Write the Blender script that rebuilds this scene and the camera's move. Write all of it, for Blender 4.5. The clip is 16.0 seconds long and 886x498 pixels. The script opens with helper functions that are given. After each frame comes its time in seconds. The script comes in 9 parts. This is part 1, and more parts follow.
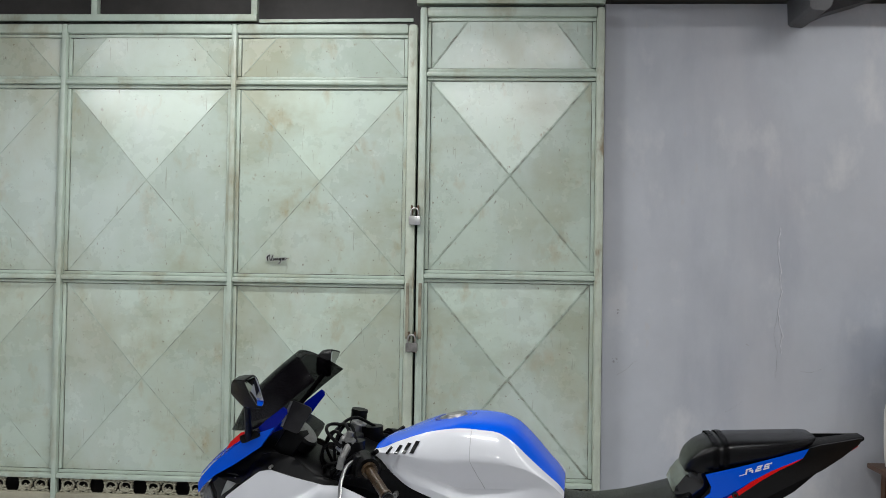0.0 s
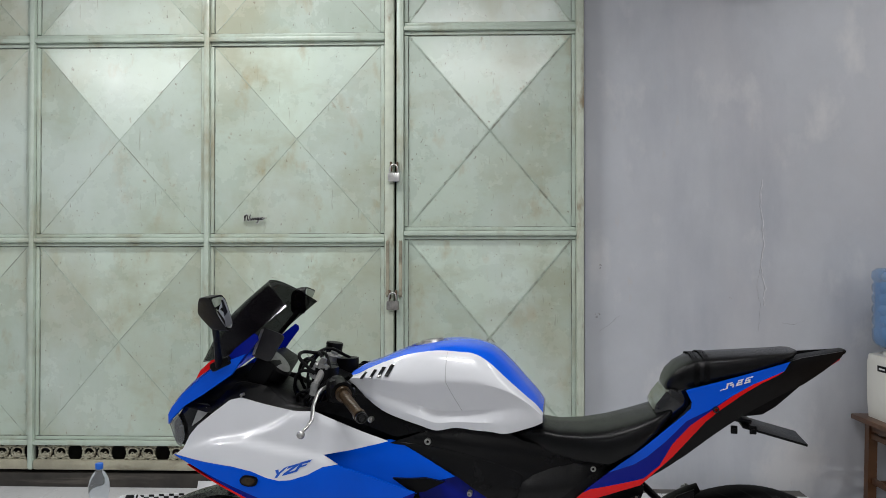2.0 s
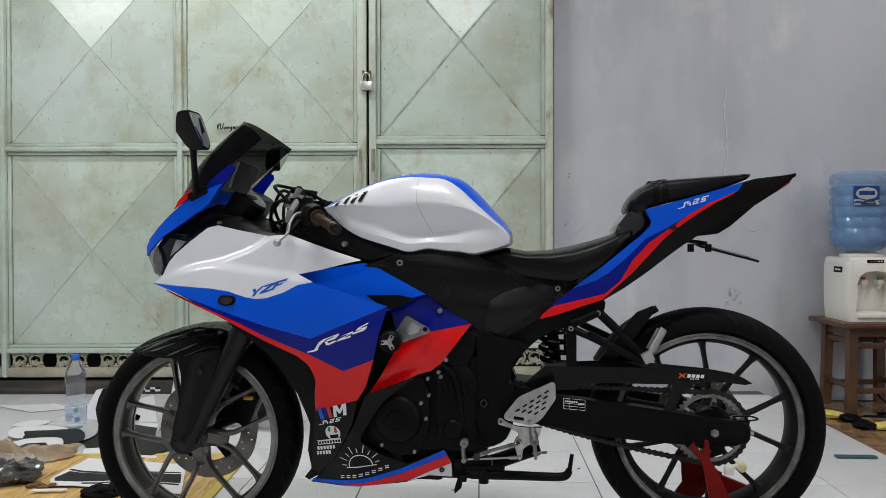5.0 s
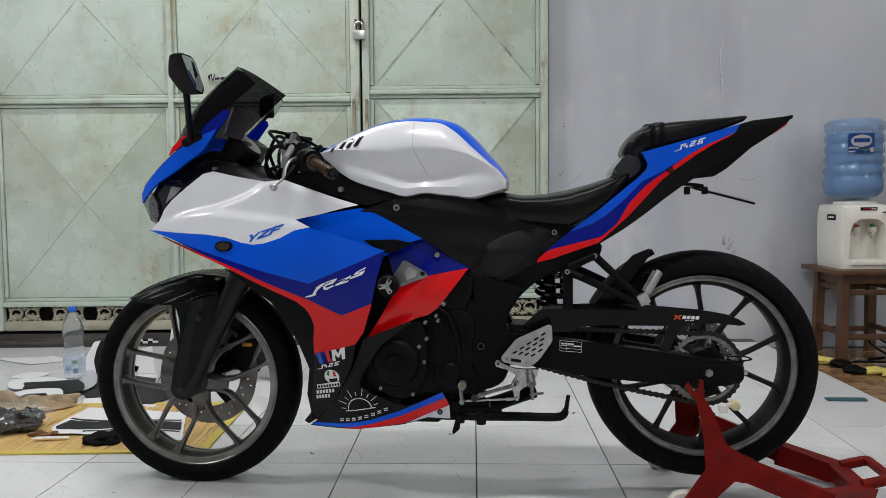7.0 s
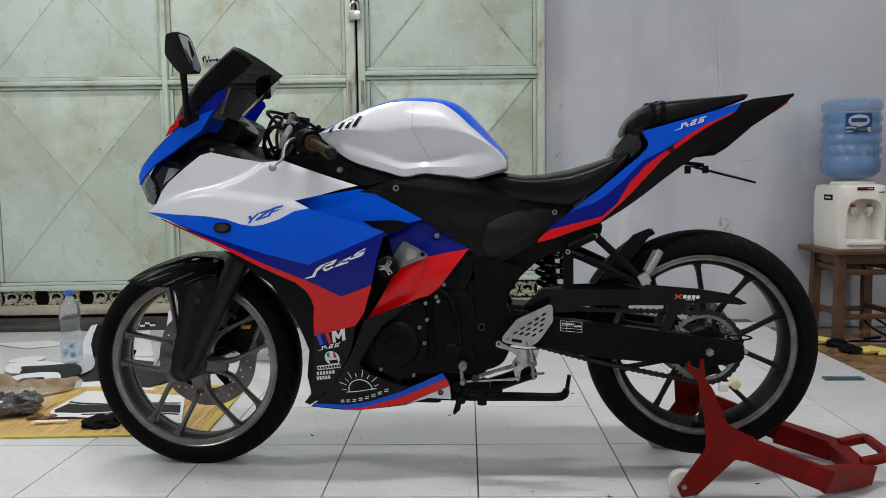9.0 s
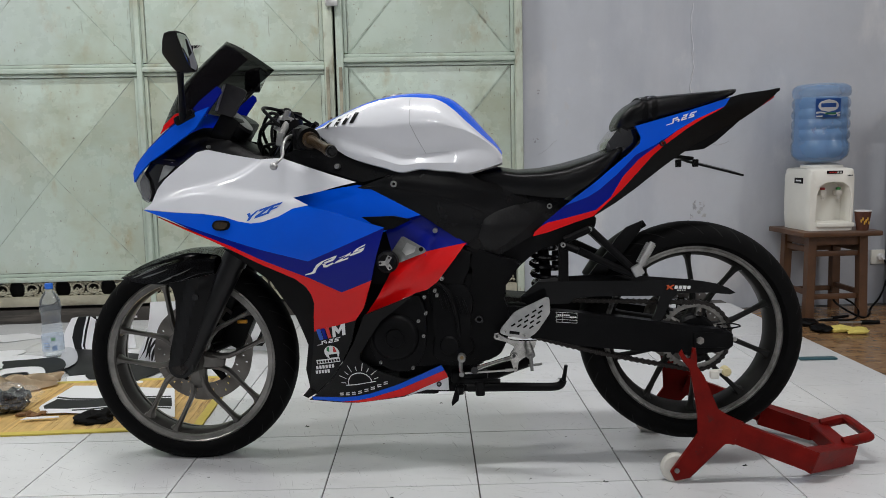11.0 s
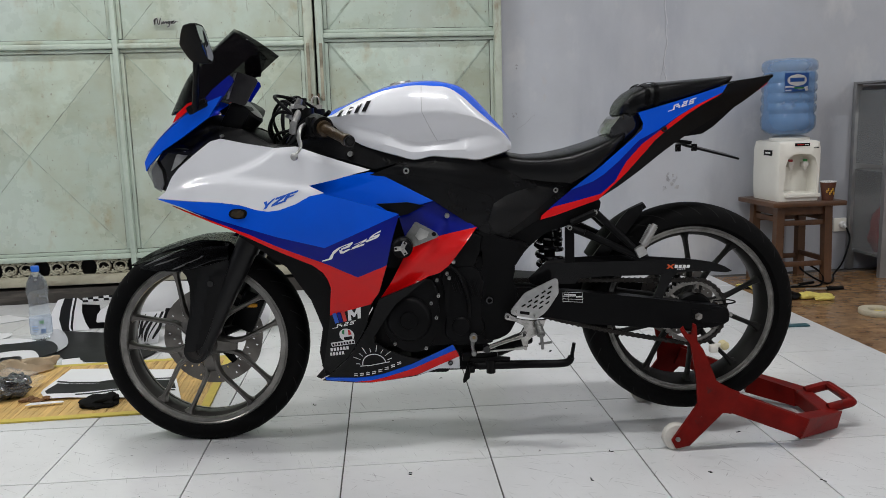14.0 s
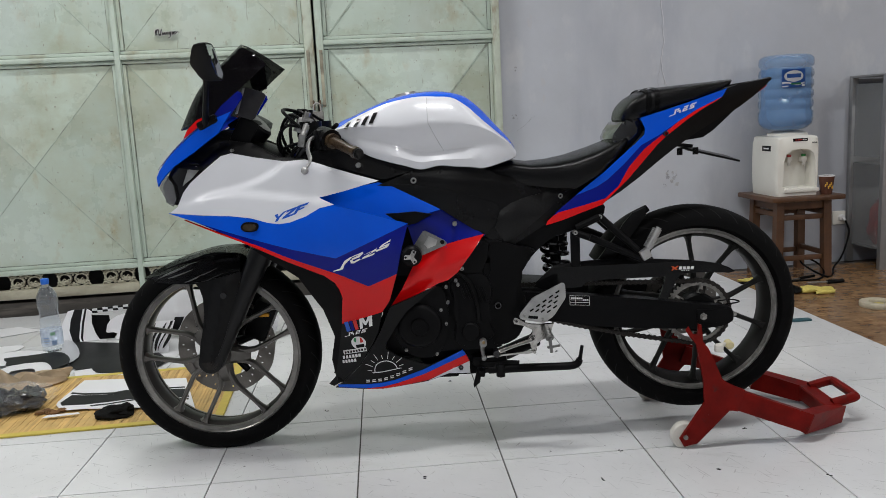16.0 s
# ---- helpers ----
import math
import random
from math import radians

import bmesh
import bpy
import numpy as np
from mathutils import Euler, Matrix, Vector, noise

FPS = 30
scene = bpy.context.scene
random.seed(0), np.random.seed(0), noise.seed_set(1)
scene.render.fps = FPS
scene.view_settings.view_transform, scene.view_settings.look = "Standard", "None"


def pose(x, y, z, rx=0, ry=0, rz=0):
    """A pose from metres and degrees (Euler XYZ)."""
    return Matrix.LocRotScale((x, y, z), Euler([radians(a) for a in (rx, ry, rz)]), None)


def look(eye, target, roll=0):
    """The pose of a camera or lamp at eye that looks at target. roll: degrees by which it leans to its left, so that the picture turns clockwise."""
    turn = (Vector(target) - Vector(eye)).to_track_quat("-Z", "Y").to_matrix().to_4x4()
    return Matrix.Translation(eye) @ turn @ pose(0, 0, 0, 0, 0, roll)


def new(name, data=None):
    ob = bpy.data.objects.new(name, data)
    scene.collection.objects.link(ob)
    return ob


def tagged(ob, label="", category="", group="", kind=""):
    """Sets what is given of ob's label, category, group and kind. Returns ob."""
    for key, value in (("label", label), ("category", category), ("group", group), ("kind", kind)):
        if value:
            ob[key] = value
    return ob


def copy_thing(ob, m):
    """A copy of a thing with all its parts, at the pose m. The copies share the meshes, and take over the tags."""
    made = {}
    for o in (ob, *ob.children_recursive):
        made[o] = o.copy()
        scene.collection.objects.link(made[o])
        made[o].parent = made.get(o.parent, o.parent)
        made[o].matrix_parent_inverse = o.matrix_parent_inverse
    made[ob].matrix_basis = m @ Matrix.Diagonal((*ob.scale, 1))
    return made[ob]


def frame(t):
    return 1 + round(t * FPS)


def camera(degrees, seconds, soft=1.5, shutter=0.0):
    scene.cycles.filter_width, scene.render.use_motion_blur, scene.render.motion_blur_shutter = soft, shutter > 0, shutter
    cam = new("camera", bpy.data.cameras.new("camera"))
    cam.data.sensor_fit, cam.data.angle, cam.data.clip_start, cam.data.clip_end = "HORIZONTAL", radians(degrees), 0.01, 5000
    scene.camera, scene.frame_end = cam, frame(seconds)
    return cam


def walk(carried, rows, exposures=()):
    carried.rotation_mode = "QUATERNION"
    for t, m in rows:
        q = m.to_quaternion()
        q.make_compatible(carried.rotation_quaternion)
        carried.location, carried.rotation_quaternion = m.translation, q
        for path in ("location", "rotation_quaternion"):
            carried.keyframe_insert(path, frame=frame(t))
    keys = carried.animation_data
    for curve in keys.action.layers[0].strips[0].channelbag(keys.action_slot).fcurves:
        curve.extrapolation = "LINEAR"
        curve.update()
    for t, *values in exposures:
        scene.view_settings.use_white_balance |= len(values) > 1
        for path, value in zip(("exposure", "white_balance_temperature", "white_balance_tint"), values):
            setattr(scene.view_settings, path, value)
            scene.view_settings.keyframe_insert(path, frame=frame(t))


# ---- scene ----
cam = camera(57.8, 16.0, soft=0.5)
PATH = [
    (0, (0.34, 0.059, 1.42), (0.24, 2.056, 1.464), 0.88),
    (0.5, (0.383, 0.055, 1.404), (0.297, 2.052, 1.459), 0.83),
    (1, (0.393, 0.077, 1.374), (0.316, 2.075, 1.428), 0.65),
    (1.5, (0.371, 0.111, 1.332), (0.298, 2.109, 1.375), 0.3),
    (2, (0.373, 0.116, 1.238), (0.306, 2.115, 1.26), 0.01),
    (2.5, (0.383, 0.098, 1.135), (0.329, 2.097, 1.147), -0.01),
    (3, (0.391, 0.089, 0.992), (0.353, 2.089, 1.009), -0.2),
    (3.5, (0.387, 0.064, 0.923), (0.359, 2.063, 0.939), -0.2),
    (4, (0.381, 0.05, 0.893), (0.367, 2.049, 0.907), -0.0),
    (4.5, (0.381, 0.04, 0.867), (0.376, 2.04, 0.866), -0.0),
    (7, (0.371, 0.035, 0.816), (0.387, 2.031, 0.681), -0.5),
    (7.5, (0.372, 0.033, 0.811), (0.392, 2.028, 0.667), -0.6),
    (8, (0.367, 0.036, 0.807), (0.389, 2.03, 0.651), -0.7),
    (8.5, (0.364, 0.045, 0.805), (0.389, 2.038, 0.639), -0.7),
    (11, (0.27, 0.02, 0.854), (0.387, 2.003, 0.623), -1.2),
    (11.5, (0.24, 0.015, 0.865), (0.405, 1.993, 0.617), -1.1),
    (12, (0.21, 0.005, 0.875), (0.397, 1.978, 0.61), -1.1),
    (12.5, (0.183, -0.004, 0.889), (0.389, 1.965, 0.608), -1.2),
    (13, (0.154, -0.011, 0.897), (0.374, 1.954, 0.599), -1.2),
    (13.5, (0.135, -0.02, 0.907), (0.362, 1.943, 0.595), -1.3),
    (14, (0.115, -0.025, 0.917), (0.342, 1.936, 0.597), -1.6),
    (14.5, (0.091, -0.031, 0.929), (0.316, 1.93, 0.606), -1.9),
    (15, (0.078, -0.037, 0.941), (0.308, 1.924, 0.619), -2.3),
    (15.5, (0.076, -0.052, 0.951), (0.309, 1.908, 0.625), -2.6),
    (16, (0.087, -0.057, 0.952), (0.316, 1.903, 0.625), -2.9),
]
walk(cam, [(t, look(eye, target, roll)) for t, eye, target, roll in PATH], [(0.0, 0.0, 6400, 8.5), (3.0, 0.03, 6480, 9.8), (7.0, 0.08, 6480, 9.8), (16.0, 0.06, 6480, 9.8)])

# ---- world and lights ----
world = bpy.data.worlds.new("world")
scene.world = world
world.use_nodes = True
world.node_tree.nodes["Background"].inputs[0].default_value = (0.75, 0.8, 0.9, 1)
world.node_tree.nodes["Background"].inputs[1].default_value = 0.02
scene.view_settings.exposure = 0.0


def tube_lamp(x, y, z, length, power, turn=0.0, color=(1.0, 0.995, 0.985)):
    d = bpy.data.lights.new("tube_light", "AREA")
    d.shape, d.size, d.size_y, d.energy, d.color = "RECTANGLE", length, 0.12, power, color
    ob = new("tube_light", d)
    ob.matrix_world = pose(x, y, z, 0, 0, turn)
    return ob


# unseen tubes; number and places chosen for brightness, the last two added for gate and wall
LAMPS = [(0.5, 1.6, 0), (-2.7, 1.6, 0), (5.6, -0.9, 0), (0.5, -1.6, 0), (-0.8, 3.35, 0), (2.8, 3.3, 0)]
for (lx, ly, lt), watts in zip(LAMPS, (38, 46, 92, 33, 30, 17)):
    tube_lamp(lx, ly, 3.185, 1.2, watts, lt)


# ---- building helpers ----
def done(bm, name, mat, parent=None, label="", smooth=35, mats=()):
    bmesh.ops.recalc_face_normals(bm, faces=bm.faces)
    me = bpy.data.meshes.new(name)
    bm.to_mesh(me)
    bm.free()
    me.materials.append(mat)
    for m in mats:
        me.materials.append(m)
    if smooth:
        me.shade_smooth()
        me.set_sharp_from_angle(angle=radians(smooth))
    ob = new(name, me)
    if parent is not None:
        ob.parent = parent
    if label:
        ob["label"] = label
    return ob


def part(name, bm, mat, parent, label="", smooth=35):
    return done(bm, name, mat, parent, label, smooth)


def thing(name, m, label, category, group="", kind=""):
    ob = new(name)
    ob.empty_display_size = 0.05
    ob.matrix_world = m
    return tagged(ob, label, category, group, kind)


def add_box(bm, c, s, m=None, bevel=0.0):
    r = bmesh.ops.create_cube(bm, size=1.0)
    vs = r["verts"]
    bmesh.ops.scale(bm, verts=vs, vec=s)
    if bevel:
        es = list({e for v in vs for e in v.link_edges})
        r = bmesh.ops.bevel(bm, geom=es, offset=bevel, segments=2, affect="EDGES", profile=0.6)
        vs = r["verts"]
        seen = set(vs)
        stack = list(vs)
        while stack:
            for e in stack.pop().link_edges:
                for o in e.verts:
                    if o not in seen:
                        seen.add(o)
                        stack.append(o)
        vs = list(seen)
    if m is not None:
        bmesh.ops.transform(bm, matrix=m, verts=vs)
    bmesh.ops.translate(bm, verts=vs, vec=c)
    return vs


def add_rod(bm, a, b, r, r2=None, seg=12, caps=True):
    a, b = Vector(a), Vector(b)
    d = b - a
    res = bmesh.ops.create_cone(bm, cap_ends=caps, segments=seg, radius1=r, radius2=r if r2 is None else r2, depth=d.length)
    q = d.to_track_quat("Z", "Y").to_matrix().to_4x4()
    bmesh.ops.transform(bm, matrix=Matrix.Translation((a + b) / 2) @ q, verts=res["verts"])
    return res["verts"]


def catmull(pts, n=6):
    pts = [Vector(p) for p in pts]
    ext = [2 * pts[0] - pts[1]] + pts + [2 * pts[-1] - pts[-2]]
    out = []
    for i in range(1, len(ext) - 2):
        p0, p1, p2, p3 = ext[i - 1:i + 3]
        for k in range(n):
            t = k / n
            out.append(0.5 * (2 * p1 + (p2 - p0) * t + (2 * p0 - 5 * p1 + 4 * p2 - p3) * t * t + (3 * p1 - p0 - 3 * p2 + p3) * t ** 3))
    return out + [pts[-1]]


def add_tube(bm, pts, r, seg=8, n=6, flat=1.0):
    path = catmull(pts, n) if n > 1 else [Vector(p) for p in pts]
    rings = []
    side = None
    for i, p in enumerate(path):
        d = (path[min(i + 1, len(path) - 1)] - path[max(i - 1, 0)]).normalized()
        if side is None:
            side = d.orthogonal().normalized()
        side = (side - d * side.dot(d)).normalized()
        up = d.cross(side)
        rr = ease(i / (len(path) - 1), [k / (len(r) - 1) for k in range(len(r))], r) if isinstance(r, tuple) else r
        rings.append([p + rr * (math.cos(a) * side + flat * math.sin(a) * up) for a in [2 * math.pi * k / seg for k in range(seg)]])
    add_loft(bm, rings, True)


def add_loft(bm, rings, closed=True, caps=True):
    vr = [[bm.verts.new(p) for p in ring] for ring in rings]
    n = len(vr[0])
    faces = []
    for a, b in zip(vr, vr[1:]):
        for k in range(n if closed else n - 1):
            faces.append(bm.faces.new((a[k], a[(k + 1) % n], b[(k + 1) % n], b[k])))
    if closed and caps:
        bm.faces.new(vr[0][::-1])
        bm.faces.new(vr[-1])
    return vr, faces


def add_turn(bm, profile, c=(0, 0, 0), seg=48, axis="Y"):
    """A body of revolution: profile of (radius, place along the axis), closed where it is a ring."""
    rings = []
    for k in range(seg):
        a = 2 * math.pi * k / seg
        ca, sa = math.cos(a), math.sin(a)
        ring = []
        for r, h in profile:
            if axis == "Y":
                p = (r * ca, h, r * sa)
            elif axis == "X":
                p = (h, r * ca, r * sa)
            else:
                p = (r * ca, r * sa, h)
            ring.append(bm.verts.new(Vector(p) + Vector(c)))
        rings.append(ring)
    n = len(profile)
    for k in range(seg):
        a, b = rings[k], rings[(k + 1) % seg]
        for i in range(n - 1):
            if profile[i][0] == 0 and profile[i + 1][0] == 0:
                continue
            bm.faces.new((a[i], a[i + 1], b[i + 1], b[i]))
    bmesh.ops.remove_doubles(bm, verts=[v for r in rings for v in r], dist=1e-5)


def add_plate(bm, outline, y0, y1, bevel=0.0):
    """A flat plate: outline in (x, z), from y0 to y1."""
    a = [bm.verts.new((x, y0, z)) for x, z in outline]
    b = [bm.verts.new((x, y1, z)) for x, z in outline]
    n = len(a)
    f0, f1 = bm.faces.new(a), bm.faces.new(b[::-1])
    for i in range(n):
        bm.faces.new((a[i], b[i], b[(i + 1) % n], a[(i + 1) % n]))
    if bevel:
        es = list(f0.edges) + list(f1.edges)
        bmesh.ops.bevel(bm, geom=es, offset=bevel, segments=2, affect="EDGES", profile=0.6)


def smooth_outline(pts, n=3, sharp=()):
    """Rounds an outline, keeping the corners whose index is in sharp."""
    out = []
    m = len(pts)
    for i in range(m):
        p0, p1, p2, p3 = (Vector(pts[(i + k - 1) % m]) for k in range(4))
        if i in sharp:
            p0 = 2 * p1 - p2
        if (i + 1) % m in sharp:
            p3 = 2 * p2 - p1
        for k in range(n):
            t = k / n
            q = 0.5 * (2 * p1 + (p2 - p0) * t + (2 * p0 - 5 * p1 + 4 * p2 - p3) * t * t + (3 * p1 - p0 - 3 * p2 + p3) * t ** 3)
            out.append((q.x, q.y))
    return out


def add_shell(bm, outline, h, side=-1, thick=0.004, step=0.025, folds=()):
    """A curved panel: an outline in (x, z) laid on the surface y = side * h(x, z)."""
    f = bm.faces.new([bm.verts.new((x, 0, z)) for x, z in outline])
    xs, zs = [p[0] for p in outline], [p[1] for p in outline]
    for lo, hi, no in ((min(xs), max(xs), (1, 0, 0)), (min(zs), max(zs), (0, 0, 1))):
        k = math.ceil(lo / step)
        while k * step < hi:
            co = (k * step + 0.0007, 0, 0) if no[0] else (0, 0, k * step + 0.0007)
            bmesh.ops.bisect_plane(bm, geom=bm.verts[:] + bm.edges[:] + bm.faces[:], plane_co=co, plane_no=no, dist=1e-5)
            k += 1
    for x0, z0, slope in folds:
        bmesh.ops.bisect_plane(bm, geom=bm.verts[:] + bm.edges[:] + bm.faces[:], plane_co=(x0, 0, z0), plane_no=(-slope, 0, 1), dist=1e-4)
    bmesh.ops.triangulate(bm, faces=[q for q in bm.faces if len(q.verts) > 4])
    front = list(bm.faces)
    for v in bm.verts:
        v.co.y = side * h(v.co.x, v.co.z)
    ret = bmesh.ops.extrude_face_region(bm, geom=front)
    moved = [g for g in ret["geom"] if isinstance(g, bmesh.types.BMVert)]
    bmesh.ops.translate(bm, verts=moved, vec=(0, -side * thick, 0))


def ease(x, xs, ys):
    """A smooth curve through (xs, ys)."""
    if x <= xs[0]:
        return ys[0]
    for i in range(len(xs) - 1):
        if x <= xs[i + 1]:
            d = [(ys[k + 1] - ys[k]) / (xs[k + 1] - xs[k]) for k in range(len(xs) - 1)]
            m0 = d[0] if i == 0 else (d[i - 1] + d[i]) / 2
            m1 = d[-1] if i == len(xs) - 2 else (d[i] + d[i + 1]) / 2
            hgt = xs[i + 1] - xs[i]
            t = (x - xs[i]) / hgt
            return (2 * t ** 3 - 3 * t * t + 1) * ys[i] + (t ** 3 - 2 * t * t + t) * hgt * m0 + (3 * t * t - 2 * t ** 3) * ys[i + 1] + (t ** 3 - t * t) * hgt * m1
    return ys[-1]


# ---- materials ----
def material(name, color, rough=0.5, metal=0.0, coat=0.0, vary=0.08, scale=6.0, bump=0.0, bump_scale=200.0, spec=0.5, alpha=1.0, trans=0.0, ior=1.45, per_object=0.0, rough_vary=0.1, per_island=0.0, by_place=False):
    m = bpy.data.materials.new(name)
    m.use_nodes = True
    nt = m.node_tree
    b = nt.nodes["Principled BSDF"]
    b.inputs["Roughness"].default_value = rough
    b.inputs["Metallic"].default_value = metal
    b.inputs["Coat Weight"].default_value = coat
    b.inputs["Coat Roughness"].default_value = 0.04
    b.inputs["Specular IOR Level"].default_value = spec
    b.inputs["Transmission Weight"].default_value = trans
    b.inputs["IOR"].default_value = ior
    b.inputs["Alpha"].default_value = alpha
    co = nt.nodes.new("ShaderNodeNewGeometry" if by_place else "ShaderNodeTexCoord")
    place = co.outputs["Position" if by_place else "Object"]
    n1 = nt.nodes.new("ShaderNodeTexNoise")
    n1.inputs["Scale"].default_value = scale
    n1.inputs["Detail"].default_value = 8
    n1.inputs["Roughness"].default_value = 0.65
    nt.links.new(place, n1.inputs["Vector"])
    ramp = nt.nodes.new("ShaderNodeMapRange")
    ramp.inputs[1].default_value, ramp.inputs[2].default_value = 0.3, 0.7
    ramp.inputs[3].default_value, ramp.inputs[4].default_value = 1 - vary, 1 + vary
    nt.links.new(n1.outputs["Fac"], ramp.inputs[0])
    mul = nt.nodes.new("ShaderNodeVectorMath")
    mul.operation = "SCALE"
    mul.inputs[0].default_value = color
    last = ramp.outputs[0]
    if per_object:
        info = nt.nodes.new("ShaderNodeObjectInfo")
        r2 = nt.nodes.new("ShaderNodeMapRange")
        r2.inputs[3].default_value, r2.inputs[4].default_value = 1 - per_object, 1 + per_object
        nt.links.new(info.outputs["Random"], r2.inputs[0])
        mm = nt.nodes.new("ShaderNodeMath")
        mm.operation = "MULTIPLY"
        nt.links.new(last, mm.inputs[0])
        nt.links.new(r2.outputs[0], mm.inputs[1])
        last = mm.outputs[0]
    if per_island:
        geo = nt.nodes.new("ShaderNodeNewGeometry")
        r3 = nt.nodes.new("ShaderNodeMapRange")
        r3.inputs[3].default_value, r3.inputs[4].default_value = 1 - per_island, 1 + per_island
        nt.links.new(geo.outputs["Random Per Island"], r3.inputs[0])
        m3 = nt.nodes.new("ShaderNodeMath")
        m3.operation = "MULTIPLY"
        nt.links.new(last, m3.inputs[0])
        nt.links.new(r3.outputs[0], m3.inputs[1])
        last = m3.outputs[0]
    nt.links.new(last, mul.inputs["Scale"])
    nt.links.new(mul.outputs[0], b.inputs["Base Color"])
    if rough_vary:
        rr = nt.nodes.new("ShaderNodeMapRange")
        rr.inputs[1].default_value, rr.inputs[2].default_value = 0.3, 0.7
        rr.inputs[3].default_value, rr.inputs[4].default_value = rough * (1 - rough_vary), min(1, rough * (1 + rough_vary))
        nt.links.new(n1.outputs["Fac"], rr.inputs[0])
        nt.links.new(rr.outputs[0], b.inputs["Roughness"])
    if bump:
        n2 = nt.nodes.new("ShaderNodeTexNoise")
        n2.inputs["Scale"].default_value = bump_scale
        n2.inputs["Detail"].default_value = 4
        nt.links.new(place, n2.inputs["Vector"])
        bp = nt.nodes.new("ShaderNodeBump")
        bp.inputs["Strength"].default_value = bump
        bp.inputs["Distance"].default_value = 0.002
        nt.links.new(n2.outputs["Fac"], bp.inputs["Height"])
        nt.links.new(bp.outputs[0], b.inputs["Normal"])
    return m


def stain(m, color, scale, low, high, stretch=(1, 1, 1), amount=1.0, detail=8, offset=(0, 0, 0), by_place=False, turn=0.0):
    """Mixes patches of a second colour into a material."""
    nt = m.node_tree
    b = nt.nodes["Principled BSDF"]
    src = b.inputs["Base Color"].links[0].from_socket
    co = nt.nodes.new("ShaderNodeNewGeometry" if by_place else "ShaderNodeTexCoord")
    mp = nt.nodes.new("ShaderNodeMapping")
    mp.inputs["Scale"].default_value = stretch
    mp.inputs["Location"].default_value = offset
    spin = nt.nodes.new("ShaderNodeVectorRotate")
    spin.rotation_type = "Z_AXIS"
    spin.inputs["Angle"].default_value = radians(turn)
    nz = nt.nodes.new("ShaderNodeTexNoise")
    nz.inputs["Scale"].default_value = scale
    nz.inputs["Detail"].default_value = detail
    nz.inputs["Roughness"].default_value = 0.62
    rg = nt.nodes.new("ShaderNodeMapRange")
    rg.inputs[1].default_value, rg.inputs[2].default_value = low, high
    rg.inputs[3].default_value, rg.inputs[4].default_value = 0, amount
    mx = nt.nodes.new("ShaderNodeMix")
    mx.data_type = "RGBA"
    mx.inputs["B"].default_value = (*color, 1)
    nt.links.new(co.outputs["Position" if by_place else "Object"], spin.inputs["Vector"])
    nt.links.new(spin.outputs[0], mp.inputs[0])
    nt.links.new(mp.outputs[0], nz.inputs["Vector"])
    nt.links.new(nz.outputs["Fac"], rg.inputs[0])
    nt.links.new(rg.outputs[0], mx.inputs["Factor"])
    nt.links.new(src, mx.inputs["A"])
    nt.links.new(mx.outputs["Result"], b.inputs["Base Color"])
    return m


M_WHITE = material("white_gloss_paint", (0.69, 0.70, 0.735), 0.30, coat=0.8, vary=0.02, rough_vary=0.1)
M_BLUE = material("blue_gloss_vinyl", (0.0004, 0.088, 0.68), 0.22, spec=0.12, coat=0.28, vary=0.05)
M_NAVY = material("navy_gloss_vinyl", (0.001, 0.007, 0.215), 0.22, spec=0.08, coat=0.3, vary=0.05)
M_RED = material("red_gloss_vinyl", (0.66, 0.004, 0.005), 0.22, spec=0.1, coat=0.5, vary=0.05)
M_BLACK = material("black_plastic", (0.003, 0.003, 0.0034), 0.40, spec=0.13, vary=0.25, bump=0.15, bump_scale=900)
M_BLACKGLOSS = material("black_gloss", (0.005, 0.005, 0.006), 0.18, spec=0.4, coat=0.3, vary=0.2)
M_CARBON = material("carbon_fibre_weave", (0.004, 0.004, 0.0045), 0.2, spec=0.16, coat=0.12, vary=0.5, scale=260, bump=0.05, bump_scale=420)
M_GLOSSGUARD = material("glossy_black_mudguard", (0.004, 0.004, 0.0045), 0.12, spec=0.2, coat=0.3, vary=0.4, scale=200)
M_STRAKE = material("polished_black_edge", (0.006, 0.006, 0.0065), 0.12, spec=0.8, coat=1.0, vary=0.2, scale=60)
M_GUARD = material("satin_black_panel", (0.0038, 0.0038, 0.0042), 0.33, spec=0.18, vary=0.3, scale=60, bump=0.15, bump_scale=500)
M_KNEE = material("dotted_grip_rubber", (0.0045, 0.0045, 0.005), 0.36, spec=0.28, vary=0.2, bump=0.22, bump_scale=650)
dots = M_KNEE.node_tree.nodes.new("ShaderNodeTexVoronoi")
dots.inputs["Scale"].default_value = 260
dots.inputs["Randomness"].default_value = 0.15
M_KNEE.node_tree.links.new(M_KNEE.node_tree.nodes["Texture Coordinate"].outputs["Object"], dots.inputs["Vector"])
M_KNEE.node_tree.links.new(dots.outputs["Distance"], M_KNEE.node_tree.nodes["Bump"].inputs["Height"])
M_FORK = material("satin_black_fork_paint", (0.005, 0.005, 0.0055), 0.32, spec=0.3, vary=0.25, scale=40)
M_FRAME = material("dark_frame_paint", (0.0032, 0.0032, 0.0036), 0.42, spec=0.11, vary=0.3, bump=0.2, bump_scale=500)
M_ENGINE = material("dark_engine_casting", (0.004, 0.004, 0.0045), 0.46, spec=0.12, metal=0.1, vary=0.35, scale=20, bump=0.3, bump_scale=350)
M_RUBBER = material("tyre_rubber", (0.003, 0.003, 0.0032), 0.68, vary=0.35, scale=15, bump=0.2, bump_scale=300, spec=0.09)
M_COVER = material("grained_black_plastic", (0.0035, 0.0035, 0.004), 0.27, spec=0.22, vary=0.25, bump=0.25, bump_scale=700)
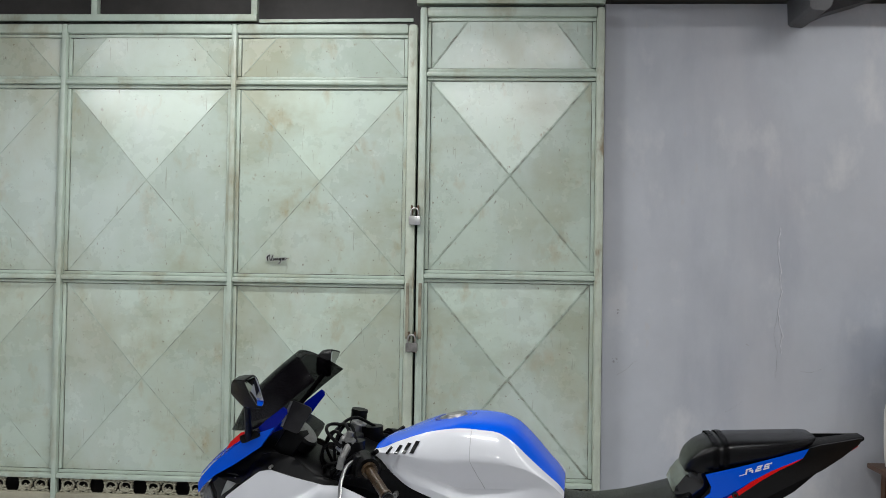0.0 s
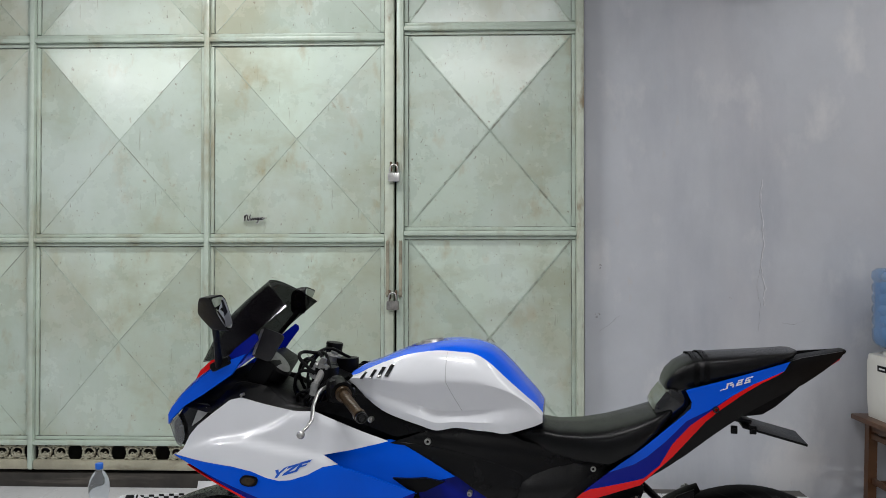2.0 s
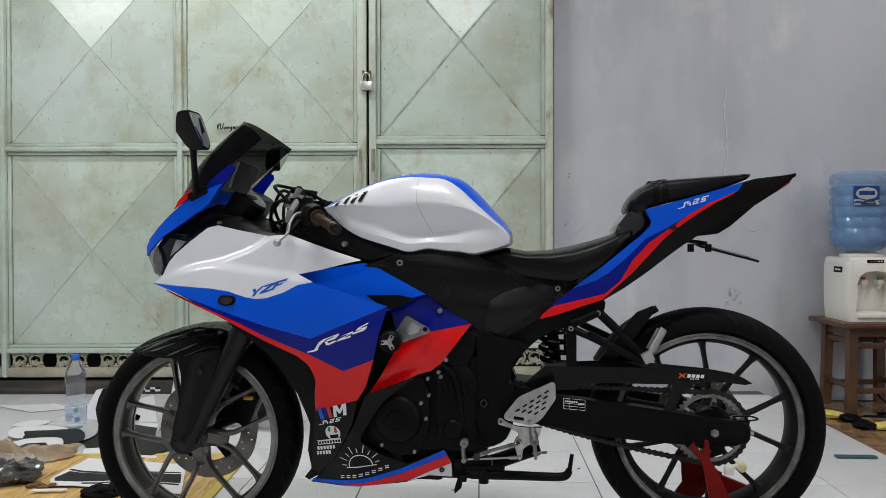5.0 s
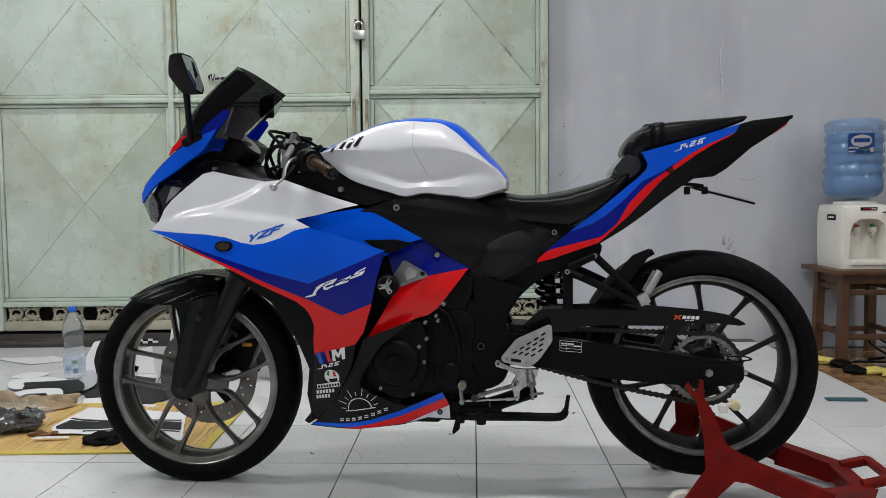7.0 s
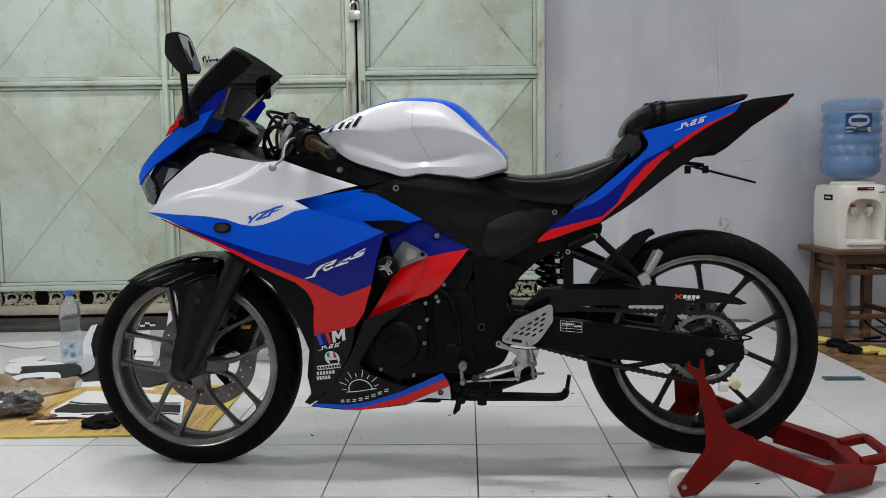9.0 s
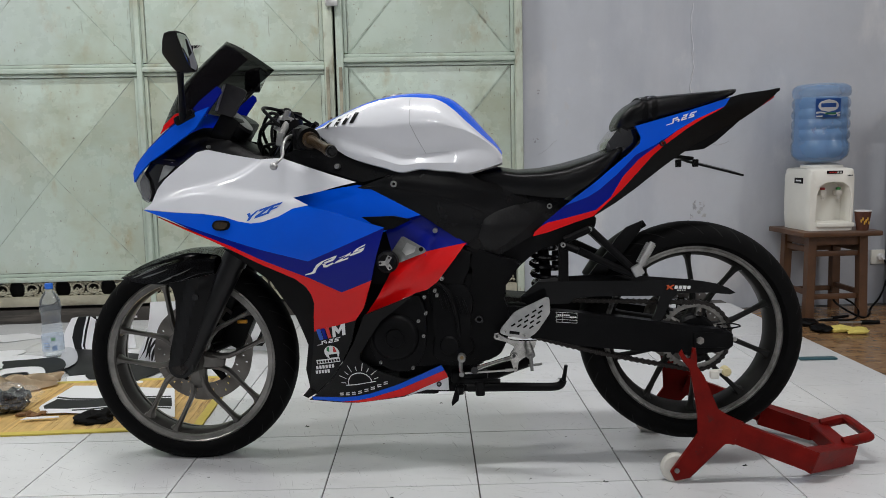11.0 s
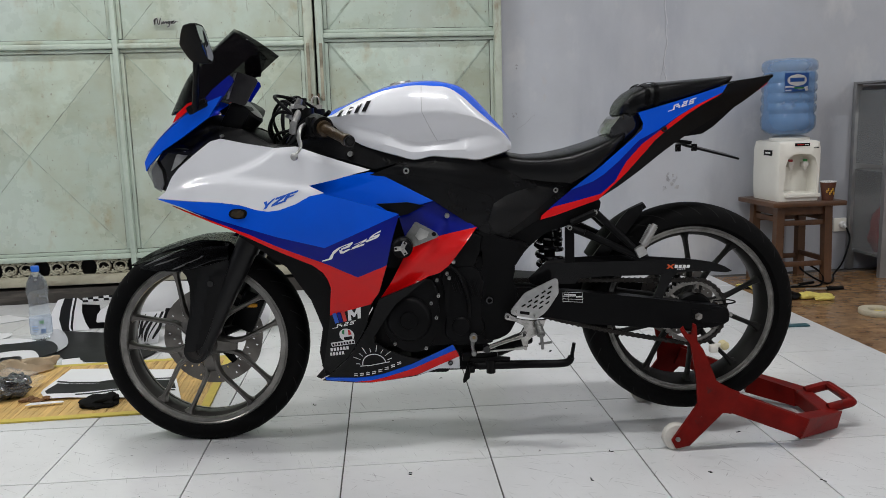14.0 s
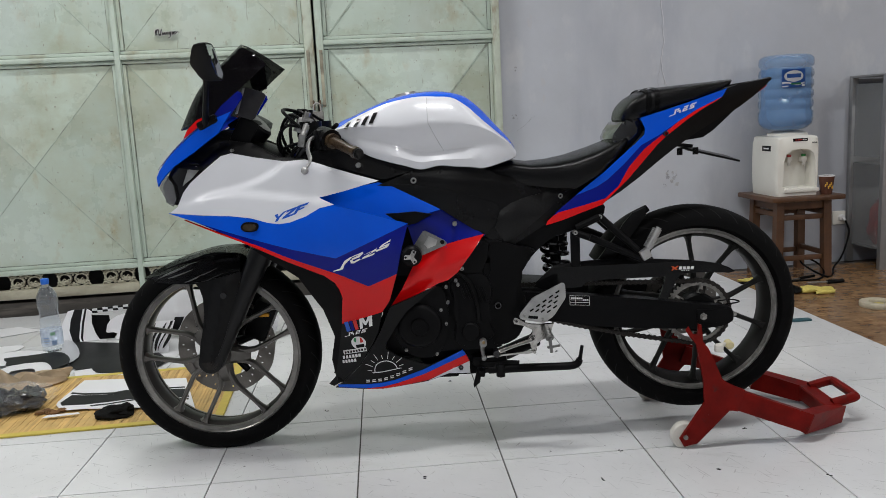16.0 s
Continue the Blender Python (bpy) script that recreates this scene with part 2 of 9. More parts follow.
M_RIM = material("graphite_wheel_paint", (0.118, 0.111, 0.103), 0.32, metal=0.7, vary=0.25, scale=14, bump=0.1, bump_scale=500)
# front barrel: same graphite, with the shade inside the rim put into the colour
M_BARREL = material("graphite_with_barrel_shade", (0.066, 0.063, 0.059), 0.38, metal=0.5, vary=0.25, scale=14)
# rear barrel, spokes and hub: far darker than the front wheel's graphite
M_RIM_REAR = material("rear_wheel_dark_graphite", (0.014, 0.0135, 0.013), 0.52, metal=0.3, spec=0.22, vary=0.3, scale=14, bump=0.1, bump_scale=500)
M_SPROCKET = material("worn_sprocket_steel", (0.26, 0.25, 0.235), 0.38, metal=0.85, vary=0.4, scale=40)
M_SHIELD = material("grey_shield_plastic", (0.025, 0.024, 0.026), 0.4, vary=0.3, scale=30, spec=0.25)
M_FILM = material("film_wrapped_vinyl", (0.006, 0.006, 0.0065), 0.10, vary=0.4, scale=30, bump=0.9, bump_scale=26, spec=0.5, coat=0.6)
M_RIMEDGE = material("dusty_rim_lip", (0.21, 0.205, 0.195), 0.42, metal=0.4, vary=0.45, scale=30, bump=0.15, bump_scale=400)
# front lip: graphite lightened, its edge highlight put into the colour
M_RIMLIP = material("graphite_rim_lip", (0.215, 0.207, 0.195), 0.34, metal=0.7, vary=0.3, scale=20, bump=0.1, bump_scale=500)
M_CAST = material("dull_cast_alloy", (0.24, 0.24, 0.235), 0.42, metal=0.8, vary=0.3, scale=50, bump=0.2, bump_scale=300)
M_PANELGAP = material("panel_gap_grey", (0.42, 0.42, 0.44), 0.6, vary=0.1)
M_STEEL = material("brushed_steel", (0.44, 0.435, 0.42), 0.3, metal=0.9, vary=0.2, scale=30)
M_ALU = material("satin_aluminium", (0.40, 0.40, 0.395), 0.42, metal=0.85, vary=0.2, scale=30, bump=0.1, bump_scale=600)
M_POLISHED = material("polished_cast_alloy", (0.40, 0.39, 0.37), 0.22, metal=1.0, vary=0.35, scale=45, bump=0.15, bump_scale=160)
M_CHAIN = material("oily_chain_steel", (0.032, 0.029, 0.027), 0.48, metal=0.8, vary=0.4, scale=60)
M_SEAT = material("black_seat_vinyl", (0.003, 0.003, 0.0034), 0.25, spec=0.23, vary=0.2, bump=0.22, bump_scale=900)
M_SMOKE = material("smoked_screen", (0.003, 0.002, 0.0035), 0.05, vary=0.05, alpha=0.955, coat=0.0, spec=0.35)
M_LENS = material("clear_lens", (0.20, 0.205, 0.215), 0.08, vary=0.05, alpha=0.5)
M_MIRRORGLASS = material("mirror_glass", (0.5, 0.52, 0.54), 0.03, metal=1.0, vary=0.01)
M_AMBER = material("smoked_amber_lens", (0.035, 0.024, 0.012), 0.2, vary=0.5, scale=90, coat=0.4)
M_REDLENS = material("red_lamp_lens", (0.55, 0.01, 0.01), 0.12, vary=0.1, coat=0.5)
M_WHITEMARK = material("white_sticker_vinyl", (0.78, 0.78, 0.78), 0.35, vary=0.03)
M_BLUEMARK = material("blue_sticker_vinyl", (0.01, 0.09, 0.5), 0.35, vary=0.03)
M_ORANGEMARK = material("orange_sticker_vinyl", (0.62, 0.085, 0.02), 0.35, vary=0.03)
M_REDMARK = material("red_sticker_vinyl", (0.6, 0.02, 0.02), 0.35, vary=0.03)
M_BRASSGRIP = material("worn_bronze_grip", (0.05, 0.031, 0.015), 0.3, metal=0.1, vary=0.4, scale=40, bump=0.4, bump_scale=260)
M_STAND = material("red_oxide_enamel", (0.155, 0.006, 0.004), 0.42, vary=0.3, scale=14, spec=0.12, bump=0.2, bump_scale=60)
stain(M_STAND, (0.05, 0.02, 0.018), 22, 0.60, 0.70, amount=0.8)
stain(M_STAND, (0.30, 0.25, 0.24), 70, 0.70, 0.73, (1, 1, 0.4), 0.7, offset=(3, 1, 2))

# per_island: facet tones, partly oxidation, partly reflections put into the colour
M_GATE = material("pale_green_gate_enamel", (0.488, 0.575, 0.498), 0.28, vary=0.08, scale=2.5, bump=0.3, bump_scale=7, per_island=0.14, rough_vary=0.35, spec=0.8, coat=0.27)
M_GATE.node_tree.nodes["Principled BSDF"].inputs["Coat Roughness"].default_value = 0.20
stain(M_GATE, (0.40, 0.41, 0.30), 1.5, 0.46, 0.66, (1, 1, 0.8), 0.85, offset=(2.3, 0, 6.1))
stain(M_GATE, (0.35, 0.37, 0.26), 3.6, 0.52, 0.68, (0.6, 1, 1.2), 0.6, 6, (1, 5, 9), turn=0)
stain(M_GATE, (0.34, 0.26, 0.12), 5, 0.575, 0.72, (1, 1, 0.6), 0.7, 12, (4, 0, 2))
stain(M_GATE, (0.60, 0.68, 0.65), 1.1, 0.48, 0.66, (1.2, 1, 0.7), 0.6, offset=(8, 0, 3))
stain(M_GATE, (0.24, 0.17, 0.08), 17, 0.66, 0.72, (1, 1, 0.7), 0.6, 10, (3, 0, 1))
stain(M_GATE, (0.12, 0.10, 0.075), 24, 0.71, 0.728, (1, 1, 0.5), 0.75)
stain(M_GATE, (0.14, 0.10, 0.06), 60, 0.69, 0.71, (1, 1, 0.6), 0.7, 3, (2, 2, 2))
stain(M_GATE, (0.25, 0.26, 0.20), 9, 0.69, 0.71, (6, 1, 0.6), 0.5, 3, (5, 1, 2))
M_DIRTYRAIL = material("grimy_gate_rail", (0.36, 0.34, 0.26), 0.6, vary=0.25, scale=5, bump=0.3, bump_scale=50)
stain(M_DIRTYRAIL, (0.12, 0.10, 0.07), 6, 0.5, 0.66, (0.4, 1, 1), 0.8)
M_TRACK = material("oily_gate_track", (0.042, 0.037, 0.032), 0.6, vary=0.4, scale=7, bump=0.4, bump_scale=60)
stain(M_TRACK, (0.16, 0.14, 0.12), 5, 0.55, 0.66, (0.2, 1, 2.5), 0.7)
M_CREAM = material("yellowed_gate_tube", (0.49, 0.54, 0.45), 0.45, vary=0.15, scale=7, bump=0.3, bump_scale=50)
stain(M_CREAM, (0.20, 0.13, 0.06), 9, 0.58, 0.70, (1, 1, 0.4), 0.8)
M_GATEFRAME = material("pale_green_gate_tube", (0.475, 0.555, 0.48), 0.34, vary=0.12, scale=6, bump=0.2, bump_scale=60)
stain(M_GATEFRAME, (0.26, 0.20, 0.10), 4, 0.52, 0.70, (1, 1, 0.5), 0.7)
stain(M_GATEFRAME, (0.06, 0.05, 0.04), 40, 0.70, 0.73, (1, 1, 1), 0.8)
M_CREASE = material("pressed_fold", (0.42, 0.50, 0.43), 0.4, vary=0.25, scale=12)
stain(M_CREASE, (0.19, 0.18, 0.135), 13, 0.48, 0.64, amount=0.85)
M_SEAM = material("seam_dirt", (0.15, 0.155, 0.13), 0.8, vary=0.5, scale=14)
stain(M_SEAM, (0.40, 0.46, 0.40), 9, 0.42, 0.58)
M_SCROLL = material("old_cream_cast_iron", (0.42, 0.405, 0.31), 0.6, vary=0.3, scale=30, bump=0.3, bump_scale=200)
stain(M_SCROLL, (0.10, 0.075, 0.045), 26, 0.47, 0.62, amount=0.85)
M_WALL = material("grey_wall_paint", (0.485, 0.505, 0.548), 0.6, vary=0.07, scale=2.2, bump=0.35, bump_scale=14)
stain(M_WALL, (0.52, 0.52, 0.555), 1.3, 0.50, 0.70, (1.0, 1, 0.5), 0.7)
stain(M_WALL, (0.35, 0.37, 0.43), 1.6, 0.50, 0.70, (1.2, 1, 0.35), 0.6, offset=(7, 0, 1))
stain(M_WALL, (0.63, 0.63, 0.645), 2.4, 0.55, 0.66, (1, 1, 0.6), 0.65, 10, (1, 6, 4))
stain(M_WALL, (0.50, 0.49, 0.50), 16, 0.66, 0.70, (1, 1, 0.3), 0.5, offset=(3, 0, 8))
stain(M_WALL, (0.25, 0.24, 0.25), 34, 0.735, 0.76, (1, 1, 1), 0.6)
M_CONCRETE = material("grey_concrete", (0.28, 0.28, 0.28), 0.8, vary=0.15, scale=3, bump=0.4, bump_scale=30)
M_SHIELDGREY = material("dark_grey_steel", (0.10, 0.10, 0.105), 0.6, vary=0.25, scale=6, bump=0.2, bump_scale=60)
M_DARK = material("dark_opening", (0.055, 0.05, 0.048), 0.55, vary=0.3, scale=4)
M_TILE = material("white_ceramic_tile", (0.67, 0.675, 0.685), 0.13, vary=0.05, scale=3, per_object=0.025, rough_vary=0.4, by_place=True)
stain(M_TILE, (0.42, 0.42, 0.42), 5, 0.60, 0.80, (1, 3, 1), 0.4, by_place=True, turn=15)
stain(M_TILE, (0.24, 0.24, 0.25), 7, 0.655, 0.685, (1.2, 22, 1), 0.5, 3, by_place=True, turn=35)
stain(M_TILE, (0.24, 0.23, 0.22), 9, 0.665, 0.69, (1.5, 16, 1), 0.5, 4, (9, 2, 0), by_place=True, turn=-50)
stain(M_TILE, (0.26, 0.26, 0.27), 6, 0.655, 0.685, (1.2, 26, 1), 0.45, 3, (3, 5, 0), by_place=True, turn=78)
stain(M_TILE, (0.26, 0.26, 0.27), 8, 0.67, 0.69, (1.3, 22, 1), 0.45, 3, (1, 7, 0), by_place=True, turn=8)
stain(M_TILE, (0.07, 0.07, 0.07), 45, 0.745, 0.765, (1, 1, 1), 0.7, 2, by_place=True)
M_GROUT = material("dark_tile_joint", (0.085, 0.08, 0.075), 0.8, vary=0.2, scale=20)
M_BROWN = material("brown_marbled_tile", (0.235, 0.138, 0.07), 0.22, vary=0.3, scale=9, per_object=0.06, by_place=True)
stain(M_BROWN, (0.38, 0.23, 0.11), 11, 0.50, 0.62, (1, 2.2, 1), 0.75, 8, (3, 3, 0), by_place=True)
stain(M_BROWN, (0.10, 0.05, 0.025), 17, 0.54, 0.64, (1, 2.5, 1), 0.75, 8, (6, 1, 0), by_place=True)
stain(M_BROWN, (0.16, 0.075, 0.03), 14, 0.48, 0.66, (1, 1, 1), 0.8, by_place=True)
stain(M_BROWN, (0.38, 0.26, 0.15), 11, 0.58, 0.74, (1, 2, 1), 0.7, offset=(3, 1, 0), by_place=True)

# ---- the room ----
GATE_Y, WALL_Y = 4.40, 4.47
BROWN_Z = -0.05


def slab(name, lo, hi, mat, label, category, parent=None):
    bm = bmesh.new()
    lo, hi = Vector(lo), Vector(hi)
    add_box(bm, (lo + hi) / 2, hi - lo)
    ob = done(bm, name, mat, parent, "", 0)
    return tagged(ob, label, category, "", "structure")


def floor_edge(y):
    """Where the white floor ends above the step down to the brown one."""
    return 2.075 + 0.025 * (y - 2.4)


bm = bmesh.new()
rings = [[Vector((x, y, z)) for x, y in ((-4.0, -3.0), (floor_edge(-3.0), -3.0), (floor_edge(4.62), 4.62), (-4.0, 4.62))] for z in (-0.2, -0.003)]
add_loft(bm, rings)
floor = tagged(done(bm, "floor", M_GROUT, None, "", 0), "dark joints under glossy white ceramic floor tiles", "floor", "", "structure")
floor_brown = slab("floor_brown", (1.9, -3.0, -0.22), (6.6, 4.62, BROWN_Z - 0.003), M_GROUT, "dark joints under brown marbled floor tiles", "floor")
wall_gate_side = slab("wall_gate_side", (0.992, WALL_Y, BROWN_Z - 0.1), (6.6, WALL_Y + 0.15, 2.875), M_WALL, "blue-grey painted plaster wall with cracks and stains", "wall")
# slab across the opening over the gate, the opening's darkness put into its colour
wall_above = slab("wall_above", (-4.0, WALL_Y + 0.16, 2.6), (6.6, WALL_Y + 0.31, 3.4), M_DARK, "dark brown-grey slab filling the opening above the gate", "wall")
slab("wall_left", (-4.25, -3.0, -0.2), (-4.0, 4.78, 3.4), M_WALL, "grey painted side wall", "wall")
slab("wall_right", (6.6, -3.0, -0.2), (6.75, 4.78, 3.4), M_WALL, "grey painted side wall", "wall")
slab("wall_back", (-4.25, -3.25, -0.2), (6.75, -3.0, 3.4), M_WALL, "grey painted back wall", "wall")
# added dark slab, so that the gate's gaps look dark
slab("wall_behind_gate", (-4.0, 4.64, -0.2), (1.06, 4.70, 2.6), M_DARK, "dark slab added behind the gate's gaps", "wall")
slab("ceiling", (-4.25, -3.25, 3.4), (6.75, 4.78, 3.5), M_CONCRETE, "grey concrete ceiling", "ceiling")


def gate_panel(parent, x0, x1, z0, z1, hip, bold):
    """A sheet between the tubes, framed by a flat bar: an embossed cross, or a hipped strip in the top row."""
    y, deep, b = GATE_Y + 0.012, 0.022, 0.021
    X0, X1, Z0_, Z1_ = x0 + b, x1 - b, z0 + b, z1 - b
    bm = bmesh.new()
    v = [bm.verts.new(p) for p in ((X0, y, Z0_), (X1, y, Z0_), (X1, y, Z1_), (X0, y, Z1_))]
    if hip:
        hip_w = 0.195
        p = [bm.verts.new((X0 + hip_w, y - 0.008, Z1_)), bm.verts.new((X1 - hip_w, y - 0.008, Z1_))]
        bm.faces.new((v[0], v[1], p[1], p[0]))
        bm.faces.new((v[0], p[0], v[3]))
        bm.faces.new((v[1], v[2], p[1]))
        lines = [((X0, y, Z0_), (X0 + hip_w, y - 0.008, Z1_)), ((X1, y, Z0_), (X1 - hip_w, y - 0.008, Z1_))]
    else:
        mid_p = ((X0 + X1) / 2, y - deep, (Z0_ + Z1_) / 2)
        c = bm.verts.new(mid_p)
        for i in range(4):
            bm.faces.new((v[i], v[(i + 1) % 4], c))
        lines = [((x, y, z), mid_p) for x in (X0, X1) for z in (Z0_, Z1_)]
    bmesh.ops.split_edges(bm, edges=bm.edges[:])
    part("panel", bm, M_GATE, parent, smooth=0)
    for a, c in lines:
        bm = bmesh.new()
        a, c = Vector(a), Vector(c)
        side = Vector((-(c - a).z, 0, (c - a).x)).normalized()
        for off, rad in ((0.0, 0.0025), (0.0054, 0.0011), (-0.0054, 0.0011)) if bold else ((0.0, 0.0019),):
            add_rod(bm, a + side * off, c + side * off, rad, seg=6, caps=False)
        part("crease", bm, M_CREASE, parent)
    for cx, cz, sx, sz in (((x0 + x1) / 2, z0 + b / 2, x1 - x0, b), ((x0 + x1) / 2, z1 - b / 2, x1 - x0, b), (x0 + b / 2, (z0 + z1) / 2, b, z1 - z0 - 2 * b), (x1 - b / 2, (z0 + z1) / 2, b, z1 - z0 - 2 * b)):
        bm = bmesh.new()
        add_box(bm, (cx, y - 0.004, cz), (sx - 0.003, 0.018, sz - 0.004), bevel=0.004)
        part("panel_bead", bm, M_GATEFRAME, parent)
    bm = bmesh.new()
    w = 0.0024
    for d in (b + 0.0008, 0.0008):
        for cx, cz, sx, sz in (((x0 + x1) / 2, z0 + d, x1 - x0 - 2 * d, w), ((x0 + x1) / 2, z1 - d, x1 - x0 - 2 * d, w), (x0 + d, (z0 + z1) / 2, w, z1 - z0 - 2 * d - 0.006), (x1 - d, (z0 + z1) / 2, w, z1 - z0 - 2 * d - 0.006)):
            add_box(bm, (cx, y - 0.0012 if d > 0.01 else y - 0.011, cz), (sx, 0.003, sz))
    part("dirt_seam", bm, M_SEAM, parent, "dark dirt along the bars")


def gate_tube(name, parent, a, b, w=0.045, d=0.05, y=None, mat=None):
    bm = bmesh.new()
    a, b = Vector((a[0], GATE_Y if y is None else y, a[1])), Vector((b[0], GATE_Y if y is None else y, b[1]))
    m = (a + b) / 2
    size = (abs(b.x - a.x) + (w if a.x == b.x else 0), d, abs(b.z - a.z) + (w if a.z == b.z else 0))
    add_box(bm, m, size, bevel=0.40 * min(w, d))
    return part(name, bm, mat or M_GATEFRAME, parent)


def scroll_mesh():
    """A cast scroll: two rings with leaves inside, between corner curls."""
    bm = bmesh.new()
    for s in (-1, 1):
        add_turn(bm, [(0.027, -0.006), (0.036, -0.008), (0.037, 0.0), (0.036, 0.008), (0.027, 0.006), (0.027, -0.006)], (s * 0.042, 0, 0), 20)
        for a, r in ((-2.2, 0.011), (-1.6, 0.013), (-0.9, 0.011), (-2.9, 0.007)):
            m = Matrix.Translation((s * 0.042 + 0.019 * math.cos(a) * s, 0, 0.021 * math.sin(a)))
            bmesh.ops.create_uvsphere(bm, u_segments=8, v_segments=6, radius=r, matrix=m @ Matrix.Diagonal((1, 0.6, 1, 1)))
        add_tube(bm, [(s * 0.036, 0, -0.010), (s * 0.046, 0, 0.002), (s * 0.054, 0, -0.006)], (0.004, 0.003), 6, 4)
        for t in (-1, 1):
            add_tube(bm, [(s * 0.086, 0, t * 0.046), (s * 0.078, 0, t * 0.034), (s * 0.068, 0, t * 0.036), (s * 0.050, 0, t * 0.045)], 0.0075, 6, 4)
            add_tube(bm, [(s * 0.0, 0, t * 0.046), (s * 0.014, 0, t * 0.034), (s * 0.030, 0, t * 0.043)], 0.0075, 6, 4)
            bmesh.ops.create_uvsphere(bm, u_segments=8, v_segments=6, radius=0.008, matrix=Matrix.Translation((s * 0.077, 0, t * 0.020)))
    for t in (-1, 1):
        add_rod(bm, (0, 0, t * 0.02), (0, 0, t * 0.046), 0.006, seg=6)
    bmesh.ops.recalc_face_normals(bm, faces=bm.faces)
    me = bpy.data.meshes.new("scroll")
    bm.to_mesh(me)
    bm.free()
    me.materials.append(M_SCROLL)
    me.shade_smooth()
    return me


SCROLL = scroll_mesh()


def gate_leaf(name, xs, top, rails, label, first_stile, last_stile, bold):
    """A gate leaf: tubes at xs, rails from the top down, sheets between, scrolls in the lowest row."""
    leaf = tagged(new(name), label, "gate", "", "structure")
    z_low = 0.121
    wide = [first_stile] + [0.031] * (len(xs) - 2) + [last_stile]
    for i, x in enumerate(xs):
        gate_tube("stile", leaf, (x, z_low - 0.027), (x, top + 0.027), wide[i], mat=M_CREAM if i == len(xs) - 1 else None)
    tall = {top: 0.055, z_low: 0.055}
    for z in (top, *rails, z_low):
        for i in range(len(xs) - 1):
            gate_tube("rail", leaf, (xs[i] + wide[i] / 2 - 0.004, z), (xs[i + 1] - wide[i + 1] / 2 + 0.004, z), tall.get(z, 0.027), 0.046, mat=M_DIRTYRAIL if z == z_low else None)
    rows = [top, *rails]
    for i, (a, b) in enumerate(zip(xs, xs[1:])):
        for k, (z1, z0) in enumerate(zip(rows, rows[1:])):
            gate_panel(leaf, a + wide[i] / 2, b - wide[i + 1] / 2, z0 + tall.get(z0, 0.027) / 2, z1 - tall.get(z1, 0.027) / 2, k == 0, bold)
        n = int((b - a - 0.06) / 0.205)
        for k in range(n):
            ob = new("scroll", SCROLL)
            ob.parent = leaf
            ob.matrix_world = pose(a + (b - a) * (k + 0.5) / n, GATE_Y, (rails[-1] + z_low + 0.014) / 2) @ Matrix.Diagonal((1, 1, 0.86, 1))
    return leaf


gate_leaf("gate_left", [-3.93, -2.96, -2.0, -1.043, -0.057], 2.712, [2.416, 1.333, 0.239], "pale green steel gate leaf with embossed cross panels, rusty stains", 0.05, 0.054, False)
gate_leaf("gate_right", [0.001, 0.957], 2.805, [2.466, 1.369, 0.262], "narrow pale green steel gate leaf with embossed cross panels", 0.042, 0.044, True)
bm = bmesh.new()
add_box(bm, (-1.5, GATE_Y + 0.03, 0.04), (4.96, 0.09, 0.075), bevel=0.004)
tagged(done(bm, "trim_sill", M_TRACK), "dark worn gate track on the floor", "gate track", "", "structure")

# ---- motorcycle: x runs to its rear, y to its right, z up ----
BIKE = pose(-0.307, 2.330, 0, 0, 0, -6.9)
bike = thing("motorcycle", BIKE, "faired sport motorcycle in white, blue and red on a rear stand", "motorcycle")
FRONT_AXLE, REAR_AXLE = Vector((-0.008, 0, 0.294)), Vector((1.389, 0, 0.361))


def flank(x, z):
    """Half width of the fairing."""
    b = ease(x, (-0.25, -0.2, -0.08, 0.05, 0.17, 0.3, 0.53, 0.75, 1.0), (0.06, 0.10, 0.165, 0.215, 0.237, 0.243, 0.232, 0.2, 0.16))
    h = b * ease(z, (0.15, 0.24, 0.35, 0.45, 0.55, 0.62, 0.7, 0.735, 0.784, 0.877, 0.95), (0.45, 0.57, 0.72, 0.88, 0.97, 1.0, 0.985, 0.955, 0.80, 0.5, 0.4))
    if z < 0.45:
        f = ease(x, (0.28, 0.48), (0.35, 1.0))
        h *= 1 - (0.45 - z) / 0.25 * (1 - f)
    return h


def along(x, pts):
    return ease(x, [p[0] for p in pts], [p[1] for p in pts])


# upper fairing: the long low ridge and the step that climbs from it to the top edge
RIDGE = ((-0.062, 0.737), (-0.018, 0.749), (0.026, 0.761), (0.07, 0.772), (0.128, 0.775), (0.186, 0.770), (0.257, 0.760), (0.315, 0.752), (0.389, 0.740), (0.509, 0.720))
STEP = ((-0.06, 0.770), (0.0, 0.776), (0.052, 0.783), (0.089, 0.790), (0.125, 0.798), (0.162, 0.808), (0.199, 0.821), (0.229, 0.836), (0.252, 0.852), (0.30, 0.890))
ROLL = ((-0.06, 0.95), (0.20, 0.93), (0.27, 0.846), (0.317, 0.846), (0.381, 0.824), (0.446, 0.803), (0.509, 0.783))


def rise(d, w):
    """0 below the line, 1 above it, over the width w, with rounded corners."""
    t = min(1.0, max(0.0, d / w + 0.5))
    return t * t * (3 - 2 * t)


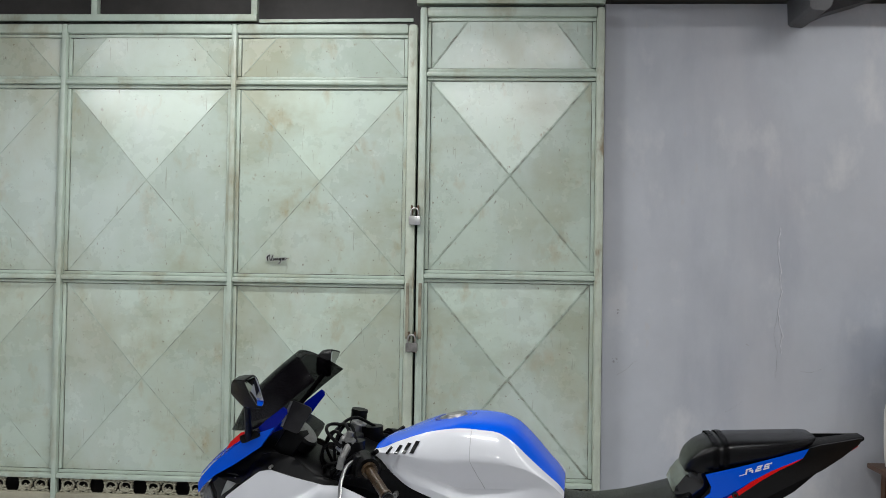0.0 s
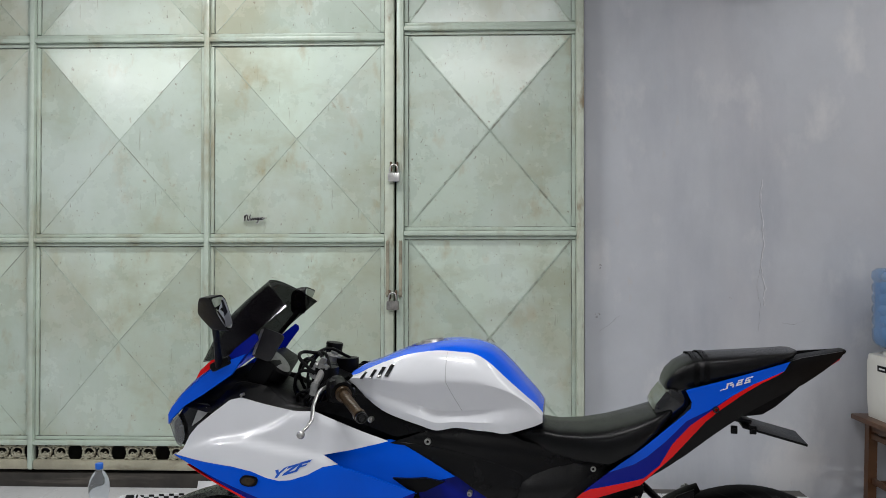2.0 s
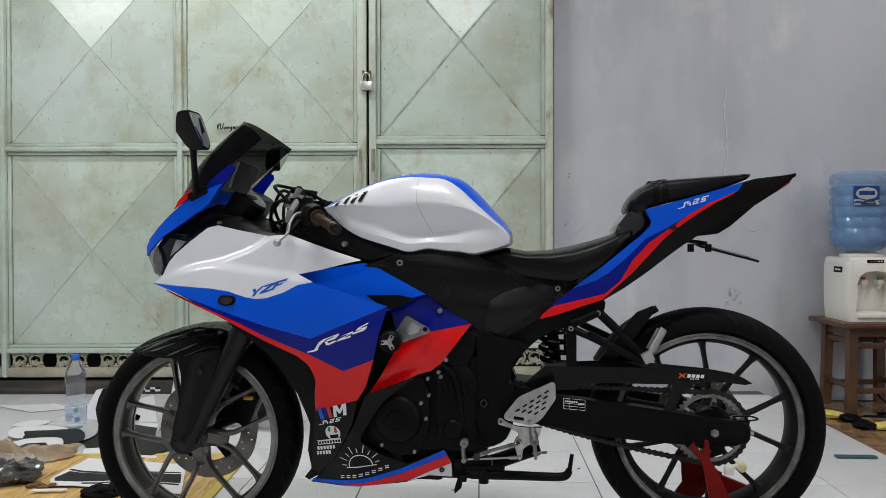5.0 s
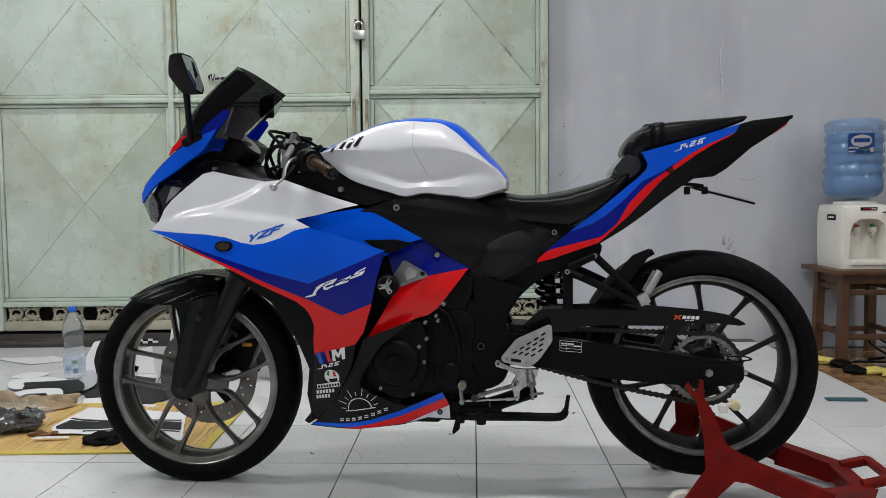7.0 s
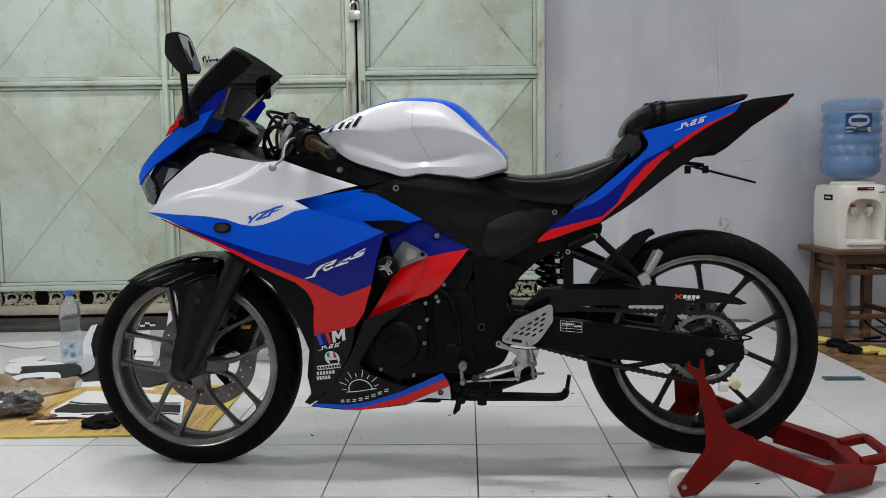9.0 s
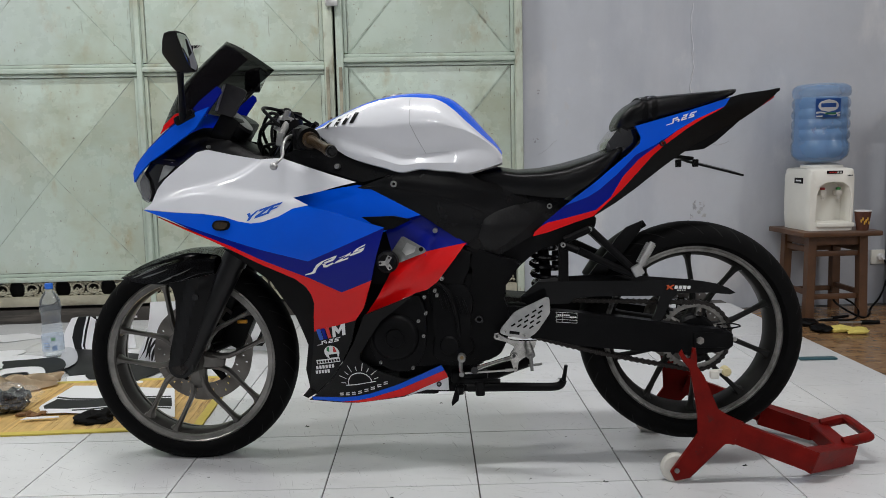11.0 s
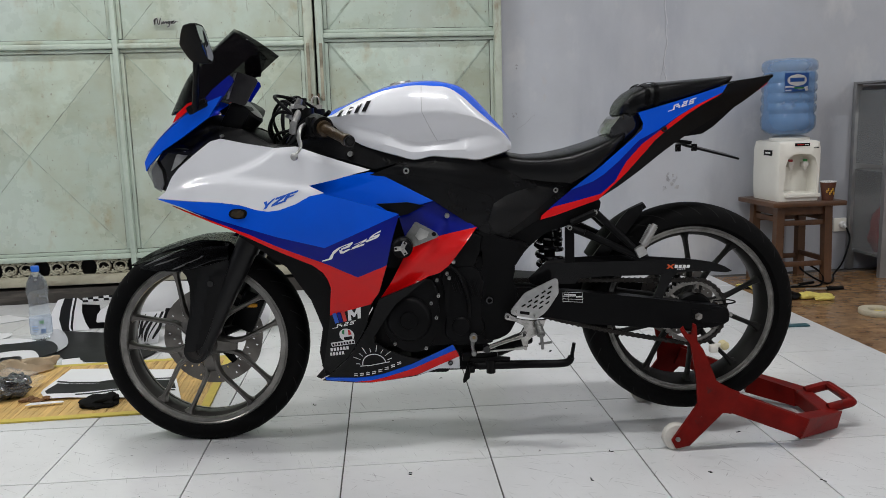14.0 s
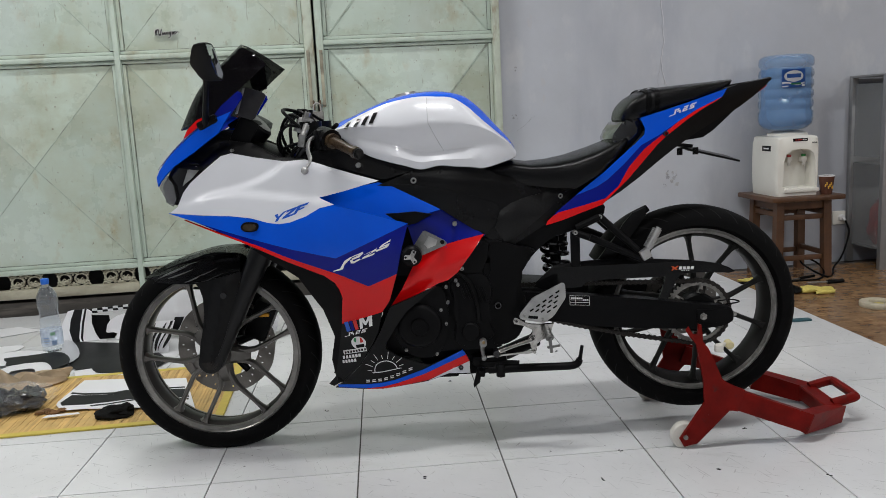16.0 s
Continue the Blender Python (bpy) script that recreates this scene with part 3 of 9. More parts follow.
def white_flank(x, z):
    """The upper fairing: a flared lower lip, a rolled ridge and near-upright facets above it."""
    wide = ease(x, (-0.25, -0.2, -0.08, 0.05, 0.17, 0.3, 0.53), (0.06, 0.10, 0.165, 0.215, 0.237, 0.243, 0.232))
    low = along(x, RIDGE)
    d = z - low
    h = 0.985 * wide - 0.22 * max(0.0, min(z, low) - 0.700) - 0.14 * max(0.0, d)
    h -= 0.010 * ease(x, (-0.03, 0.06, 0.36, 0.44), (0.2, 1.0, 1.0, 0.3)) * rise(d - 0.003, 0.022)
    h -= ease(x, (0.0, 0.06, 0.16, 0.25), (0.0, 0.006, 0.013, 0.019)) * rise(z - along(x, STEP) + 0.008, 0.020)
    return h - 0.55 * max(0.0, z - along(x, ROLL) + 0.004)


def both(name, outline, h, mat, label="", thick=0.005, step=0.0145, lift=0.0, left_only=False, parent=None, folds=(), smooth=40):
    out = None
    for side in (-1,) if left_only else (-1, 1):
        bm = bmesh.new()
        add_shell(bm, outline, lambda x, z: h(x, z) + lift, side, thick, step, folds)
        ob = part(name, bm, mat, parent or bike, label, smooth)
        out = out or ob
    return out


def wheel(axle, tyre_r, tyre_w, rim_r, rim_w, name, hub_w, paint, lip=0.0):
    bm = bmesh.new()
    h = rim_w / 2
    add_turn(bm, [(rim_r, -h), (rim_r - 0.008, -h - 0.001), (rim_r - 0.014, -h + 0.007), (rim_r - 0.026, -h + 0.024), (rim_r - 0.028, 0), (rim_r - 0.026, h - 0.024), (rim_r - 0.014, h - 0.007), (rim_r - 0.008, h + 0.001), (rim_r, h), (rim_r - 0.008, 0), (rim_r, -h)], axle, 96)
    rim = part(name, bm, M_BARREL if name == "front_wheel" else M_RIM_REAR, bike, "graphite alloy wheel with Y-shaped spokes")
    bm = bmesh.new()
    for s in (-1, 1):
        add_turn(bm, [(rim_r + 0.001, s * (h + 0.002)), (rim_r - 0.004, s * (h + 0.0045)), (rim_r - 0.007, s * (h + 0.0015)), (rim_r - 0.009 - lip, s * (h + 0.003)), (rim_r - 0.0105 - lip, s * (h - 0.004 - lip * 0.3)), (rim_r - 0.007, s * (h - 0.006)), (rim_r + 0.001, s * (h - 0.004)), (rim_r + 0.001, s * (h + 0.002))], axle, 96)
    part("rim_lip", bm, M_RIMEDGE if name == "rear_wheel" else M_RIMLIP, rim, "pale rim lip, dusty on the rear wheel")
    bm = bmesh.new()
    w = tyre_w / 2
    top = tyre_r - rim_r
    prof = [(rim_r - 0.006, -h * 0.86)]
    for k in range(0, 17):
        a = -math.pi / 2 + math.pi * k / 16
        y = w * math.copysign(abs(math.sin(a)) ** 0.86, math.sin(a))
        z = rim_r + 0.010 + (top - 0.010) * abs(math.cos(a)) ** 0.72
        prof.append((z, y))
    prof += [(rim_r - 0.006, h * 0.86), (rim_r - 0.006, -h * 0.86)]
    add_turn(bm, prof, axle, 120)
    tyre = part("tyre", bm, M_RUBBER, rim, "black road tyre with slanted grooves", 60)
    # slanted grooves, cut as dark channels standing a hair over the tread
    bm = bmesh.new()
    n = 34
    for k in range(n):
        a0 = 2 * math.pi * k / n
        for s in (-1, 1):
            ring = []
            for i in range(7):
                q = i / 6
                ya = radians(14 + 56 * q)
                y = s * w * abs(math.sin(ya)) ** 0.86
                r = rim_r + 0.010 + (top - 0.010) * abs(math.cos(ya)) ** 0.72 + 0.0006
                a = a0 + 0.17 * q * (1 if name == "front_wheel" else -1) + (0.09 if s > 0 else 0)
                ring.append((a, y, r))
            prev = None
            for a, y, r in ring:
                e = 0.007
                p = [bm.verts.new(axle + Vector((r * math.cos(a + d), y, r * math.sin(a + d)))) for d in (-e, e)]
                if prev:
                    bm.faces.new((prev[0], prev[1], p[1], p[0]))
                prev = p
    tagged(part("tread_groove", bm, M_GROOVE, tyre), kind="stuff")
    spoke_r = rim_r - 0.022
    for k in range(5):
        a = radians((-82 if name == "front_wheel" else -70) + 72 * k)
        bm = bmesh.new()
        d, t = Vector((math.cos(a), 0, math.sin(a))), Vector((-math.sin(a), 0, math.cos(a)))
        def sect(p, along, wide, deep, yo=-0.015 if name == "front_wheel" else -0.022):
            side = Vector((0, 1, 0)).cross(along).normalized()
            c = axle + p + Vector((0, yo, 0))
            return [c + side * sx * wide + Vector((0, sy * deep, 0)) for sx, sy in ((-1, -0.45), (-0.55, -1), (0.55, -1), (1, -0.45), (1, 0.45), (0.55, 1), (-0.55, 1), (-1, 0.45))]
        spread = 0.43 if name == "front_wheel" else 0.33
        add_loft(bm, [sect(d * 0.025, d, 0.030, 0.028), sect(d * 0.055, d, 0.024, 0.023), sect(d * 0.070, d, 0.024, 0.018), sect(d * 0.082, d, 0.023, 0.012), sect(d * 0.090, d, 0.018, 0.006)])
        for s in (-1, 1):
            ends = d * math.cos(spread) * spoke_r + t * s * math.sin(spread) * spoke_r
            p0, p1, p2 = d * 0.056 + t * s * 0.0135, d * 0.080 + t * s * 0.0165, d * 0.102 + t * s * 0.0225
            p3 = p2.lerp(ends, 0.18) - t * s * 0.0015
            far = (ends - p3).normalized()
            add_loft(bm, [sect(p0, d, 0.010, 0.017), sect(p1, d, 0.0076, 0.015), sect(p2, (d * 0.8 + far * 0.5).normalized(), 0.0076, 0.0135), sect(p3, far, 0.0066, 0.0120), sect(p3.lerp(ends, 0.55), far, 0.0060, 0.0110), sect(p3.lerp(ends, 0.82), far, 0.0070, 0.0125), sect(p3.lerp(ends, 0.93), far, 0.0100, 0.015), sect(ends, far, 0.0175, 0.019)])
        part("spoke", bm, paint, rim)
    bm = bmesh.new()
    add_turn(bm, [(0.0, -hub_w), (0.026, -hub_w), (0.034, -hub_w + 0.01), (0.045, -0.03), (0.05, 0), (0.045, 0.03), (0.034, hub_w - 0.01), (0.026, hub_w), (0.0, hub_w)], axle, 32)
    part("hub", bm, paint, rim)
    return rim


def brake_disc(parent, axle, y, r0, r1, n=180):
    """A drilled disc: the small cells left out are the holes."""
    bm = bmesh.new()
    rings = 9
    grid = [[bm.verts.new(axle + Vector(((r0 + (r1 - r0) * j / (rings - 1) + (0.002 * math.sin(8 * 2 * math.pi * i / n) if j == rings - 1 else 0)) * math.cos(2 * math.pi * i / n), y, (r0 + (r1 - r0) * j / (rings - 1)) * math.sin(2 * math.pi * i / n)))) for j in range(rings)] for i in range(n)]
    for i in range(n):
        for j in range(rings - 1):
            if (i % 12 == 0 and j == 1) or (i % 12 == 4 and j == 5) or (i % 12 == 8 and j == 3):
                continue
            bm.faces.new((grid[i][j], grid[(i + 1) % n][j], grid[(i + 1) % n][j + 1], grid[i][j + 1]))
    faces = bm.faces[:]
    ret = bmesh.ops.extrude_face_region(bm, geom=faces)
    bmesh.ops.translate(bm, verts=[g for g in ret["geom"] if isinstance(g, bmesh.types.BMVert)], vec=(0, 0.004, 0))
    disc = part("brake_disc", bm, M_DISC, parent, "drilled steel brake disc", 20)
    for k in range(5):
        a = 2 * math.pi * k / 5 + 0.3
        d = Vector((math.cos(a), 0, math.sin(a)))
        bm = bmesh.new()
        add_rod(bm, axle + d * 0.035 + Vector((0, y, 0)), axle + d * (r0 + 0.004) + Vector((0, y, 0)), 0.016, 0.010, 8)
        part("carrier_arm", bm, M_BLACK, disc)
    return disc


M_GROOVE = material("tyre_groove", (0.004, 0.004, 0.004), 0.9, vary=0.1)
M_DISC = material("brake_disc_steel", (0.17, 0.158, 0.145), 0.34, metal=0.85, vary=0.12, scale=40)

front_wheel = wheel(FRONT_AXLE, 0.299, 0.112, 0.243, 0.084, "front_wheel", 0.06, M_RIM, 0.011)
brake_disc(front_wheel, FRONT_AXLE, 0.058, 0.098, 0.149)
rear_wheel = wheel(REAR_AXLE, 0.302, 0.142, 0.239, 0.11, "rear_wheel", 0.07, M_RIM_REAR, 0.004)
brake_disc(rear_wheel, REAR_AXLE, 0.085, 0.072, 0.11)

# fork, axle, mudguard
FORK_TOP = Vector((0.322, 0, 0.925))
for s in (-1, 1):
    base = FRONT_AXLE + Vector((0.018, s * 0.098, 0.02))
    d = (Vector((0.165, s * 0.098, 0.61)) - base).normalized()
    bm = bmesh.new()
    add_rod(bm, base - d * 0.03, base + d * 0.30, 0.029, 0.031, 20)
    add_rod(bm, base + d * 0.295, base + d * 0.36, 0.035, 0.034, 20)
    add_rod(bm, FRONT_AXLE + Vector((0, s * 0.074, 0)), FRONT_AXLE + Vector((0, s * 0.119, 0)), 0.036, 0.034, 28)
    leg = part("fork_leg", bm, M_FORK, bike, "matte black fork leg")
    bm = bmesh.new()
    add_rod(bm, base + d * 0.34, FORK_TOP + Vector((0, s * 0.098, 0)), 0.022, seg=16)
    part("fork_tube", bm, M_BLACKGLOSS, leg)
    bm = bmesh.new()
    add_rod(bm, FRONT_AXLE + Vector((0, s * 0.118, 0)), FRONT_AXLE + Vector((0, s * 0.124, 0)), 0.024, 0.022, seg=24)
    add_rod(bm, FRONT_AXLE + Vector((0, s * 0.12, 0)), FRONT_AXLE + Vector((0, s * 0.130, 0)), 0.013, seg=24)
    add_rod(bm, FRONT_AXLE + Vector((0, s * 0.13, 0)), FRONT_AXLE + Vector((0, s * 0.134, 0)), 0.007, seg=12)
    part("axle_nut", bm, M_CHAIN, leg)

# front mudguard: lines along it from the crest to the edge, as (x, height, half width)
GUARD_X = (-0.207, -0.155, -0.10, -0.045, 0.012, 0.05, 0.10)
GUARD_ROWS = (
    ((0.528, 0.558, 0.581, 0.598, 0.609, 0.606, 0.582), (0.0,) * 7),
    ((0.5278, 0.556, 0.578, 0.595, 0.606, 0.603, 0.585), (0.008, 0.022, 0.034, 0.040, 0.046, 0.050, 0.052)),
    ((0.5276, 0.547, 0.569, 0.586, 0.602, 0.602, 0.596), (0.013, 0.035, 0.055, 0.066, 0.075, 0.078, 0.080)),
    ((0.5274, 0.5445, 0.5645, 0.580, 0.595, 0.598, 0.594), (0.0145, 0.038, 0.057, 0.067, 0.0755, 0.079, 0.082)),
    ((0.5272, 0.539, 0.555, 0.569, 0.582, 0.588, 0.589), (0.017, 0.050, 0.075, 0.088, 0.098, 0.103, 0.107)),
    ((0.5270, 0.5365, 0.550, 0.563, 0.575, 0.581, 0.582), (0.0175, 0.0525, 0.077, 0.089, 0.0985, 0.1035, 0.108)),
    ((0.5266, 0.527, 0.534, 0.541, 0.550, 0.556, 0.560), (0.0195, 0.058, 0.084, 0.099, 0.109, 0.113, 0.116)),
    ((0.526, 0.5205, 0.519, 0.519, 0.522, 0.525, 0.528), (0.020, 0.060, 0.086, 0.101, 0.111, 0.115, 0.118)))
bm = bmesh.new()
rings = []
for k in range(25):
    x = -0.207 + 0.307 * k / 24
    half = [(ease(x, GUARD_X, wide), ease(x, GUARD_X, high)) for high, wide in GUARD_ROWS]
    rings.append([Vector((x, -y, z)) for y, z in half[::-1]] + [Vector((x, y, z)) for y, z in half[1:]])
add_loft(bm, rings, False)
bmesh.ops.solidify(bm, geom=bm.faces[:], thickness=0.003)
mudguard = part("front_mudguard", bm, M_GLOSSGUARD, bike, "glossy carbon-look front mudguard", 9)


def guard_half(x, z):
    """Half width of the mudguard at (x, z)."""
    half = [(ease(x, GUARD_X, wide), ease(x, GUARD_X, high)) for high, wide in GUARD_ROWS]
    for (y0, z0), (y1, z1) in zip(half, half[1:]):
        if z1 <= z <= z0 and z0 > z1:
            return y1 + (y0 - y1) * (z - z1) / (z0 - z1)
    return half[-1][0]


# thin glossy ridges added along the mudguard's facet edges to give their highlight lines
STRAKES = (((-0.153, 0.532), (-0.103, 0.551), (-0.055, 0.570), (-0.025, 0.579)), ((-0.118, 0.534), (-0.080, 0.546), (-0.039, 0.560)),
           ((-0.064, 0.524), (-0.018, 0.542), (0.032, 0.563)), ((-0.013, 0.523), (0.023, 0.537), (0.057, 0.549), (0.097, 0.555)))
for s in (-1, 1):
    for run in STRAKES:
        bm = bmesh.new()
        pts = catmull([Vector((x, 0, z)) for x, z in run], 4)
        add_tube(bm, [(p.x, s * (guard_half(p.x, p.z) + 0.0005), p.z) for p in pts], (0.0012, 0.0034, 0.0028, 0.0010), 8, 1)
        part("strake", bm, M_STRAKE, mudguard)
for s in (-1, 1):
    bm = bmesh.new()
    flap = [(-0.030, 0.526), (0.0, 0.530), (0.05, 0.540), (0.098, 0.551), (0.104, 0.545), (0.092, 0.510), (0.076, 0.465), (0.044, 0.371), (0.020, 0.318), (0.010, 0.306), (-0.010, 0.298), (-0.040, 0.293), (-0.033, 0.34), (-0.020, 0.39), (-0.012, 0.435), (-0.011, 0.480), (-0.018, 0.510)]
    add_shell(bm, flap, lambda x, z: 0.121 + 0.020 * max(0.0, 1 - abs(x - 0.002 - (z - 0.3) * 0.26) / 0.040) * max(0.0, min(1.0, (0.56 - z) / 0.05)) - 0.10 * max(0, z - 0.53), s, 0.004, 0.010)
    part("guard_flank", bm, M_GUARD, mudguard, "satin black lower guard", 14)
    bm = bmesh.new()
    add_rod(bm, (0.053, s * 0.115, 0.490), (0.053, s * 0.143, 0.490), 0.009, seg=12)
    part("bolt", bm, M_BLACKGLOSS, mudguard)
bm = bmesh.new()
add_box(bm, (0.103, 0.075, 0.365), (0.072, 0.055, 0.125), Matrix.Rotation(radians(25), 4, "Y"), bevel=0.014)
add_rod(bm, (0.06, 0.075, 0.40), (0.10, 0.075, 0.37), 0.022, 0.02, 14)
caliper = part("brake_caliper", bm, M_BLACK, bike, "black front brake caliper")
bm = bmesh.new()
add_box(bm, (0.118, 0.045, 0.385), (0.03, 0.012, 0.012), bevel=0.003)
part("caliper_mark", bm, material("gold_anodised", (0.55, 0.26, 0.03), 0.35, metal=0.7), caliper)

# side fairings
WHITE = [(-0.062, 0.73), (-0.038, 0.747), (-0.02, 0.783), (0.002, 0.808), (0.043, 0.841), (0.089, 0.875), (0.118, 0.882), (0.181, 0.868), (0.258, 0.854), (0.317, 0.857), (0.381, 0.834), (0.446, 0.812), (0.509, 0.792), (0.472, 0.784), (0.417, 0.77), (0.349, 0.756), (0.389, 0.737), (0.352, 0.73), (0.317, 0.711), (0.273, 0.697), (0.244, 0.694), (0.214, 0.699), (0.171, 0.712), (0.115, 0.72), (0.028, 0.724)]
BLUE = [(-0.066, 0.729), (0.025, 0.723), (0.113, 0.719), (0.169, 0.712), (0.214, 0.699), (0.244, 0.694), (0.273, 0.697), (0.316, 0.711), (0.35, 0.729), (0.386, 0.736), (0.445, 0.72), (0.517, 0.697), (0.58, 0.677), (0.386, 0.596), (0.268, 0.627), (0.127, 0.671), (0.009, 0.708)]
NAVY = [(0.009, 0.708), (0.127, 0.671), (0.268, 0.627), (0.386, 0.596), (0.58, 0.677), (0.558, 0.605), (0.543, 0.543), (0.466, 0.513), (0.386, 0.553), (0.266, 0.602), (0.193, 0.636), (0.127, 0.661)]
RED = [(-0.019, 0.711), (0.127, 0.661), (0.193, 0.636), (0.266, 0.602), (0.386, 0.553), (0.466, 0.513), (0.543, 0.543), (0.519, 0.469), (0.496, 0.436), (0.382, 0.403), (0.394, 0.485), (0.388, 0.508), (0.377, 0.529), (0.35, 0.551), (0.265, 0.59), (0.193, 0.626), (0.134, 0.653)]
LOWER = [(0.382, 0.403), (0.496, 0.436), (0.48, 0.376), (0.459, 0.334), (0.418, 0.267), (0.356, 0.204), (0.329, 0.185), (0.314, 0.191), (0.339, 0.221)]
BELLY = [(0.356, 0.2), (0.417, 0.262), (0.458, 0.327), (0.484, 0.371), (0.518, 0.449), (0.56, 0.466), (0.601, 0.482), (0.646, 0.5), (0.607, 0.469), (0.56, 0.431), (0.524, 0.379), (0.497, 0.335), (0.496, 0.319), (0.531, 0.291), (0.584, 0.268), (0.616, 0.259), (0.66, 0.275), (0.71, 0.299), (0.726, 0.27), (0.73, 0.221), (0.669, 0.225), (0.607, 0.206), (0.513, 0.194), (0.433, 0.185), (0.332, 0.18)]
upper_l = both("upper_fairing", WHITE, white_flank, M_WHITE, "glossy white upper side fairing", step=0.007, smooth=38)
both("side_fairing", BLUE, flank, M_BLUE, "bright blue side fairing panel")
both("side_fairing", NAVY, flank, M_NAVY, "dark blue side fairing panel")
both("side_fairing", RED, flank, M_RED, "red side fairing panel", thick=0.012)
lower_l = both("lower_fairing", LOWER, flank, M_GUARD, "satin black lower fairing with sponsor stickers")
belly_l = both("belly_pan", BELLY, flank, M_GUARD, "black belly pan with blue and red edge stripes", thick=0.01)
both("belly_stripe", [(0.341, 0.192), (0.436, 0.202), (0.518, 0.219), (0.597, 0.246), (0.66, 0.275), (0.71, 0.299), (0.719, 0.283), (0.667, 0.261), (0.596, 0.23), (0.517, 0.206), (0.435, 0.189), (0.345, 0.183)], flank, M_BLUE, thick=0.002, lift=0.0015, left_only=True, parent=belly_l)
both("belly_stripe", [(0.43, 0.187), (0.517, 0.206), (0.596, 0.23), (0.667, 0.261), (0.719, 0.283), (0.728, 0.262), (0.674, 0.239), (0.607, 0.210), (0.513, 0.195)], flank, M_RED, thick=0.002, lift=0.0022, left_only=True, parent=belly_l)
both("belly_stripe", [(0.611, 0.209), (0.674, 0.239), (0.728, 0.262), (0.729, 0.223), (0.669, 0.227)], flank, M_WHITE, thick=0.002, lift=0.0015, left_only=True, parent=belly_l)
both("inner_shroud", [(0.151, 0.63), (0.278, 0.585), (0.345, 0.545), (0.385, 0.5), (0.39, 0.415), (0.385, 0.398), (0.357, 0.246), (0.337, 0.212), (0.332, 0.274), (0.351, 0.353), (0.332, 0.446), (0.276, 0.54), (0.217, 0.585)], lambda x, z: flank(x, z) * 0.84, M_BLACK, "matte black inner fairing")
def inner_h(x, z):
    """The inner fairing: a rounded fold runs up along it, a softer one below."""
    d = (z - 0.542 - 0.91 * (x - 0.607)) * 0.74
    fold = 0.009 * math.exp(-(d / 0.013) ** 2) * ease(x, (0.56, 0.60, 0.68, 0.73), (0.3, 1.0, 1.0, 0.0))
    return 0.170 - 0.08 * (x - 0.6) - 0.20 * max(0.0, z - 0.58) + fold + 0.006 * math.exp(-((z - 0.525 - 0.42 * (x - 0.62)) / 0.022) ** 2)


both("rear_fairing", [(0.30, 0.752), (0.502, 0.783), (0.526, 0.778), (0.668, 0.704), (0.612, 0.69), (0.575, 0.662), (0.49, 0.672), (0.36, 0.70)], lambda x, z: 0.172 - 0.32 * (z - 0.70), M_BLUE, "bright blue inner fairing panel")
both("rear_fairing", [(0.668, 0.704), (0.787, 0.624), (0.677, 0.598), (0.61, 0.573), (0.594, 0.560), (0.590, 0.61), (0.575, 0.662), (0.612, 0.69)], inner_h, M_NAVY, "dark blue inner fairing panel")
both("rear_fairing", [(0.784, 0.628), (0.706, 0.527), (0.68, 0.508), (0.65, 0.5), (0.598, 0.473), (0.516, 0.441), (0.551, 0.491), (0.584, 0.551), (0.608, 0.584), (0.671, 0.607)], inner_h, M_RED, "red inner fairing panel with a crease", lift=0.0015)
# dark recess behind the outer panel's rear edge
both("fairing_recess", [(0.36, 0.735), (0.44, 0.728), (0.62, 0.695), (0.67, 0.64), (0.60, 0.55), (0.51, 0.435), (0.44, 0.42), (0.42, 0.6)], lambda x, z: 0.135, M_BLACK)
both("air_fin", [(0.52, 0.703), (0.60, 0.704), (0.645, 0.693), (0.60, 0.672), (0.575, 0.668), (0.555, 0.680)], lambda x, z: 0.205 - 0.25 * max(0, x - 0.56), M_BLACK, "black air fin", thick=0.01)

# crash slider and its plate
bm = bmesh.new()
add_plate(bm, [(0.588, 0.606), (0.617, 0.648), (0.623, 0.649), (0.674, 0.620), (0.681, 0.611), (0.676, 0.606), (0.612, 0.582), (0.598, 0.582)], -0.178, -0.172, 0.001)
slider = part("slider_plate", bm, M_CAST, bike, "brushed aluminium crash-pad plate")
bm = bmesh.new()
add_turn(bm, [(0, -0.236), (0.021, -0.236), (0.027, -0.229), (0.028, -0.205), (0.02, -0.195), (0.016, -0.17), (0, -0.17)], (0.585, 0, 0.589), 28)
part("crash_pad", bm, M_BLACK, slider)
bm = bmesh.new()
add_plate(bm, [(0.618, 0.612), (0.632, 0.634), (0.655, 0.622), (0.650, 0.608), (0.628, 0.600)], -0.1795, -0.1775, 0.0006)
part("plate_recess", bm, M_STEEL, slider)
bm = bmesh.new()
add_rod(bm, (0.668, -0.176, 0.616), (0.668, -0.181, 0.616), 0.006, seg=12)
part("bolt", bm, M_BLACK, slider)
bm = bmesh.new()
star = []
for k in range(3):
    a = radians(62 + 120 * k)
    for da, r in ((-60, 0.0058), (-26, 0.0150), (-16, 0.0205), (16, 0.0205), (26, 0.0150)):
        star.append((0.585 + r * math.cos(a + radians(da)), 0.589 + r * math.sin(a + radians(da))))
add_plate(bm, star, -0.2385, -0.2355, 0.0006)
part("pad_emblem", bm, M_POLISHED, slider, "three-armed polished end plate")
for k in range(3):
    a = radians(62 + 120 * k)
    bm = bmesh.new()
    add_rod(bm, (0.585 + 0.0155 * math.cos(a), -0.238, 0.589 + 0.0155 * math.sin(a)), (0.585 + 0.0155 * math.cos(a), -0.2395, 0.589 + 0.0155 * math.sin(a)), 0.0028, seg=10)
    part("bolt", bm, M_BLACK, slider)


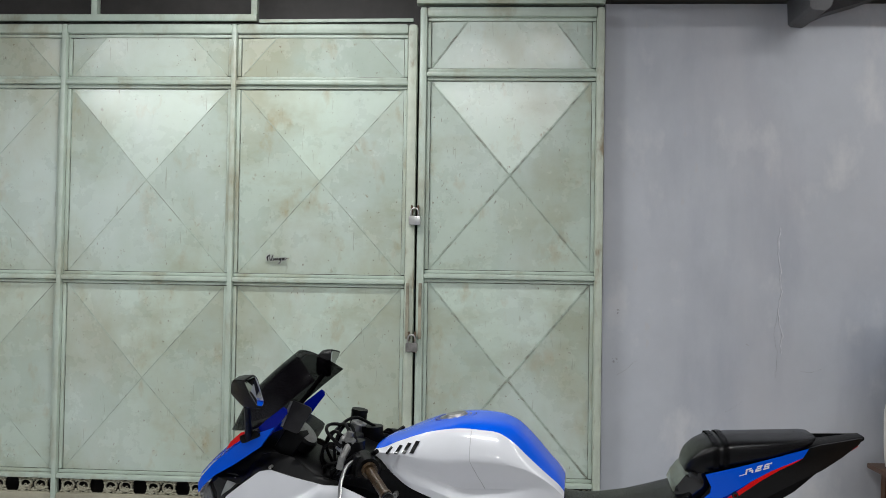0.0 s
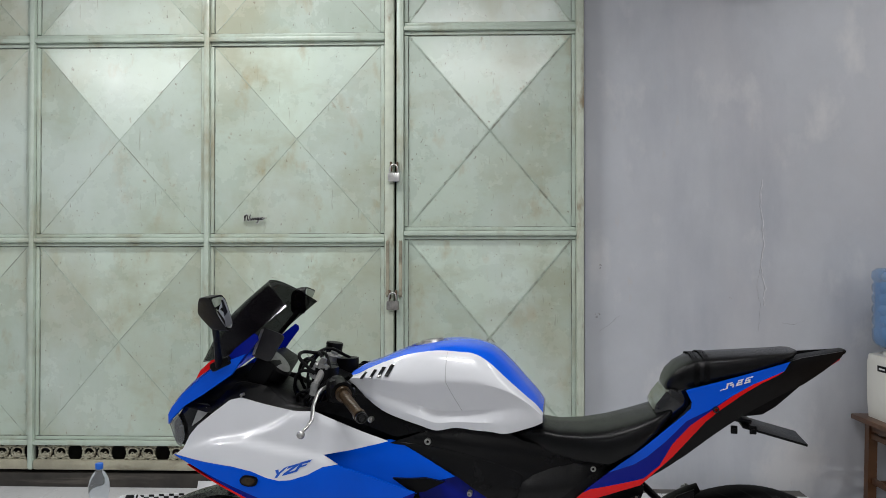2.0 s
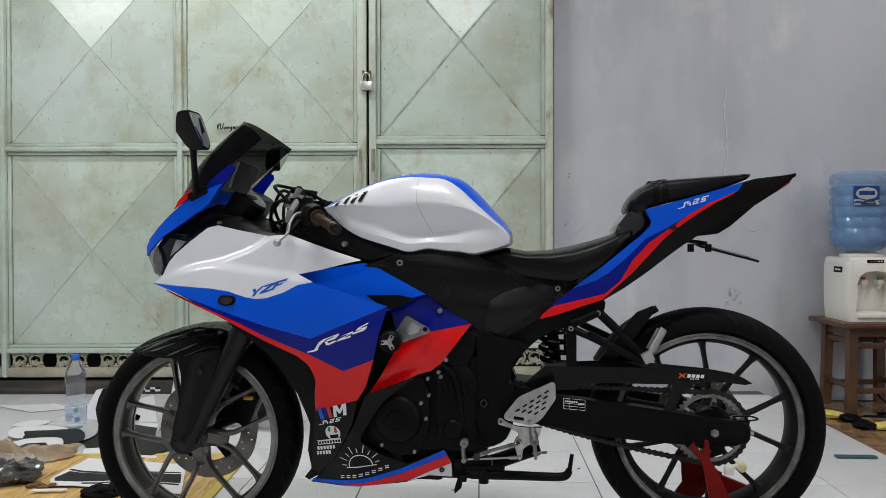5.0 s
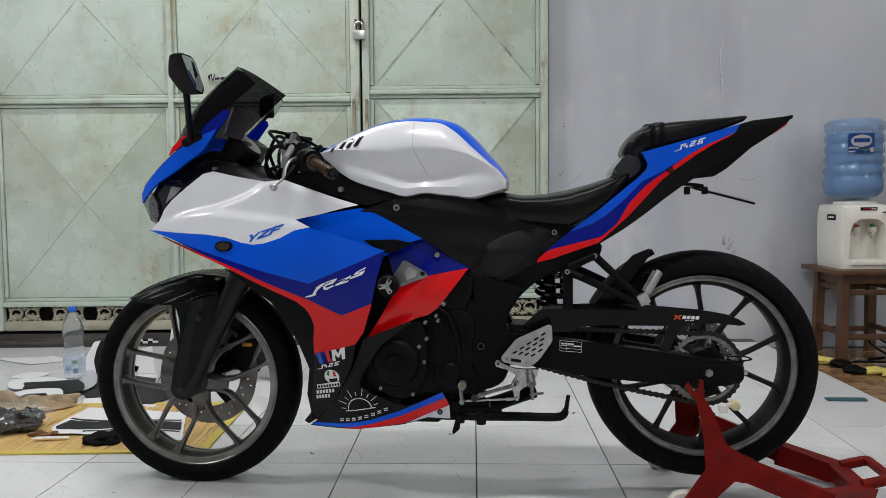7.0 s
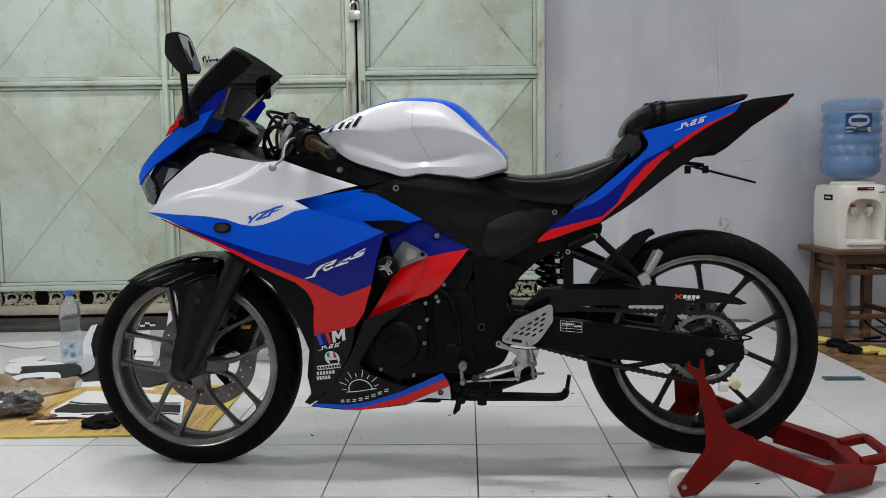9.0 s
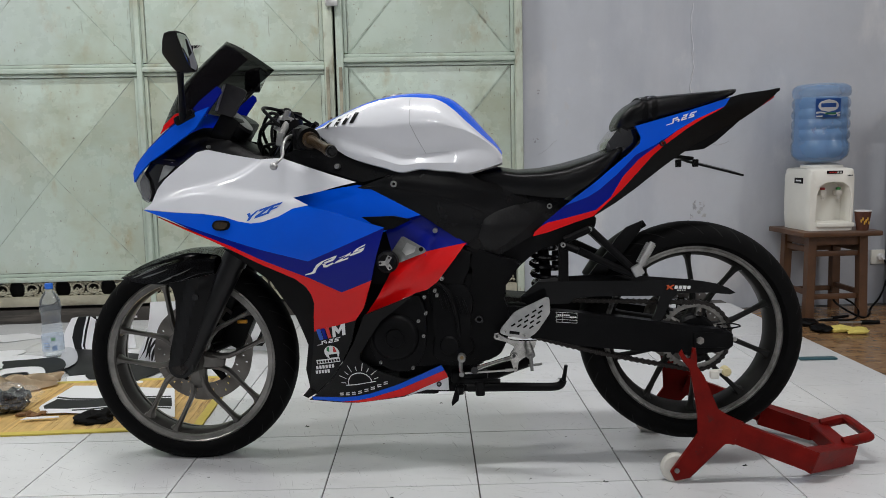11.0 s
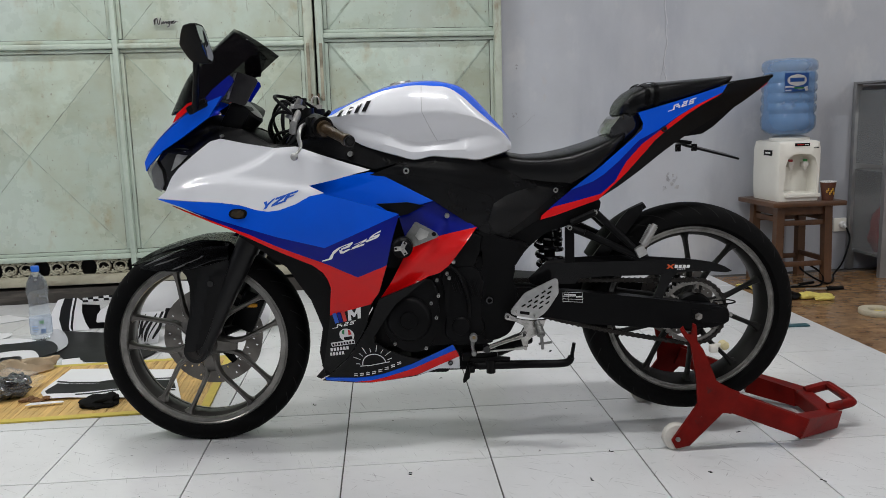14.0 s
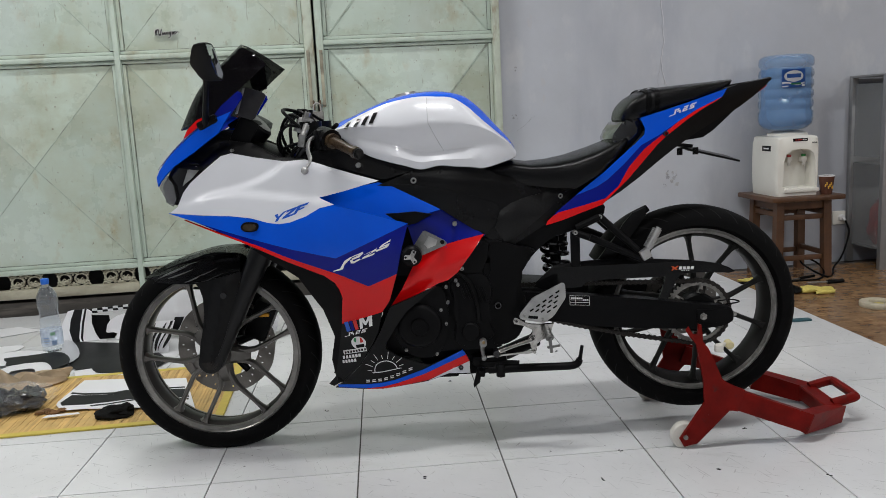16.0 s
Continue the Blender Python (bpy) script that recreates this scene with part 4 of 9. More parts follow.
def bolt(x, y, z, r=0.009, mat=None, parent=None):
    r *= 0.66
    bm = bmesh.new()
    add_turn(bm, [(0, y + 0.004), (r * 0.46, y + 0.004), (r * 0.5, y - 0.006), (r * 0.85, y - 0.006), (r, y - 0.003), (r, y + 0.012), (0, y + 0.012)], (x, 0, z), 14)
    part("bolt", bm, mat or M_STEEL, parent or bike)


# tank: top line, edge of the white side, upper and lower crease, bottom edge, half width, hollow
T_X = (0.378, 0.403, 0.434, 0.48, 0.531, 0.577, 0.621, 0.67, 0.715, 0.752, 0.788, 0.838, 0.868, 0.880)
T_TOP = (0.938, 0.953, 0.964, 0.984, 1.003, 1.014, 1.021, 1.022, 1.015, 1.002, 0.972, 0.916, 0.882, 0.864)
T_EDGE = (0.930, 0.937, 0.953, 0.973, 0.991, 1.001, 1.006, 1.004, 0.998, 0.975, 0.941, 0.896, 0.869, 0.852)
T_UP = (0.927, 0.930, 0.933, 0.931, 0.926, 0.924, 0.929, 0.930, 0.929, 0.924, 0.915, 0.888, 0.862, 0.848)
T_LOW = (0.924, 0.920, 0.910, 0.901, 0.890, 0.876, 0.863, 0.862, 0.867, 0.870, 0.874, 0.868, 0.850, 0.840)
T_BOT = (0.920, 0.905, 0.880, 0.851, 0.833, 0.820, 0.808, 0.816, 0.811, 0.808, 0.803, 0.814, 0.823, 0.828)
T_WID = (0.10, 0.120, 0.137, 0.155, 0.168, 0.174, 0.178, 0.178, 0.175, 0.170, 0.164, 0.153, 0.143, 0.134)
T_IN = (0.0, 0.002, 0.005, 0.009, 0.013, 0.019, 0.027, 0.030, 0.026, 0.019, 0.012, 0.005, 0.001, 0.0)
tank_rings = []
STEPS = 56
for k in range(STEPS + 1):
    x = T_X[0] + (T_X[-1] - T_X[0]) * k / STEPS
    top, ed, cu, cl, bot, wd, ins = (ease(x, T_X, c) for c in (T_TOP, T_EDGE, T_UP, T_LOW, T_BOT, T_WID, T_IN))
    lw = wd - 0.25 * ins - 0.003
    half = [(0, top), (wd * 0.40, top - 0.15 * (top - ed)), (wd * 0.72, ed), (wd * 0.90, ed + 0.42 * (cu - ed)), (wd - 0.002, cu + 0.16 * (ed - cu)), (wd - 0.001 - 0.10 * ins, cu - 0.10 * (cu - cl)), (wd - 0.80 * ins, cl + 0.25 * (cu - cl)), (wd - 0.95 * ins, cl - 0.06 * (cl - bot)), (lw, cl + 0.55 * (bot - cl)), (lw - 0.002, bot + 0.006), (lw - 0.05, bot)]
    prof = catmull([Vector((x, -v, z)) for v, z in half[:6]], 3)
    for v, z in half[6:]:
        a, b = prof[-1], Vector((x, -v, z))
        prof += [a.lerp(b, 1 / 3), a.lerp(b, 2 / 3), b]
    ring = prof[::-1] + [Vector((p.x, -p.y, p.z)) for p in prof[1:]]
    tank_rings.append(ring)
n_ring = len(tank_rings[0])


def tank_at(x, z):
    """Half width of the tank's side at (x, z)."""
    f = min(STEPS - 1e-6, max(0.0, (x - T_X[0]) / (T_X[-1] - T_X[0]) * STEPS))
    got = []
    for ring in (tank_rings[int(f)], tank_rings[int(f) + 1]):
        y = 0.12
        for a, b in zip(ring, ring[1:n_ring // 2]):
            if a.z <= z <= b.z and b.z > a.z:
                y = -(a.y + (b.y - a.y) * (z - a.z) / (b.z - a.z))
        got.append(y)
    return got[0] + (got[1] - got[0]) * (f - int(f))


mid = n_ring // 2
BAND = 6
bm = bmesh.new()
add_loft(bm, [r[:mid - BAND + 1] for r in tank_rings], False)
tank = part("fuel_tank", bm, M_WHITE, bike, "glossy white fuel tank with sculpted knee hollows", 20)
bm = bmesh.new()
add_loft(bm, [r[mid + BAND:] for r in tank_rings], False)
part("tank_side", bm, M_WHITE, tank, "glossy white tank side", 20)
bm = bmesh.new()
add_loft(bm, [r[mid - BAND:mid + BAND + 1] for r in tank_rings], False)
part("tank_top", bm, M_BLUE, tank, "bright blue tank top band", 60)
for ring in (tank_rings[0], tank_rings[-1]):
    bm = bmesh.new()
    bm.faces.new([bm.verts.new(p) for p in ring])
    part("tank_end", bm, M_NAVY, tank)
for run in (((0.645, 1.002), (0.645, 0.97), (0.646, 0.936)), ((0.646, 0.936), (0.665, 0.895), (0.684, 0.860))):
    bm = bmesh.new()
    pts = catmull([Vector((x, 0, z)) for x, z in run], 6)
    add_tube(bm, [(p.x, -tank_at(p.x, p.z) + 0.0002, p.z) for p in pts], 0.0009, 6, 1)
    part("panel_seam", bm, M_PANELGAP, tank, "thin grey panel seam")
bm = bmesh.new()
add_turn(bm, [(0, 0.012), (0.028, 0.012), (0.031, 0.008), (0.034, 0.004), (0.043, 0.006), (0.046, 0.002), (0.046, -0.02), (0, -0.02)], (0, 0, 0), 36, "Z")
bmesh.ops.transform(bm, matrix=pose(0.585, 0, 1.0095, 0, -9, 0), verts=bm.verts[:])
part("fuel_cap", bm, M_CAST, tank, "brushed metal fuel cap")
bm = bmesh.new()
add_turn(bm, [(0.046, 0.003), (0.056, 0.0045), (0.06, 0.001), (0.06, -0.012), (0.046, -0.012), (0.046, 0.003)], (0, 0, 0), 36, "Z")
bmesh.ops.transform(bm, matrix=pose(0.585, 0, 1.0095, 0, -9, 0), verts=bm.verts[:])
part("cap_ring", bm, M_NAVY, tank)
for x0, z0, w, h in ((0.428, 0.939, 0.009, 0.008), (0.455, 0.945, 0.010, 0.010), (0.478, 0.951, 0.011, 0.012), (0.50, 0.956, 0.012, 0.014)):
    bm = bmesh.new()
    add_shell(bm, [(x0 - w, z0 - h), (x0 - w * 0.1, z0 - h), (x0 + w, z0 + h), (x0 + w * 0.1, z0 + h)], lambda x, z: tank_at(x, z) + 0.0032, -1, 0.008, 0.005)
    part("tank_vent", bm, M_BLACKGLOSS, tank, "black slanted tank vent")

# frame cover under the tank and seat, frame and engine
COVER = [(0.50, 0.775), (0.525, 0.784), (0.615, 0.816), (0.675, 0.825), (0.785, 0.81), (0.83, 0.785), (0.999, 0.745), (1.058, 0.728), (0.961, 0.642), (0.856, 0.583), (0.834, 0.588), (0.787, 0.62), (0.672, 0.70)]
def cover_h(x, z):
    return ease(x, (0.5, 0.65, 0.8, 0.95, 1.06), (0.160, 0.160, 0.145, 0.115, 0.095)) - 0.012 * max(0, (0.68 - z) / 0.1) - (0.12 + 0.22 * ease(x, (0.72, 0.95), (0, 1))) * max(0, z - 0.665) + 0.008 * math.exp(-((z - 0.79 + 0.12 * (x - 0.6)) / 0.02) ** 2)
cover = both("frame_cover", COVER, cover_h, M_COVER, "satin black frame cover with a grained knee grip")
KNEE = [(0.815, 0.640), (0.83, 0.687), (0.86, 0.705), (0.898, 0.718), (0.944, 0.726), (0.994, 0.735), (1.027, 0.725), (0.959, 0.674), (0.89, 0.622), (0.842, 0.595)]


def inset(x, z, outline):
    """Distance from (x, z) to the nearest edge of an outline."""
    p, best = Vector((x, z)), 1.0
    for a, b in zip(outline, outline[1:] + outline[:1]):
        a, b = Vector(a), Vector(b)
        t = max(0.0, min(1.0, (p - a).dot(b - a) / (b - a).length_squared))
        best = min(best, (p - a.lerp(b, t)).length)
    return best


both("knee_grip", KNEE, lambda x, z: cover_h(x, z) + 0.001 + 0.006 * (1 - math.exp(-inset(x, z, KNEE) / 0.014)), M_KNEE, "dotted black knee grip", thick=0.004, step=0.007, parent=cover, left_only=True)
bolt(0.599, -0.156, 0.784, 0.013)
bolt(1.003, -0.090, 0.716, 0.011)
bolt(0.704, -0.163, 0.662, 0.010)
bm = bmesh.new()
add_tube(bm, [(p.x, -cover_h(p.x, p.z) - 0.0003, p.z) for p in catmull([Vector((x, 0, z)) for x, z in [(0.53, 0.778), (0.612, 0.77), (0.678, 0.757), (0.745, 0.738), (0.811, 0.714), (0.829, 0.701), (0.827, 0.68), (0.815, 0.65), (0.78, 0.613)]], 4)], 0.0014, 6, 1)
part("cover_ridge", bm, M_COVER, cover, "fine moulded ridge")
bm = bmesh.new()
add_box(bm, (0.65, 0, 0.69), (0.30, 0.20, 0.18), bevel=0.03)
part("airbox", bm, M_BLACK, bike)
bm = bmesh.new()
add_box(bm, (0.42, 0, 0.80), (0.30, 0.20, 0.12), Matrix.Rotation(radians(10), 4, "Y"), bevel=0.02)
part("dash_tray", bm, M_BLACK, bike)
both("tank_shroud", [(0.27, 0.852), (0.36, 0.838), (0.44, 0.815), (0.505, 0.793), (0.52, 0.79), (0.62, 0.815), (0.53, 0.842), (0.46, 0.868), (0.42, 0.89), (0.36, 0.885)], lambda x, z: 0.13 + 0.2 * max(0, 0.86 - z), M_COVER, "black trim between tank and fairing")
bolt(0.452, -0.150, 0.832, 0.011)
for s in (-1, 1):
    bm = bmesh.new()
    add_plate(bm, smooth_outline([(0.77, 0.62), (0.865, 0.59), (0.90, 0.582), (0.925, 0.568), (0.885, 0.545), (0.873, 0.50), (0.895, 0.43), (0.885, 0.36), (0.86, 0.32), (0.80, 0.31), (0.775, 0.40), (0.79, 0.50), (0.81, 0.56)], 3), s * 0.075, s * 0.138, 0.012)
    part("frame_spar", bm, M_FRAME, bike, "black frame spar and swingarm pivot")
    bolt(0.814, s * 0.141 if s < 0 else 0.13, 0.424, 0.018, M_BLACKGLOSS)
bm = bmesh.new()
add_box(bm, (0.66, 0, 0.42), (0.34, 0.27, 0.26), bevel=0.03)
add_box(bm, (0.70, 0, 0.27), (0.22, 0.20, 0.12), bevel=0.02)
add_box(bm, (0.55, 0, 0.55), (0.16, 0.22, 0.22), Matrix.Rotation(radians(-25), 4, "Y"), bevel=0.02)
add_box(bm, (0.77, 0, 0.56), (0.20, 0.20, 0.16), bevel=0.02)
engine = part("engine", bm, M_ENGINE, bike, "black engine block")
bm = bmesh.new()
add_turn(bm, [(0, -0.182), (0.022, -0.182), (0.024, -0.179), (0.05, -0.178), (0.056, -0.174), (0.062, -0.165), (0.064, -0.12), (0, -0.12)], (0.594, 0, 0.382), 44)
add_box(bm, (0.594, -0.1845, 0.382), (0.018, 0.002, 0.004), Matrix.Rotation(radians(40), 4, "Y"))
add_turn(bm, [(0.022, -0.1815), (0.0245, -0.184), (0.027, -0.1815), (0.0245, -0.18), (0.022, -0.1815)], (0.594, 0, 0.382), 32)
part("generator_cover", bm, M_ENGINE, engine, "round black generator cover")
bm = bmesh.new()
add_plate(bm, smooth_outline([(0.54, 0.45), (0.60, 0.48), (0.66, 0.49), (0.675, 0.42), (0.67, 0.35), (0.64, 0.295), (0.58, 0.29), (0.535, 0.33), (0.52, 0.39)], 3), -0.162, -0.12, 0.008)
part("crankcase_cover", bm, M_ENGINE, engine)
bm = bmesh.new()
add_plate(bm, smooth_outline([(0.685, 0.50), (0.77, 0.52), (0.80, 0.47), (0.785, 0.40), (0.80, 0.34), (0.74, 0.31), (0.69, 0.33), (0.70, 0.41)], 3), -0.150, -0.11, 0.010)
part("sprocket_cover", bm, M_ENGINE, engine, "black front sprocket cover")
bm = bmesh.new()
add_plate(bm, [(0.679, 0.493), (0.727, 0.506), (0.778, 0.52), (0.785, 0.56), (0.80, 0.60), (0.76, 0.62), (0.70, 0.56)], -0.145, -0.11, 0.005)
part("side_reservoir", bm, M_BLACK, engine)
for x, z in ((0.672, 0.488), (0.655, 0.425), (0.675, 0.445), (0.668, 0.385), (0.638, 0.30), (0.553, 0.315), (0.705, 0.493), (0.70, 0.505)):
    bolt(x, -0.166, z, 0.007, M_ALU, engine)
bolt(0.718, -0.152, 0.535, 0.009, M_STEEL, engine)
bm = bmesh.new()
add_box(bm, (0.372, 0, 0.46), (0.03, 0.27, 0.26), Matrix.Rotation(radians(-12), 4, "Y"), bevel=0.006)
part("radiator", bm, M_ENGINE, bike, "black radiator")
bm = bmesh.new()
add_tube(bm, [(0.46, 0.05, 0.40), (0.42, 0.05, 0.30), (0.50, 0.04, 0.22), (0.75, 0.06, 0.20), (0.95, 0.14, 0.24)], 0.022, 12)
part("exhaust_pipe", bm, M_ENGINE, bike, "dark exhaust pipe")
bm = bmesh.new()
add_box(bm, (0.52, 0, 0.215), (0.36, 0.16, 0.03), bevel=0.012)
part("belly_floor", bm, M_BLACK, bike)

# nose: core, lamps, blue cowl, screen
core = []
for x, lo, hi, hw in ((-0.10, 0.775, 0.81, 0.07), (-0.08, 0.76, 0.842, 0.10), (-0.04, 0.74, 0.885, 0.125), (0.02, 0.73, 0.925, 0.135), (0.07, 0.72, 0.945, 0.132), (0.12, 0.72, 0.925, 0.126), (0.18, 0.72, 0.900, 0.122), (0.26, 0.73, 0.866, 0.12)):
    ring = []
    for k in range(24):
        a = 2 * math.pi * k / 24
        c, s = math.cos(a), math.sin(a)
        ring.append(Vector((x, hw * math.copysign(abs(c) ** 0.6, c), (lo + hi) / 2 + (hi - lo) / 2 * math.copysign(abs(s) ** 0.6, s))))
    core.append(ring)
bm = bmesh.new()
add_loft(bm, core)
part("nose_cowl", bm, M_BLACK, bike, "matte black inner nose cowl", 60)


def nose_h(x, z):
    return ease(x, (-0.14, -0.10, -0.05, 0.02, 0.08, 0.15), (0.078, 0.126, 0.148, 0.162, 0.168, 0.164)) * ease(z, (0.74, 0.82, 0.90, 1.0, 1.05), (1.0, 1.0, 0.97, 0.98, 0.98))


both("front_cowl", [(-0.098, 0.8), (-0.086, 0.815), (-0.045, 0.852), (0.016, 0.888), (0.09, 0.938), (0.128, 0.992), (0.107, 0.984), (0.067, 0.969), (0.019, 0.938), (-0.048, 0.886), (-0.086, 0.846), (-0.1, 0.825)], nose_h, M_BLUE, "bright blue front cowl", thick=0.012, lift=0.006)
bm = bmesh.new()
rings = []
for k in range(11):
    x = -0.097 + 0.167 * k / 10
    z = ease(x, (-0.14, -0.09, -0.05, 0.014, 0.07), (0.80, 0.848, 0.888, 0.940, 0.974))
    hw = nose_h(x, z) + 0.001
    rings.append([Vector((x - 0.018 * (1 - (q / 4) ** 2), hw * q / 4, z + 0.012 * (1 - (q / 4) ** 2))) for q in range(-4, 5)])
add_loft(bm, rings, False)
bmesh.ops.solidify(bm, geom=bm.faces[:], thickness=0.004)
part("cowl_top", bm, M_BLUE, bike, "bright blue nose cowl top", 60)
both("cowl_flash", [(-0.008, 0.925), (0.025, 0.947), (0.057, 0.971), (0.065, 0.984), (0.036, 0.974), (0.005, 0.948)], nose_h, M_RED, "red flash on the nose", thick=0.004, lift=0.008)
lamp = both("headlight", [(-0.098, 0.798), (-0.086, 0.812), (-0.069, 0.83), (-0.052, 0.8), (-0.048, 0.766), (-0.059, 0.745), (-0.072, 0.752)], lambda x, z: nose_h(x, z) - 0.002, M_LENS, "clear angular headlight", thick=0.006)
both("lamp_housing", [(-0.083, 0.755), (-0.088, 0.8), (-0.046, 0.858), (0.018, 0.86), (0.036, 0.845), (-0.021, 0.791), (-0.046, 0.746)], lambda x, z: nose_h(x, z) - 0.012, M_BLACKGLOSS, "", thick=0.006)
both("lamp_reflector", [(-0.026, 0.8), (-0.008, 0.842), (0.017, 0.852), (0.025, 0.842), (-0.0, 0.818)], lambda x, z: nose_h(x, z) - 0.006, M_ALU, "silver lamp reflector", thick=0.004)
both("mirror_mount", [(0.062, 0.964), (0.101, 1.007), (0.148, 1.044), (0.157, 1.038), (0.159, 1.027), (0.132, 0.992), (0.114, 0.967), (0.077, 0.957)], nose_h, M_NAVY, "dark blue screen bracket", thick=0.006)
TRIM_EDGE = ((0.036, 0.839), (0.067, 0.863), (0.114, 0.876), (0.182, 0.863), (0.262, 0.849), (0.316, 0.857))
both("inner_trim", [(-0.05, 0.852), (0.011, 0.892), (0.102, 0.915), (0.163, 0.905), (0.236, 0.866), (0.316, 0.857), (0.262, 0.849), (0.182, 0.863), (0.114, 0.876), (0.067, 0.863), (0.036, 0.839)], lambda x, z: 0.120 + 0.05 * min(1.0, max(0.0, 1 - (z - along(x, TRIM_EDGE)) / 0.035)), M_BLACK, "matte black inner fairing trim", thick=0.006)
bolt(0.121, -0.172, 0.889, 0.006)

screen_c = [Vector((-0.056, 0, 0.942)), Vector((-0.003, 0, 1.040)), Vector((0.055, 0, 1.103)), Vector((0.136, 0, 1.172))]
screen_n = [Vector((0.060, 0.138, 0.975)), Vector((0.105, 0.137, 1.012)), Vector((0.158, 0.134, 1.058)), Vector((0.224, 0.130, 1.112))]
cl, nl = catmull(screen_c, 8), catmull(screen_n, 8)
bm = bmesh.new()
rows = []
for c, e in zip(cl, nl):
    row = []
    for i in range(21):
        q = -1 + i / 10
        f = abs(q) ** 1.75
        lift = 0.007 * max(0.0, 1 - abs(q) / 0.52)
        row.append(Vector((-0.7 * lift, 0, 0.7 * lift)) + Vector((c.x + (e.x - c.x) * f, e.y * math.copysign(abs(q) ** 0.9, q), c.z + (e.z - c.z) * f + 0.006 * math.sin(math.pi * min(1, abs(q))))))
    rows.append(row)
add_loft(bm, rows, False)
bmesh.ops.solidify(bm, geom=bm.faces[:], thickness=0.003)
part("windscreen", bm, M_SMOKE, bike, "dark smoked double-bubble windscreen", 60)
# instruments and their shield
SHIELD = smooth_outline([(0.152, 1.053), (0.158, 1.054), (0.178, 1.048), (0.200, 1.040), (0.209, 1.033), (0.207, 1.022), (0.190, 0.996), (0.178, 0.974), (0.168, 0.967), (0.145, 0.974), (0.125, 0.983), (0.139, 1.02)], 2)
bm = bmesh.new()
add_plate(bm, SHIELD, -0.112, -0.106, 0.001)
dash = part("dash_shield", bm, M_SHIELD, bike, "dark grey instrument shield")
bm = bmesh.new()
add_plate(bm, [(0.150, 1.052), (0.157, 1.053), (0.131, 0.985), (0.124, 0.984)], -0.116, -0.111, 0.001)
part("shield_edge", bm, M_STEEL, dash, "bare bright shield edge")
bm = bmesh.new()
add_box(bm, (0.140, 0, 0.935), (0.06, 0.20, 0.085), Matrix.Rotation(radians(32), 4, "Y"), bevel=0.015)
part("instrument_panel", bm, M_BLACK, bike, "black instrument panel")
bm = bmesh.new()
add_turn(bm, [(0, 0.016), (0.040, 0.016), (0.047, 0.010), (0.048, -0.02), (0, -0.02)], (0, 0, 0), 28, "X")
bmesh.ops.transform(bm, matrix=pose(0.163, -0.050, 0.950, 0, -44, -4), verts=bm.verts[:])
gauge = part("gauge", bm, M_BLACK, dash, "round black gauge with a grey face")
bm = bmesh.new()
add_turn(bm, [(0, 0.0175), (0.036, 0.0175), (0.040, 0.0165), (0.036, 0.012), (0, 0.012)], (0, 0, 0), 28, "X")
bmesh.ops.transform(bm, matrix=pose(0.163, -0.050, 0.950, 0, -44, -4), verts=bm.verts[:])
part("gauge_face", bm, M_CAST, gauge, "dull grey face")

# mirrors: a kite-shaped glass in a wedge-shaped shell on a slim stem
MIRROR_RIM = ((0.140, 0.408, 1.149), (0.135, 0.330, 1.152), (0.137, 0.312, 1.140), (0.147, 0.288, 1.080), (0.146, 0.294, 1.066), (0.139, 0.306, 1.064), (0.138, 0.352, 1.098))
MIRROR_BACK = ((0.112, 0.396, 1.146), (0.104, 0.335, 1.149), (0.098, 0.312, 1.132), (0.108, 0.292, 1.084), (0.108, 0.296, 1.068), (0.102, 0.306, 1.066), (0.086, 0.345, 1.106))


def round_loop(knots, n=4):
    """A closed loop through knots, its corners a little rounded."""
    out = []
    for i, p in enumerate(knots):
        a, b = knots[i - 1], knots[(i + 1) % len(knots)]
        for f, g in ((0.22, 0.0), (0.07, 0.03), (0.03, 0.07), (0.0, 0.22)):
            out.append(p.lerp(a, f).lerp(b, g))
    return out


